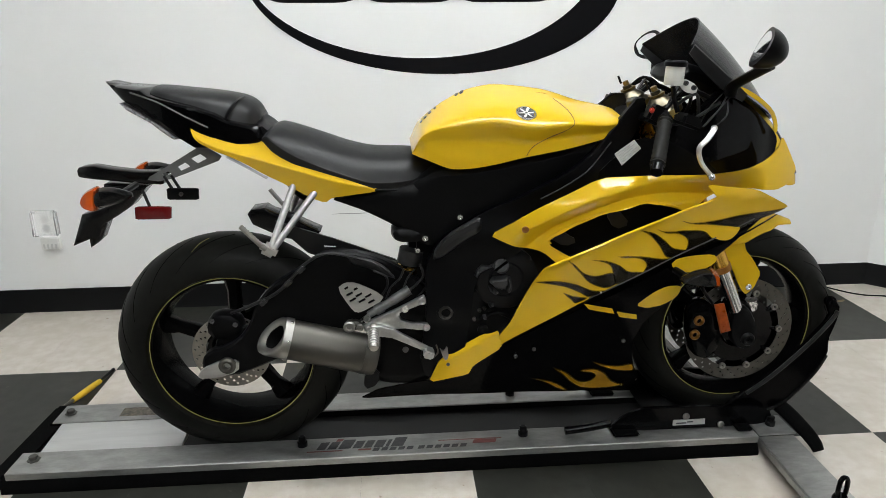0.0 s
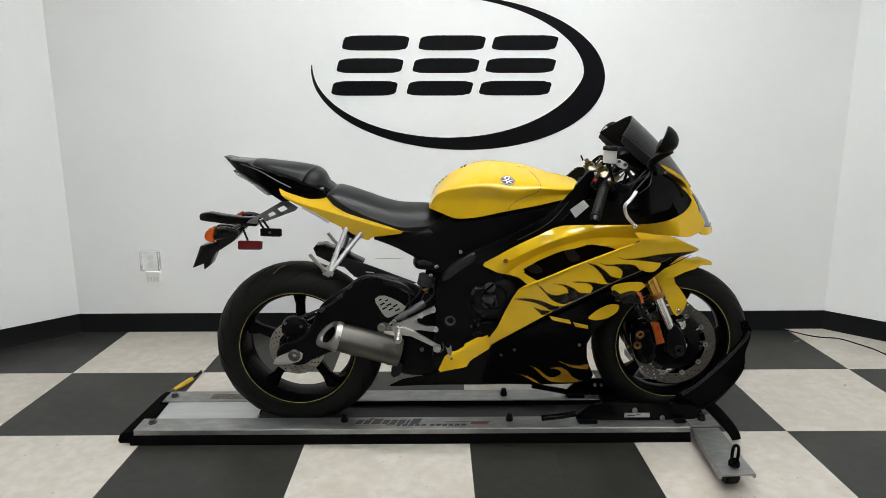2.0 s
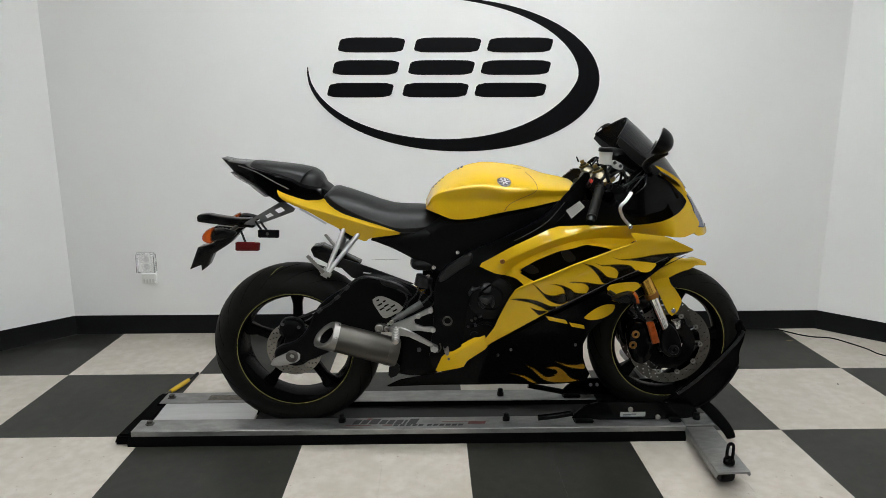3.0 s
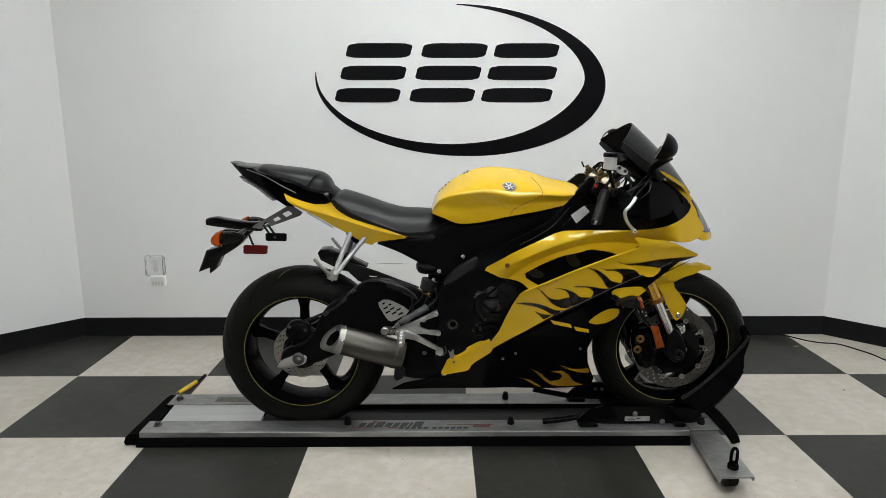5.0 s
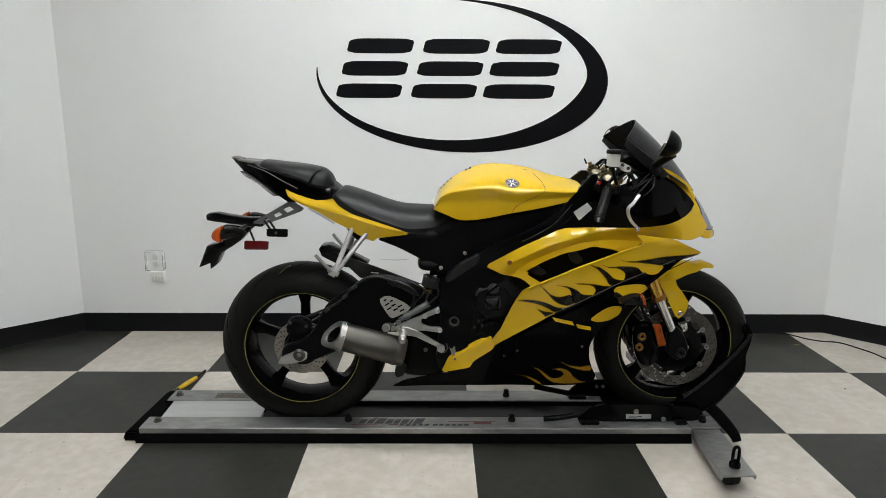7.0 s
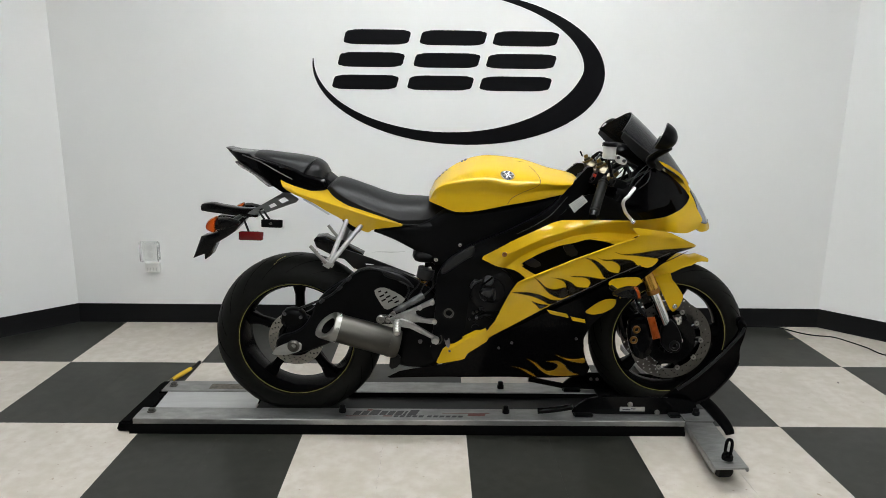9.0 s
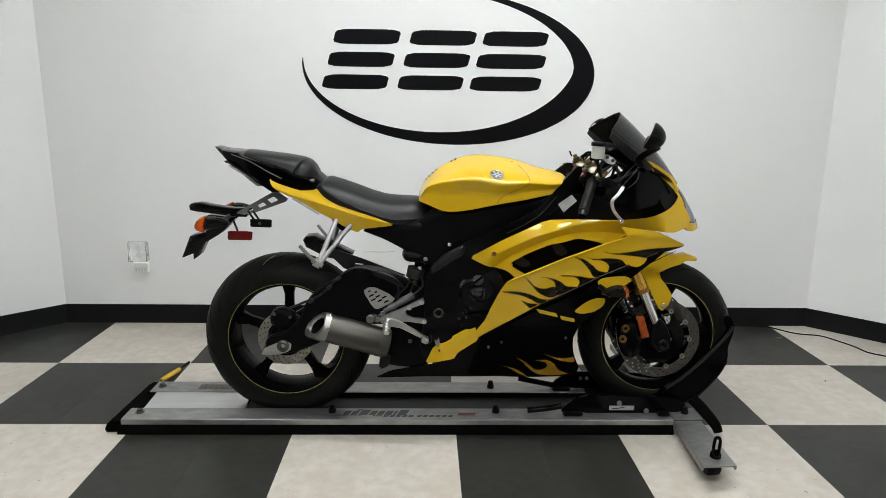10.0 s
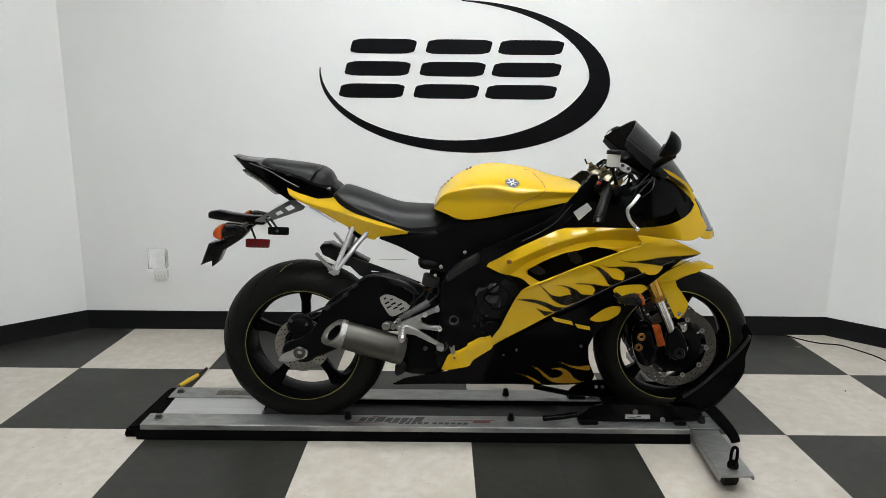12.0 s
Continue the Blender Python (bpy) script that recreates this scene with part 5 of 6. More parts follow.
for s in (-1, 1):
    spar = part("frame_spar", sheet(soften(SPAR, 1, 0.2), spar_half, 0.035, 0.02, side=s), MATTE, bike, "matte black frame spar")
    part("frame_guard", solid(soften([(1.117, 0.624), (1.121, 0.648), (1.138, 0.672), (1.166, 0.697), (1.220, 0.726), (1.234, 0.727), (1.238, 0.695), (1.193, 0.668), (1.138, 0.629)], 1, 0.15), 0.014, 0.016, 0.2, 0.006, centre=0.197, side=s), SATIN, spar, "satin black frame guard")
    part("frame_crease", tube([(x, C + s * (spar_half(x, z) + 0.001), z) for x, z in ((1.38, 0.770), (1.42, 0.789), (1.46, 0.811), (1.50, 0.838), (1.56, 0.895))], 0.0016, sides=6), SATIN, spar)
    for x, z, r in ((1.183, 0.731, 0.009), (1.100, 0.672, 0.010), (1.081, 0.641, 0.008)):
        bolt("bolt", (x, C + s * (0.195 if x > 1.12 else 0.168), z), 0.85 * r, CHROME, spar, "bright steel bolt", axis=(0, s, 0), depth=0.010)
    part("pivot_ring", lathe([(0.012, 0.0), (0.019, 0.0), (0.019, 0.008), (0.017, 0.012), (0.012, 0.010)], (1.148, C + s * 0.19, 0.482), (0, s, 0), 10), STEEL, spar, "hexagonal swingarm pivot nut")
    part("pivot_collar", lathe([(0.017, 0.0), (0.025, 0.0), (0.025, 0.006), (0.017, 0.008)], (1.148, C + s * 0.188, 0.482), (0, s, 0), 24), ENGINE, spar)
    plate = part("info_sticker", sheet([(1.559, 0.872), (1.605, 0.905), (1.624, 0.884), (1.579, 0.843)], lambda x, z: 0.178, 0.001, 0.02, side=s), STICKER, bike, "silver information sticker with small print")
    if s < 0:
        for k in range(5):
            u = 0.14 + 0.17 * k
            a, b = Vector((1.559, 0.872)).lerp(Vector((1.579, 0.843)), u), Vector((1.605, 0.905)).lerp(Vector((1.624, 0.884)), u)
            a, b = a.lerp(b, 0.1), a.lerp(b, 0.9 if k % 2 else 0.75)
            part("print_bar", tube([(a.x, C - 0.1785, a.y), (b.x, C - 0.1785, b.y)], 0.0011, sides=6, smooth=1), PRINT, plate)
    part("inner_panel", sheet(soften([(1.50, 0.80), (1.56, 0.86), (1.62, 0.91), (1.70, 0.90), (1.82, 0.83), (1.82, 0.80), (1.62, 0.79)], 1, 0.15), lambda x, z: 0.172, 0.004, 0.02, side=s), PLASTIC, bike, "black inner fairing panel")
engine = part("engine_block", solid(soften([(1.17, 0.33), (1.18, 0.55), (1.28, 0.66), (1.45, 0.70), (1.60, 0.60), (1.58, 0.33), (1.40, 0.28), (1.25, 0.28)], 1), 0.165, 0.03, 0.6, 0.025), ENGINE, bike, "dark cast engine block")
part("clutch_cover", lathe([(0, 0.160), (0.082, 0.160), (0.082, 0.185), (0.070, 0.195), (0.045, 0.198), (0.040, 0.192), (0, 0.192)], (1.30, C, 0.565), (0, -1, 0), 40, closed=False), ENGINE, engine)
for k in range(9):
    a = 2 * math.pi * k / 9
    bolt("cover_bolt", (1.30 + 0.076 * math.cos(a), C - 0.186, 0.565 + 0.076 * math.sin(a)), 0.005, ENGINE, engine)
cap = part("filler_cap", lathe([(0, 0), (0.0175, 0.0), (0.0195, 0.004), (0.0195, 0.012), (0.017, 0.016), (0, 0.017)], (1.286, C - 0.194, 0.602), (-0.1, -1, 0.28), 24, closed=False), BOSS, engine, "round oil filler cap")
part("cap_slot", block((1.265, C - 0.214, 0.6035), (1.303, C - 0.209, 0.6095), 0.001, turn=pose(0, 0, 0, 0, -38, 0)), GROOVE, cap)
for outline, out_by in (([(1.219, 0.580), (1.226, 0.597), (1.236, 0.608), (1.252, 0.605), (1.266, 0.611), (1.269, 0.602), (1.250, 0.595), (1.234, 0.587), (1.226, 0.573)], 0.006),
                        ([(1.256, 0.563), (1.267, 0.574), (1.303, 0.575), (1.302, 0.555), (1.287, 0.543), (1.268, 0.552)], 0.012),
                        ([(1.254, 0.553), (1.261, 0.551), (1.282, 0.531), (1.271, 0.529), (1.258, 0.539)], 0.008),
                        ([(1.303, 0.572), (1.310, 0.572), (1.314, 0.544), (1.307, 0.532), (1.299, 0.538)], 0.008),
                        ([(1.254, 0.504), (1.270, 0.504), (1.268, 0.496), (1.257, 0.495)], 0.004), ([(1.241, 0.470), (1.249, 0.472), (1.252, 0.462), (1.244, 0.460)], 0.004)):
    part("casting_boss", solid(outline, lambda x, z: out_by + 0.22 * max(0.0, min(0.05, 0.62 - z)), 0.003, 0.4, 0.004, centre=0.196), BOSS, engine, "raised grey casting boss")
part("oil_sight", lathe([(0, 0), (0.014, 0), (0.014, 0.008), (0.01, 0.009), (0, 0.006)], (1.245, C - 0.17, 0.42), (0, -1, 0), 20, closed=False), ENGINE, engine)
for z, x in ((0.50, 1.26), (0.475, 1.25), (0.45, 1.235)):
    part("hose", tube([(x, C - 0.175, z), (x + 0.05, C - 0.18, z + 0.02), (x + 0.1, C - 0.17, z - 0.01)], 0.006, sides=8), MATTE, engine)
part("radiator", block((1.62, C - 0.16, 0.42), (1.67, C + 0.16, 0.76), 0.012), MATTE, bike)
part("clip_bracket", prism(soften([(1.130, 0.392), (1.135, 0.380), (1.144, 0.380), (1.150, 0.394), (1.155, 0.360), (1.143, 0.350)], 1), C - 0.205, C - 0.198, 0.001), CAP, bike)

# front end
for s in (-1, 1):
    y = C + s * 0.103
    top, low = Vector((1.695, y, 0.985)), Vector((1.995, y, 0.345))
    tube_ob = part("fork_tube", tube([top, top.lerp(low, 0.685)], 0.0235, sides=24, smooth=1), GOLD, bike, "gold anodised fork tube")
    part("fork_seal", tube([top.lerp(low, 0.675), top.lerp(low, 0.70)], 0.0255, sides=24, smooth=1), BRONZE, bike)
    part("fork_slider", tube([top.lerp(low, 0.68), top.lerp(low, 0.9)], 0.0185, sides=24, smooth=1), CHROME, bike, "chromed fork slider")
    part("axle_clamp", solid(soften([(1.945, 0.43), (1.985, 0.44), (2.028, 0.36), (2.02, 0.305), (1.97, 0.305), (1.94, 0.35)], 2), 0.02, 0.012, centre=0.103, side=s), MATTE, bike)
    caliper = part("brake_caliper", solid(soften([(1.815, 0.41), (1.84, 0.45), (1.88, 0.455), (1.92, 0.40), (1.92, 0.31), (1.88, 0.27), (1.835, 0.30)], 2), 0.034, 0.02, centre=0.094, side=s), GLOSS, bike, "black radial brake caliper")
    for x, z in ((1.843, 0.403), (1.835, 0.362)):
        part("caliper_bolt", lathe([(0.007, 0), (0.0145, 0), (0.0145, 0.005), (0.012, 0.008), (0.007, 0.006)], (x, C + s * 0.129, z), (0, s, 0), 20), BRONZE, caliper, "bronze caliper bolt")
    part("fork_reflector", solid([(1.876, 0.452), (1.903, 0.455), (1.932, 0.374), (1.904, 0.367)], 0.006, 0.004, centre=0.138, side=s), AMBER, bike, "amber fork reflector")
    part("axle_nut", lathe([(0.008, 0), (0.019, 0), (0.019, 0.006), (0.015, 0.012), (0.010, 0.012), (0.008, 0.004)], (1.990, C + s * 0.125, 0.34), (0, s, 0), 28), ENGINE, bike)
    part("brake_hose", tube([(1.88, C + s * 0.12, 0.45), (1.83, C + s * 0.14, 0.52), (1.84, C + s * 0.12, 0.62), (1.80, C + s * 0.10, 0.75)], 0.005, sides=8), MATTE, bike)
    blade = part("fender_blade", sheet(soften([(1.906, 0.600), (1.930, 0.622), (1.968, 0.616), (1.974, 0.585), (1.994, 0.562), (2.023, 0.519), (2.009, 0.478), (1.988, 0.458), (1.972, 0.474)], 1, 0.14), lambda x, z: 0.090 - 0.25 * max(0.0, z - 0.57), 0.005, 0.010, side=s), YELLOW, bike)
    bolt("fender_bolt", (1.990, C + s * 0.093, 0.482), 0.009, CHROME, blade, axis=(0, s, 0))
    part("fender_stay", lathe([(0, 0), (0.016, 0), (0.018, 0.012), (0.014, 0.03), (0, 0.03)], (2.0, C + s * 0.10, 0.447), (0.2, 0, -1), 18, closed=False), CHROME, bike, "polished fender stay")
    pod = part("front_blinker", solid(soften([(1.683, 0.592), (1.717, 0.613), (1.757, 0.622), (1.776, 0.608), (1.782, 0.572), (1.716, 0.580)], 2), 0.024, 0.022, 0.2, 0.008, centre=0.315, side=s), TRIMGLOSS, bike, "black turn signal pod with orange lens")
    part("lens", solid(soften([(1.756, 0.622), (1.782, 0.612), (1.790, 0.572), (1.768, 0.578)], 1), 0.021, 0.014, 0.2, 0.007, centre=0.315, side=s), ORANGE, pod, "orange lens")
    part("stalk", tube([(1.70, C + s * 0.24, 0.60), (1.71, C + s * 0.30, 0.598)], 0.009, sides=8), PLASTIC, pod)
# fender: an arched shell over the tyre
bm, rows = bmesh.new(), []
for i in range(19):
    a = radians(66 + (140 - 66) * i / 18)
    r = 0.318 + (0.012 if i < 3 else 0)
    wide = 0.088 * min(1.0, 0.25 + i / 9)
    row = []
    for k in range(-6, 7):
        u = k / 6
        rr = r + 0.012 - 0.055 * min(1.0, 0.15 + i / 9) * abs(u) ** 2.2
        row.append((a, rr, wide * u))
    rows.append([[bm.verts.new((1.995 + (q - d) * math.cos(b), C + y, 0.335 + (q - d) * math.sin(b))) for b, q, y in row] for d in (0, 0.004)])
for (a0, a1), (b0, b1) in zip(rows, rows[1:]):
    for k in range(12):
        bm.faces.new((a0[k], a0[k + 1], b0[k + 1], b0[k]))
        bm.faces.new((a1[k + 1], a1[k], b1[k], b1[k + 1]))
    for k in (0, 12):
        bm.faces.new((a0[k], a1[k], b1[k], b0[k]))
for o, q in (rows[0], rows[-1]):
    for k in range(12):
        bm.faces.new((o[k], o[k + 1], q[k + 1], q[k]))
part("front_fender", bm, YELLOW, bike, "yellow front fender")

# cockpit
for s in (-1, 1):
    part("cockpit_panel", sheet(soften([(1.70, 0.83), (1.66, 0.90), *([(1.70, 0.945), (1.755, 0.950), (1.790, 0.985), (1.825, 1.020)] if s < 0 else [(1.70, 0.92), (1.80, 0.925), (1.875, 0.965)]), (1.868, 1.006) if s < 0 else (1.90, 0.985), (1.938, 0.963), (2.012, 0.900), (2.000, 0.842), (1.93, 0.800), (1.801, 0.790)], 2, 0.2), lambda x, z: curve(x, (1.65, 1.8, 1.92, 1.99), (0.15, 0.165, 0.14, 0.105)) - 0.25 * max(0, z - 0.86), 0.006, 0.018, side=s), GLOSS, bike, "gloss black inner cockpit panel")
    part("instrument_stay", tube([(1.70, C + s * 0.09, 0.985), (1.76, C + s * 0.125, 1.01), (1.82, C + s * 0.12, 0.985), (1.86, C + s * 0.1, 0.94)], 0.007, sides=8), MATTE, bike)
for s in (-1, 1):
    part("nose_edge", sheet(soften([(1.864, 1.019), (1.876, 1.024), (1.928, 0.997), (1.978, 0.964), (1.996, 0.935), (2.002, 0.908), (1.992, 0.905), (1.986, 0.932), (1.970, 0.957), (1.922, 0.989)], 1), lambda x, z: curve(x, (1.85, 1.92, 1.99, 2.01), (0.146, 0.138, 0.112, 0.105)), 0.005, 0.008, side=s), YELLOW, bike, "yellow rim of the upper fairing")
part("instrument_pod", solid(soften([(1.715, 1.035), (1.745, 1.085), (1.83, 1.06), (1.87, 1.0), (1.83, 0.985), (1.79, 1.012)], 2), 0.10, 0.02, 0.5), PLASTIC, bike, "black instrument pod")
bm, rows = bmesh.new(), []
for i in range(21):
    t = i / 20
    spine = Vector((2.036, 0.929)).lerp(Vector((1.802, 1.186)), t) + Vector((0.35, 0.3)) * 0.03 * math.sin(math.pi * t)
    side = Vector((1.895, 1.000)).lerp(Vector((1.732, 1.122)), t)
    for_row = []
    for k in range(-10, 11):
        u = k / 10
        m = abs(u) ** 1.8
        for_row.append((spine.x + (side.x - spine.x) * m, C + u * (0.135 + 0.025 * t), spine.y + (side.y - spine.y) * m))
    rows.append([[bm.verts.new(p) for p in for_row], [bm.verts.new((x - 0.003, y, z - 0.002)) for x, y, z in for_row]])
for (a0, a1), (b0, b1) in zip(rows, rows[1:]):
    for k in range(20):
        bm.faces.new((a0[k], a0[k + 1], b0[k + 1], b0[k]))
        bm.faces.new((a1[k + 1], a1[k], b1[k], b1[k + 1]))
    for k in (0, 20):
        bm.faces.new((a0[k], a1[k], b1[k], b0[k]))
for o, q in (rows[0], rows[-1]):
    for k in range(20):
        bm.faces.new((o[k], o[k + 1], q[k + 1], q[k]))
screen = part("windscreen", bm, SMOKE, bike, "dark smoked windscreen", smooth=50)
for s in (-1, 1):
    bm, rows = bmesh.new(), []
    for i in range(13):
        t = i / 12
        x, z = 1.890 + (1.734 - 1.890) * t, 1.004 + (1.120 - 1.004) * t
        y, wide = 0.136 + 0.024 * t, 0.020 + 0.012 * math.sin(math.pi * t)
        rows.append([bm.verts.new((x + dx, C + s * (y + dy), z + dz)) for dx, dy, dz in ((0.004, 0.002, 0.004), (0.002, 0.006, 0.0), (-wide * 0.35, 0.003, -wide * 0.9), (-wide * 0.35, 0.0, -wide * 0.9))])
    for a, b in zip(rows, rows[1:]):
        for k in range(4):
            bm.faces.new((a[k], a[(k + 1) % 4], b[(k + 1) % 4], b[k]))
    bm.faces.new(rows[0])
    bm.faces.new(list(reversed(rows[-1])))
    part("screen_flange", bm, SATIN, screen, "black folded edge of the windscreen")


def mirror(s):
    m = pose(0, 0, 0, 0, 24, s * 16)
    at = Vector((1.807, C + s * 0.335, 1.118))
    bm = bmesh.new()
    rows = []
    for i in range(9):
        t = math.pi / 2 * i / 8
        rows.append([bm.verts.new(at + m @ Vector((0.052 * math.sin(t), 0.057 * math.cos(t) * math.cos(a) if i < 8 else 0, 0.043 * math.cos(t) * math.sin(a) * (1 - 0.22 * s * math.cos(a)) if i < 8 else 0))) for a in (2 * math.pi * k / 32 for k in range(32))])
    for a, b in zip(rows, rows[1:]):
        for k in range(32):
            bm.faces.new((a[k], a[(k + 1) % 32], b[(k + 1) % 32], b[k]))
    bm.faces.new(rows[0])
    bmesh.ops.remove_doubles(bm, verts=bm.verts, dist=1e-5)
    shell = part("mirror", bm, PLASTIC, bike, "black teardrop mirror")
    g = bmesh.new()
    ring = [(at + m @ Vector((-0.0006, 0.047 * math.cos(a), 0.034 * math.sin(a) * (1 - 0.22 * s * math.cos(a))))) for a in (2 * math.pi * k / 32 for k in range(32))]
    f = g.faces.new([g.verts.new(p) for p in ring])
    ex = bmesh.ops.extrude_face_region(g, geom=[f])
    bmesh.ops.translate(g, verts=[v for v in ex["geom"] if isinstance(v, bmesh.types.BMVert)], vec=m @ Vector((-0.0008, 0, 0)))
    part("glass", g, MIRROR, shell, "mirror glass")
    part("stem", tube([(1.855, C + s * 0.13, 1.005), (1.822, C + s * 0.20, 1.028), (1.815, C + s * 0.26, 1.048), (1.842, C + s * 0.315, 1.080)], 0.0145, sides=12, flat=0.7), PLASTIC, shell, "black mirror stem")


for s in (-1, 1):
    mirror(s)
    # bars, controls
    fork_dir = Vector((-0.42, 0, 0.907))
    base = Vector((1.700, C + s * 0.103, 0.958))
    part("fork_cap", lathe([(0, 0), (0.044, 0), (0.046, 0.004), (0.046, 0.010), (0.036, 0.018), (0.036, 0.026), (0.030, 0.032), (0.018, 0.044), (0.012, 0.048), (0.012, 0.060), (0, 0.062)], base, fork_dir, 24, closed=False), FORKCAP, bike, "silver fork cap")
    part("cap_ring", lathe([(0.044, -0.004), (0.0485, -0.004), (0.0485, 0.010), (0.044, 0.010)], base, fork_dir, 24), PALEGOLD, bike, "gold ring")
    part("cap_adjuster", lathe([(0, 0.058), (0.008, 0.058), (0.008, 0.072), (0, 0.073)], base, fork_dir, 12, closed=False), PALEGOLD, bike)
    part("cap_collar", lathe([(0.014, 0.046), (0.021, 0.046), (0.021, 0.052), (0.014, 0.052)], base, fork_dir, 6), PALEGOLD, bike, "gold hexagon collar")
    part("preload_pin", tube([base + fork_dir * 0.07 + Vector((-0.012, 0, -0.004)), base + fork_dir * 0.092 + Vector((-0.012, 0, -0.004))], 0.003, sides=8, smooth=1), MATTE, bike)
    for k, (p, q, r) in enumerate((((1.70, 0.10, 0.99), (1.745, 0.13, 1.03), (1.80, 0.12, 0.985)), ((1.715, 0.15, 0.985), (1.755, 0.16, 1.008), (1.775, 0.14, 0.955)), ((1.69, 0.13, 0.93), (1.75, 0.15, 0.945), (1.83, 0.13, 0.985)))):
        part("control_cable", tube([(p[0], C + s * p[1], p[2]), (q[0], C + s * q[1], q[2]), (r[0], C + s * r[1], r[2])], 0.0042, sides=8), SATIN, bike)
    for k, (p, q, r) in enumerate((((1.770, 0.935), (1.792, 0.975), (1.835, 1.012)), ((1.780, 0.930), (1.815, 0.972), (1.842, 1.005)), ((1.790, 0.945), (1.806, 0.965), (1.850, 0.998)), ((1.80, 0.925), (1.83, 0.955), (1.846, 0.99)))):
        part("loom_wire", tube([(p[0], C + s * 0.160, p[1]), (q[0], C + s * (0.158 + 0.004 * k), q[1]), (r[0], C + s * 0.140, r[1])], 0.0016 + 0.0005 * (k % 2), sides=6), BOSS if k in (1, 2) else SATIN, bike, "thin wire of the loom")
    part("bar_clamp", solid(soften([(1.655, 0.94), (1.665, 0.975), (1.71, 0.985), (1.73, 0.95), (1.70, 0.93)], 1), 0.034, 0.01, centre=0.103, side=s), MATTE, bike)
    part("handlebar", tube([(1.69, C + s * 0.11, 0.962), (1.668, C + s * 0.2, 0.955), (1.618, C + s * 0.30, 0.864)], 0.011), MATTE, bike)
    g0, g1 = Vector((1.668, C + s * 0.20, 0.955)), Vector((1.618, C + s * 0.30, 0.864))
    part("hand_grip", tube([g0, g1], lambda u: 0.0165 + 0.0012 * math.cos(u * 60), sides=18, smooth=20), RUBBER, bike, "black rubber grip")
    part("bar_end", tube([g1, g1 + (g1 - g0).normalized() * 0.02], 0.0145, sides=18, smooth=1), GLOSS, bike)
    box = part("switch_box", block((1.635, C + s * 0.165 - 0.02, 0.94), (1.675, C + s * 0.165 + 0.02, 0.985), 0.008, turn=pose(0, 0, 0, 0, 25, 0)), PLASTIC, bike)
    if s < 0:
        part("kill_switch", block((1.634, C - 0.186, 0.968), (1.648, C - 0.178, 0.980), 0.003, turn=pose(0, 0, 0, 0, 35, 0)), mat("red_switch", (0.45, 0.03, 0.012), 0.5), box, "red kill switch")
    part("lever", tube([(1.752, C + s * 0.275, 0.945), (1.746, C + s * 0.285, 0.939), (1.731, C + s * 0.29, 0.919), (1.717, C + s * 0.29, 0.904), (1.716, C + s * 0.29, 0.887), (1.727, C + s * 0.29, 0.862), (1.749, C + s * 0.29, 0.838)], lambda u: 0.0068 - 0.001 * u, sides=10, flat=0.7), BOLT, bike, "polished lever")
    part("lever_tip", ball((1.751, C + s * 0.29, 0.834), (0.009, 0.009, 0.009)), CHROME, bike)
    part("lever_perch", block((1.685, C + s * 0.23 - 0.03, 0.940), (1.735, C + s * 0.23 + 0.03, 0.968), 0.007, turn=pose(0, 0, 0, 0, 20, 0)), MATTE, bike)
    for k in range(2):
        part("cable", tube([(1.68, C + s * 0.17, 0.975), (1.73, C + s * (0.15 - 0.02 * k), 1.02 + 0.012 * k), (1.765, C + s * 0.11, 0.99), (1.755, C + s * 0.08, 0.93)], 0.0045, sides=8), MATTE, bike)
part("top_yoke", solid(soften([(1.625, 0.935), (1.63, 0.96), (1.70, 0.97), (1.72, 0.94)], 1), 0.13, 0.01), MATTE, bike, "black top yoke")
part("ignition", lathe([(0, 0), (0.018, 0), (0.018, 0.02), (0.012, 0.024), (0, 0.024)], (1.665, C, 0.965), (-0.42, 0, 0.907), 20, closed=False), STEEL, bike)
cup = part("brake_reservoir", lathe([(0, 0), (0.020, 0), (0.022, 0.004), (0.022, 0.042), (0, 0.042)], (1.683, C - 0.19, 1.032), (0.05, 0, 1), 28, closed=False), WHITECUP, bike, "cloudy plastic brake fluid reservoir")
part("reservoir_lid", lathe([(0, 0.042), (0.026, 0.042), (0.026, 0.052), (0.023, 0.056), (0, 0.056)], (1.683, C - 0.19, 1.032), (0.05, 0, 1), 28, closed=False), PLASTIC, cup, "black lid")
part("reservoir_hose", tube([(1.683, C - 0.19, 1.03), (1.69, C - 0.19, 1.0), (1.70, C - 0.19, 0.97)], 0.006, sides=8), MATTE, cup)
part("stay_plate", solid(soften([(1.705, 1.035), (1.715, 1.048), (1.755, 1.028), (1.75, 1.008), (1.72, 1.015)], 1), 0.004, 0.003, centre=0.165), STICKER, bike, "perforated silver stay plate")
for x, z in ((1.722, 1.035), (1.742, 1.024)):
    bolt("stay_bolt", (x, C - 0.169, z), 0.006, INK, bike)

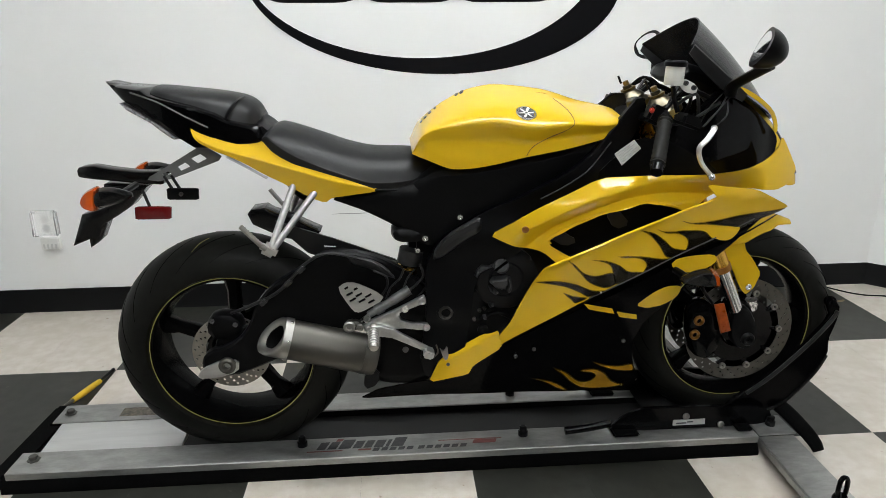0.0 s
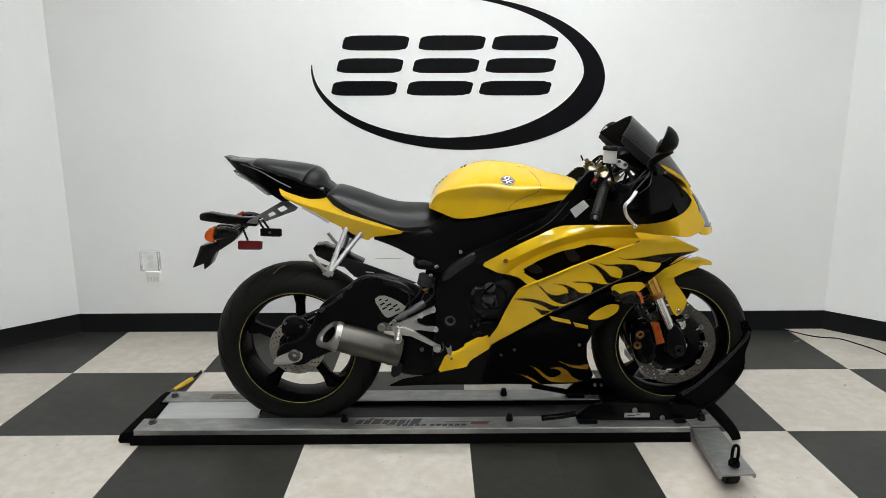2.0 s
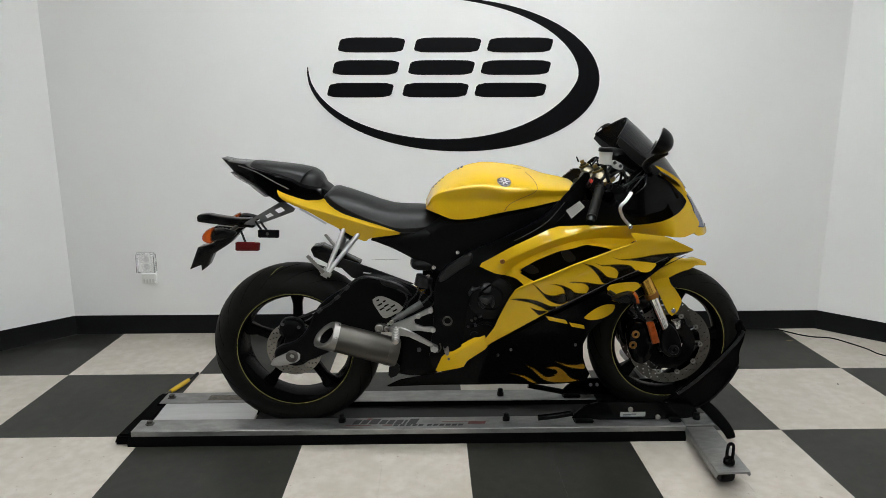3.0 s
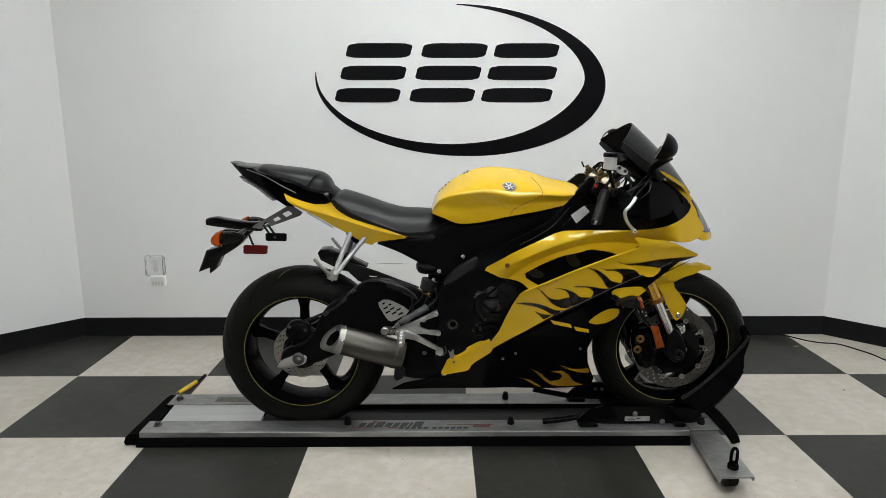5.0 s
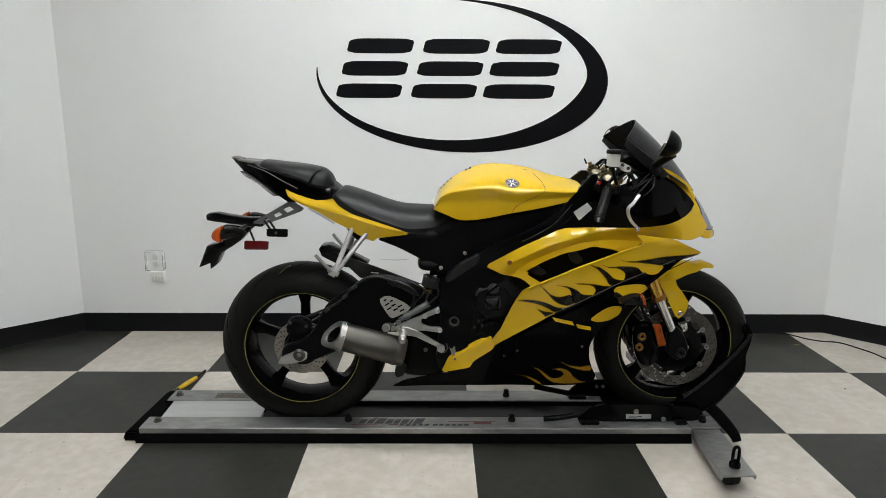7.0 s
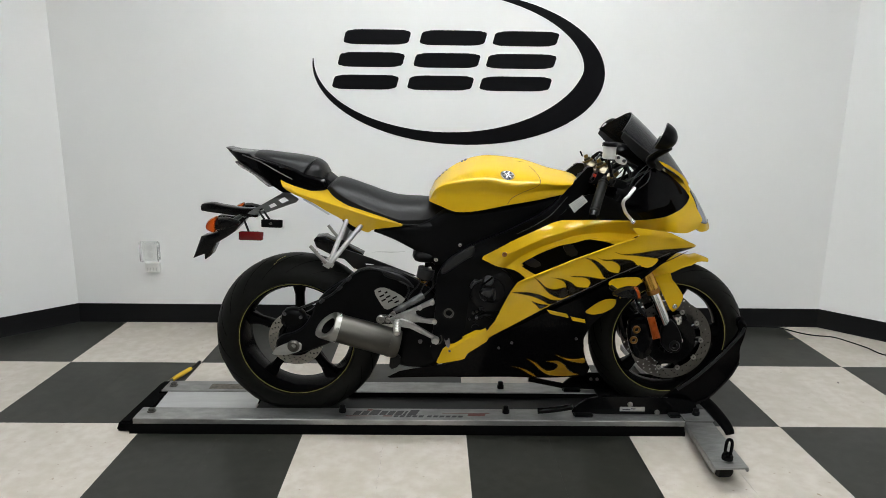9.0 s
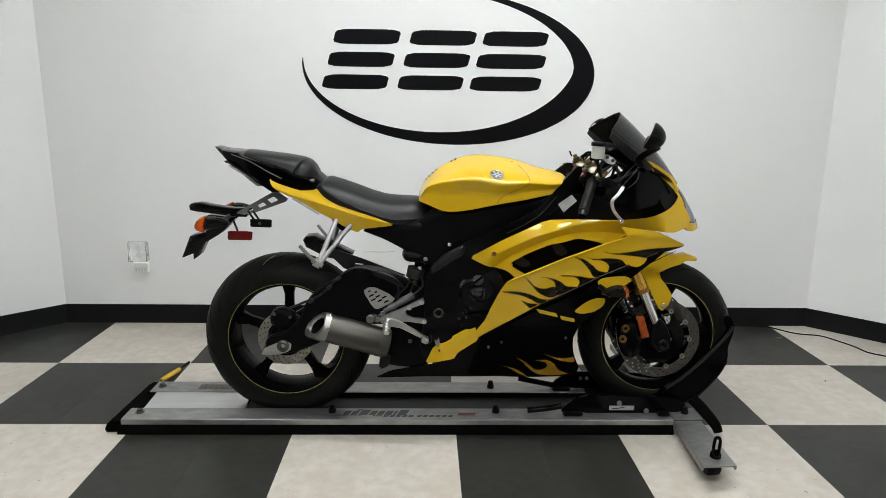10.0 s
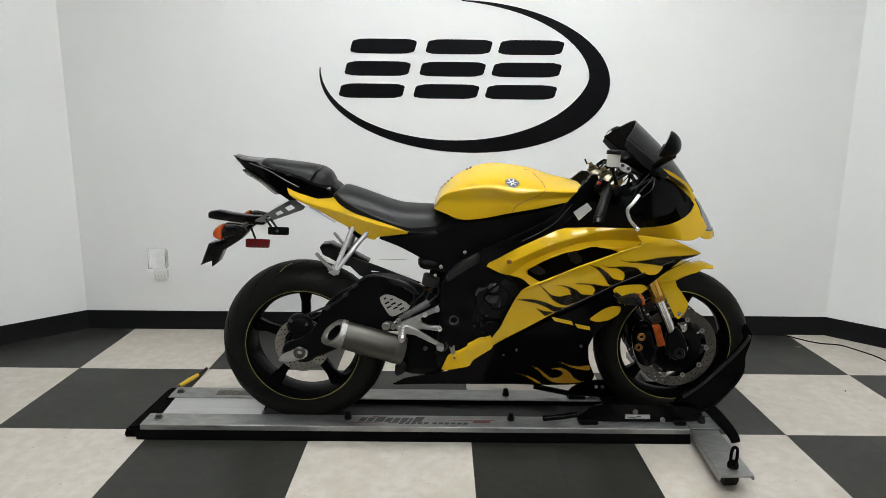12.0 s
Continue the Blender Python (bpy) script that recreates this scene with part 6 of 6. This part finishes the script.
# rear end
ARM = [(0.515, 0.300), (0.515, 0.365), (0.60, 0.385), (0.646, 0.440), (0.660, 0.485), (0.688, 0.525), (0.730, 0.558), (0.792, 0.594), (0.849, 0.634), (0.941, 0.628), (1.026, 0.592), (1.12, 0.52), (1.13, 0.42), (0.97, 0.44), (0.82, 0.40), (0.68, 0.325), (0.58, 0.293)]
for s in (-1, 1):
    part("swingarm", solid(soften(ARM if s < 0 else [(x, min(z, 0.53 - 0.1 * abs(x - 0.9))) for x, z in ARM], 2), 0.022, 0.02, 0.55, 0.018, centre=0.118, side=s), MATTE, bike, "satin black swingarm")
    part("axle_block", solid(soften([(0.500, 0.300), (0.515, 0.326), (0.57, 0.350), (0.612, 0.346), (0.608, 0.315), (0.552, 0.299)], 1, 0.2), 0.007, 0.005, 0.6, 0.01, centre=0.143, side=s), ALU, bike, "aluminium chain adjuster block")
    part("axle_nut", lathe([(0.008, 0), (0.022, 0), (0.022, 0.008), (0.016, 0.012), (0.010, 0.011), (0.008, 0.004)], (0.584, C + s * 0.150, 0.338), (0, s, 0), 6 if s > 0 else 28), STEEL, bike, "steel axle nut")
part("rear_caliper", solid(soften([(0.530, 0.395), (0.528, 0.440), (0.555, 0.468), (0.612, 0.458), (0.628, 0.412), (0.59, 0.385)], 1), 0.03, 0.014, centre=0.088), MATTE, bike, "black rear brake caliper")
for x, z in ((0.548, 0.448), (0.606, 0.436)):
    bolt("caliper_pin", (x, C - 0.117, z), 0.006, GREY, bike)
part("caliper_bracket", solid(soften([(0.53, 0.36), (0.58, 0.43), (0.68, 0.42), (0.70, 0.36), (0.62, 0.32)], 2), 0.012, 0.01, centre=0.10), MATTE, bike)
# brake line and clips, in lighter materials to draw the swingarm's edge glints too
part("brake_line", tube([(0.60, C - 0.12, 0.47), (0.66, C - 0.145, 0.50), (0.73, C - 0.145, 0.535), (0.80, C - 0.145, 0.605), (0.86, C - 0.145, 0.632), (0.95, C - 0.145, 0.61)], 0.0042, sides=8), SATIN, bike)
for x, z in ((0.69, 0.508), (0.755, 0.557), (0.79, 0.592)):
    part("line_clip", block((x - 0.010, C - 0.156, z - 0.006), (x + 0.010, C - 0.139, z + 0.006), 0.002, turn=pose(0, 0, 0, 0, -42, 0)), BOSS, bike)
part("hugger", solid([(0.645, 0.708), (0.655, 0.720), (0.690, 0.724), (0.70, 0.716), (0.76, 0.690), (0.83, 0.655), (0.80, 0.63), (0.732, 0.641), (0.656, 0.680)], 0.035, 0.006, 0.85, 0.014), TRIMGLOSS, bike, "black rear hugger")
part("hugger_arm", sheet([(0.72, 0.697), (0.865, 0.650), (0.938, 0.622), (1.026, 0.588), (0.95, 0.584), (0.85, 0.595), (0.80, 0.612), (0.745, 0.665)], lambda x, z: curve(x, (0.7, 0.85, 1.02), (0.068, 0.08, 0.085)), 0.012, 0.014, [[(0.842, 0.632), (0.872, 0.630), (0.872, 0.625), (0.842, 0.626)]]), SATIN, bike)
part("arm_cover", solid(soften([(0.905, 0.622), (0.960, 0.613), (0.998, 0.592), (1.028, 0.556), (1.010, 0.560), (0.965, 0.585), (0.915, 0.598)], 1), 0.010, 0.012, 0.3, 0.008, centre=0.138), SATIN, bike, "satin black swingarm cover")
# shock
shock = part("shock_top", solid(soften([(1.013, 0.672), (1.022, 0.692), (1.06, 0.695), (1.112, 0.68), (1.108, 0.648), (1.03, 0.646)], 2), 0.05, 0.02, centre=0.10), MATTE, bike, "black shock mount")
part("rear_casting", block((1.06, C - 0.11, 0.44), (1.17, C + 0.11, 0.69), 0.02), MATTE, bike)
part("shock_body", tube([(1.068, C - 0.10, 0.622), (1.060, C - 0.10, 0.585)], 0.032, sides=20, smooth=1), BOSS, shock)
for k in range(5):
    part("shock_coil", lathe([(0.018, 0), (0.027, 0.0), (0.027, 0.006), (0.018, 0.006)], (1.056 - 0.002 * k, C - 0.10, 0.572 - 0.012 * k), (0.1, 0, 1), 24), GOLD if k < 2 else MATTE, shock)
part("shock_rod", tube([(1.06, C - 0.10, 0.60), (1.05, C - 0.10, 0.50)], 0.014, sides=16, smooth=1), MATTE, shock)

# silencer
a0, a1 = Vector((0.746, -0.075, 0.414)), Vector((0.972, -0.045, 0.340))
ax = (a1 - a0).normalized()
up = (Vector((0, 0, 1)) - ax * ax.z).normalized()
out = ax.cross(up)


def silencer_ring(bm, at, r, squash, slant=0.0):
    vs = []
    for k in range(44):
        a = 2 * math.pi * k / 44
        w = r * 0.89 * (1 + 0.05 * math.cos(3 * a + 0.6))
        o = out * w * math.cos(a) * squash + up * w * math.sin(a)
        vs.append(bm.verts.new(at + o + ax * slant * (math.sin(a) * 0.75 + math.cos(a) * 0.65)))
    return vs


def silencer_shell(name, rings, material, label, parent):
    bm = bmesh.new()
    rows = [silencer_ring(bm, a0 + ax * d, r, 0.92, sl) for d, r, sl in rings]
    for p, q in zip(rows, rows[1:]):
        for k in range(44):
            bm.faces.new((p[k], p[(k + 1) % 44], q[(k + 1) % 44], q[k]))
    return part(name, bm, material, parent, label, 40)


can = silencer_shell("silencer", [(0.0, 0.0565, 0), (0.003, 0.058, 0), (0.10, 0.059, 0), (0.222, 0.060, 0), (0.232, 0.056, 0), (0.232, 0.03, 0)], TITAN, "satin titanium silencer", bike)
silencer_shell("end_band", [(-0.012, 0.058, 0), (-0.012, 0.0612, 0), (0.006, 0.0612, 0), (0.006, 0.058, 0)], CAP, "aluminium end band", can)
silencer_shell("end_cap", [(-0.010, 0.0600, 0.0), (-0.018, 0.0600, 0.004), (-0.034, 0.0585, 0.026), (-0.038, 0.0555, 0.030), (-0.0385, 0.0500, 0.0275), (-0.037, 0.0420, 0.0230), (-0.035, 0.0370, 0.0200), (-0.030, 0.0345, 0.0185)], CAP, "slash-cut aluminium end cap", can)
silencer_shell("outlet", [(-0.031, 0.0348, 0.0187), (-0.010, 0.0335, 0.012), (0.02, 0.032, 0.0), (0.10, 0.030, 0), (0.10, 0.001, 0)], SKID, "dark exhaust outlet", can)
for k in range(6):
    a = 2 * math.pi * k / 6 + 0.3
    p = a0 + (out * math.cos(a) * 0.92 + up * math.sin(a)) * 0.0545
    part("rivet", ball(p, (0.004, 0.004, 0.004)), CHROME, can)
silencer_shell("rear_band", [(0.195, 0.0595, 0), (0.195, 0.0618, 0), (0.205, 0.0618, 0), (0.205, 0.0595, 0)], TITAN, "silencer clamp band", can)
part("exhaust_box", solid(soften([(0.945, 0.245), (0.965, 0.42), (1.02, 0.43), (1.10, 0.43), (1.16, 0.38), (1.13, 0.235), (1.02, 0.23)], 1), 0.06, 0.03, 0.6, centre=0.055), MATTE, bike, "black exhaust chamber")
part("chamber_bolt", lathe([(0, 0), (0.008, 0), (0.008, 0.006), (0, 0.006)], (1.045, C - 0.114, 0.345), (0, -1, 0), 12, closed=False), GREY, bike)
part("belly_bracket", prism(soften([(0.93, 0.24), (0.935, 0.30), (0.975, 0.30), (0.97, 0.255)], 1), C - 0.14, C - 0.13, 0.002), ENGINE, bike)

# rearset
HANGERALU = mat("cast_aluminium", (0.52, 0.52, 0.51), 0.34, metal=1.0, var=0.2, scale=35, bump=0.08, bump_scale=160)
GUARD = [(0.883, 0.566), (0.902, 0.580), (0.926, 0.580), (0.975, 0.556), (0.998, 0.535), (0.935, 0.500), (0.918, 0.506)]
slots = []
for i in range(4):
    for k in range(4):
        cx, cz = 0.905 + 0.0225 * i + 0.007 * k, 0.566 - 0.0155 * k - 0.003 * i
        if k < 4 and (i + k) < 5 and not (k == 3 and i > 1):
            l, h, t = 0.0092 if k else 0.0055, 0.0032, radians(28)
            slots.append([(cx + l * math.cos(t) * sx - h * math.sin(t) * sz, cz + l * math.sin(t) * sx + h * math.cos(t) * sz) for sx, sz in ((-1, -1), (1, -1), (1, 1), (-1, 1))])
part("heel_guard", sheet(soften(GUARD, 1, 0.2), flat(0.222), 0.004, 0.01, [h for h in slots if all(edge_gap(x, z, GUARD) > 0.006 and inside(x, z, GUARD) for x, z in h)]), ALU, bike, "slotted aluminium heel guard")
HANGER = [(1.092, 0.545), (1.098, 0.530), (1.086, 0.520), (1.055, 0.508), (1.030, 0.498), (1.035, 0.482), (1.060, 0.472), (1.098, 0.470), (1.106, 0.460), (1.096, 0.450), (1.04, 0.458), (0.985, 0.452), (0.945, 0.452), (0.940, 0.470), (0.965, 0.485), (1.02, 0.508), (1.06, 0.528)]
part("peg_hanger", solid(soften(HANGER, 1, 0.12), 0.008, 0.004, 0.4, 0.008, centre=0.225), HANGERALU, bike, "polished aluminium foot peg hanger")
for x, z in ((1.088, 0.531), (1.097, 0.461), (1.045, 0.512)):
    bolt("hanger_bolt", (x, C - 0.232, z), 0.009, BOLT, bike, depth=0.008)
part("brake_pedal", solid([(0.952, 0.470), (0.985, 0.474), (1.020, 0.460), (1.060, 0.436), (1.100, 0.411), (1.094, 0.399), (1.052, 0.420), (1.012, 0.440), (0.975, 0.446), (0.952, 0.450)], 0.007, 0.004, 0.5, 0.008, centre=0.240), HANGERALU, bike, "aluminium brake pedal")
part("pedal_pad", block((1.088, C - 0.272, 0.391), (1.113, C - 0.235, 0.411), 0.004, turn=pose(0, 0, 0, 0, 20, 0)), ALU, bike)
part("pedal_spring", tube([(1.12, C - 0.24, 0.415), (1.124, C - 0.24, 0.395), (1.112, C - 0.24, 0.38)], 0.002, sides=6), STEEL, bike)
peg = part("foot_peg", lathe([(0, 0), (0.012, 0), (0.012, 0.065), (0.010, 0.07), (0, 0.07)], (0.968, C - 0.232, 0.466), (0.0, -0.85, -0.35), 20, closed=False), CAP, bike, "knurled foot peg")
for k in range(7):
    part("peg_ridge", lathe([(0.012, 0.008 + 0.008 * k), (0.0135, 0.009 + 0.008 * k), (0.0135, 0.012 + 0.008 * k), (0.012, 0.013 + 0.008 * k)], (0.968, C - 0.232, 0.466), (0.0, -0.85, -0.35), 20), ALU, peg)
part("master_cylinder", tube([(0.972, C - 0.215, 0.502), (1.0, C - 0.21, 0.516), (1.058, C - 0.20, 0.548)], lambda u: 0.0135 if u < 0.35 else 0.0105 if u < 0.6 else 0.0125, sides=16), mat("cast_grey_cylinder", (0.10, 0.10, 0.098), 0.4, metal=0.6, var=0.3, scale=50), bike, "grey brake master cylinder")
part("cylinder_boot", tube([(0.955, C - 0.216, 0.492), (0.975, C - 0.215, 0.503)], 0.009, sides=12), GREY, bike)
part("push_rod", tube([(0.935, C - 0.22, 0.478), (0.958, C - 0.216, 0.493)], 0.005, sides=8), CHROME, bike)
link = part("brake_link", solid(soften([(0.895, 0.458), (0.897, 0.476), (0.915, 0.482), (0.94, 0.475), (0.945, 0.455), (0.915, 0.452)], 2), 0.012, 0.008, centre=0.215), STEEL, bike, "steel pedal linkage")
for x, z, r in ((0.908, 0.468, 0.0145), (0.934, 0.465, 0.009), (0.952, 0.488, 0.009)):
    bolt("link_bolt", (x, C - 0.227, z), r, CAP, link, depth=0.01)
for k, (line, r, mt) in enumerate((([(1.058, 0.548), (1.075, 0.562), (1.092, 0.585), (1.085, 0.615)], 0.005, SATIN), ([(1.0, 0.522), (1.012, 0.552), (1.035, 0.575), (1.045, 0.60)], 0.004, SATIN), ([(1.04, 0.535), (1.055, 0.572), (1.072, 0.592)], 0.0035, BOSS),
                                   ([(0.985, 0.518), (1.002, 0.545), (1.0, 0.572), (0.97, 0.588)], 0.0045, SATIN), ([(1.07, 0.50), (1.10, 0.535), (1.115, 0.575)], 0.004, SATIN))):
    part("rear_hose", tube([(x, C - 0.20 + 0.012 * k, z) for x, z in line], 0.65 * r, sides=8), mt, bike, "thin black hose")
for x, z in ((1.235, 0.478), (1.248, 0.484), (1.222, 0.455), (1.205, 0.52)):
    bolt("case_bolt", (x, C - 0.176, z), 0.0045, STEEL, engine, depth=0.012)
# passenger pegs
for s in (-1, 1):
    for p, q in (((0.786, 0.810), (0.728, 0.662)), ((0.848, 0.795), (0.732, 0.658))):
        part("peg_bracket", tube([(p[0] + 0.004, C + s * 0.108, p[1] + 0.01), (q[0], C + s * 0.178, q[1])], 0.0085, sides=14, smooth=1), ALU, bike, "polished passenger peg bracket tube")
        part("bracket_recess", ball((p[0] + 0.006, C + s * 0.112, p[1] + 0.013), (0.015, 0.008, 0.009), cut=pose(0, 0, 0, 0, 12, 0)), MATTE, bike, "dark recess round the bracket tube")
    part("bracket_cap", block((0.700, C + s * 0.178 - 0.012, 0.640), (0.742, C + s * 0.178 + 0.012, 0.672), 0.008, turn=pose(0, 0, 0, 0, 30, 0)), ALU, bike)
    fold = part("passenger_peg", tube([(0.716, C + s * 0.19, 0.660), (0.690, C + s * 0.195, 0.690), (0.664, C + s * 0.20, 0.722)], 0.006, sides=10), CAP, bike, "ribbed folding passenger peg")
    for k in range(7):
        u = 0.12 + 0.125 * k
        c = Vector((0.716, C + s * 0.19, 0.660)).lerp(Vector((0.664, C + s * 0.20, 0.722)), u)
        part("rib", lathe([(0.006, -0.0024), (0.0068, -0.0016), (0.0068, 0.0016), (0.006, 0.0024)], c, (-0.052, 0.01 * s, 0.062), 14), CAP, fold)
part("under_tray", solid(soften([(0.74, 0.80), (0.78, 0.815), (0.85, 0.79), (0.82, 0.74), (0.795, 0.735)], 1), 0.08, 0.02), MATTE, bike, "black under-seat tray")

# plate bracket and rear lights
TRUSS = [(0.416, 0.814), (0.480, 0.850), (0.541, 0.885), (0.560, 0.887), (0.598, 0.862), (0.590, 0.851), (0.530, 0.829), (0.471, 0.808), (0.436, 0.802), (0.410, 0.806)]
holes = [[(0.522, 0.857), (0.547, 0.869), (0.562, 0.857), (0.537, 0.845)], [(0.487, 0.837), (0.508, 0.848), (0.519, 0.838), (0.494, 0.827)], [(0.447, 0.820), (0.463, 0.827), (0.471, 0.821), (0.452, 0.814)]]
part("plate_bracket", sheet(TRUSS, flat(0.042), 0.006, 0.006, holes, side=-1), BRACKET, bike, "grey cut-out plate bracket")
HOUSE = [(0.230, 0.828), (0.237, 0.837), (0.271, 0.841), (0.314, 0.832), (0.387, 0.822), (0.430, 0.822), (0.445, 0.806), (0.438, 0.788), (0.382, 0.792), (0.320, 0.800), (0.258, 0.807), (0.232, 0.812)]
part("plate_lamp", solid(soften(HOUSE, 1, 0.12), lambda x, z: curve(x, (0.24, 0.30, 0.42), (0.018, 0.022, 0.02)), 0.006, 0.8, 0.012), TRIMGLOSS, bike, "black number plate lamp housing")
FLAP = [(0.297, 0.795), (0.400, 0.785), (0.352, 0.735), (0.321, 0.714), (0.281, 0.691), (0.259, 0.646), (0.239, 0.629), (0.239, 0.652), (0.196, 0.635), (0.231, 0.718), (0.29, 0.735)]
part("plate_holder", solid(FLAP, 0.035, 0.006, 0.85, 0.014), TRIMGLOSS, bike, "black plate holder and splash flap")
for s in (-1, 1):
    ind = part("rear_blinker", solid(soften([(0.330, 0.812), (0.37, 0.818), (0.432, 0.796), (0.37, 0.772), (0.325, 0.764)], 2), 0.022, 0.022, 0.15, 0.008, centre=0.165, side=s), TRIMGLOSS, bike, "black turn signal pod with orange lens")
    part("lens", solid(soften([(0.346, 0.822), (0.312, 0.808), (0.296, 0.784), (0.306, 0.764), (0.336, 0.758), (0.332, 0.788)], 2), 0.022, 0.012, 0.3, 0.006, centre=0.165, side=s), ORANGE, ind, "orange lens")
    part("stalk", tube([(0.385, C + s * 0.055, 0.798), (0.385, C + s * 0.15, 0.796)], 0.008, sides=8), PLASTIC, ind)
red = part("rear_reflector", solid(soften([(0.392, 0.752), (0.480, 0.751), (0.476, 0.719), (0.390, 0.720)], 1, 0.08), 0.005, 0.004, 0.6, 0.01, centre=0.10), RED, bike, "red rear reflector")
part("reflector_arm", tube([(0.405, C - 0.07, 0.785), (0.425, C - 0.095, 0.752)], 0.004, sides=8), PLASTIC, red)
blk = part("side_tab", solid(soften([(0.474, 0.797), (0.550, 0.795), (0.548, 0.766), (0.473, 0.768)], 1, 0.08), 0.004, 0.003, 0.6, 0.01, centre=0.10), PLASTIC, bike, "black rectangular tab")
for dx in (0.0, 0.018):
    part("tab_arm", tube([(0.455 + dx, C - 0.05, 0.815), (0.485 + dx, C - 0.097, 0.795)], 0.004, sides=8), PLASTIC, blk)
bolt("tab_screw", (0.508, C - 0.104, 0.782), 0.005, STEEL, blk)


# ---- floor tiles ----
floor = put("floor", block((LEFT - SPREAD, FRONT, -0.15), (RIGHT + SPREAD, BACK, -0.003), 0), GROUT)
tagged(floor, "black and ivory checkered vinyl tile floor", "floor", kind="structure")


def tile_mesh(name, material, gap):
    """A tile one wide and two long, its long sides across the room's depth."""
    bm = block((-T / 2 + gap, -T + gap * 0.3, -0.003), (T / 2 - gap, T - gap * 0.3, 0.0), 0)
    me = bpy.data.meshes.new(name)
    bm.to_mesh(me)
    bm.free()
    me.materials.append(material)
    return me


LIGHT_TILE, DARK_TILE = tile_mesh("tile_light", TILE_LIGHT, 0.0003), tile_mesh("tile_dark", TILE_DARK, 0.0002)
rest = {True: bmesh.new(), False: bmesh.new()}
for i in range(-7, 15):
    for j in range(-13, 2):
        x0, y0 = i * T, j * 2 * T
        x1, y1 = min(x0 + T, RIGHT + SPREAD), min(y0 + 2 * T, BACK)
        x0, y0 = max(x0, LEFT - SPREAD), max(y0, FRONT)
        if x1 - x0 < 0.02 or y1 - y0 < 0.02:
            continue
        dark = (i // 2 + j) % 2 == 1
        if -5 <= i <= 11 and j >= -4:
            ob = new("tile", DARK_TILE if dark else LIGHT_TILE)
            ob.parent = floor
            ob.location = Vector(((x0 + x1) / 2, (y0 + y1) / 2, 0)) - WHERE["floor"]
            ob.scale = ((x1 - x0) / T, (y1 - y0) / (2 * T), 1)
        else:
            block((x0 + 0.0003, y0 + 0.0001, -0.003), (x1 - 0.0003, y1 - 0.0001, 0), 0, rest[dark])
for dark, bm in rest.items():
    ob = put("far_tiles", bm, TILE_DARK if dark else TILE_LIGHT, floor)
    tagged(ob, kind="stuff")
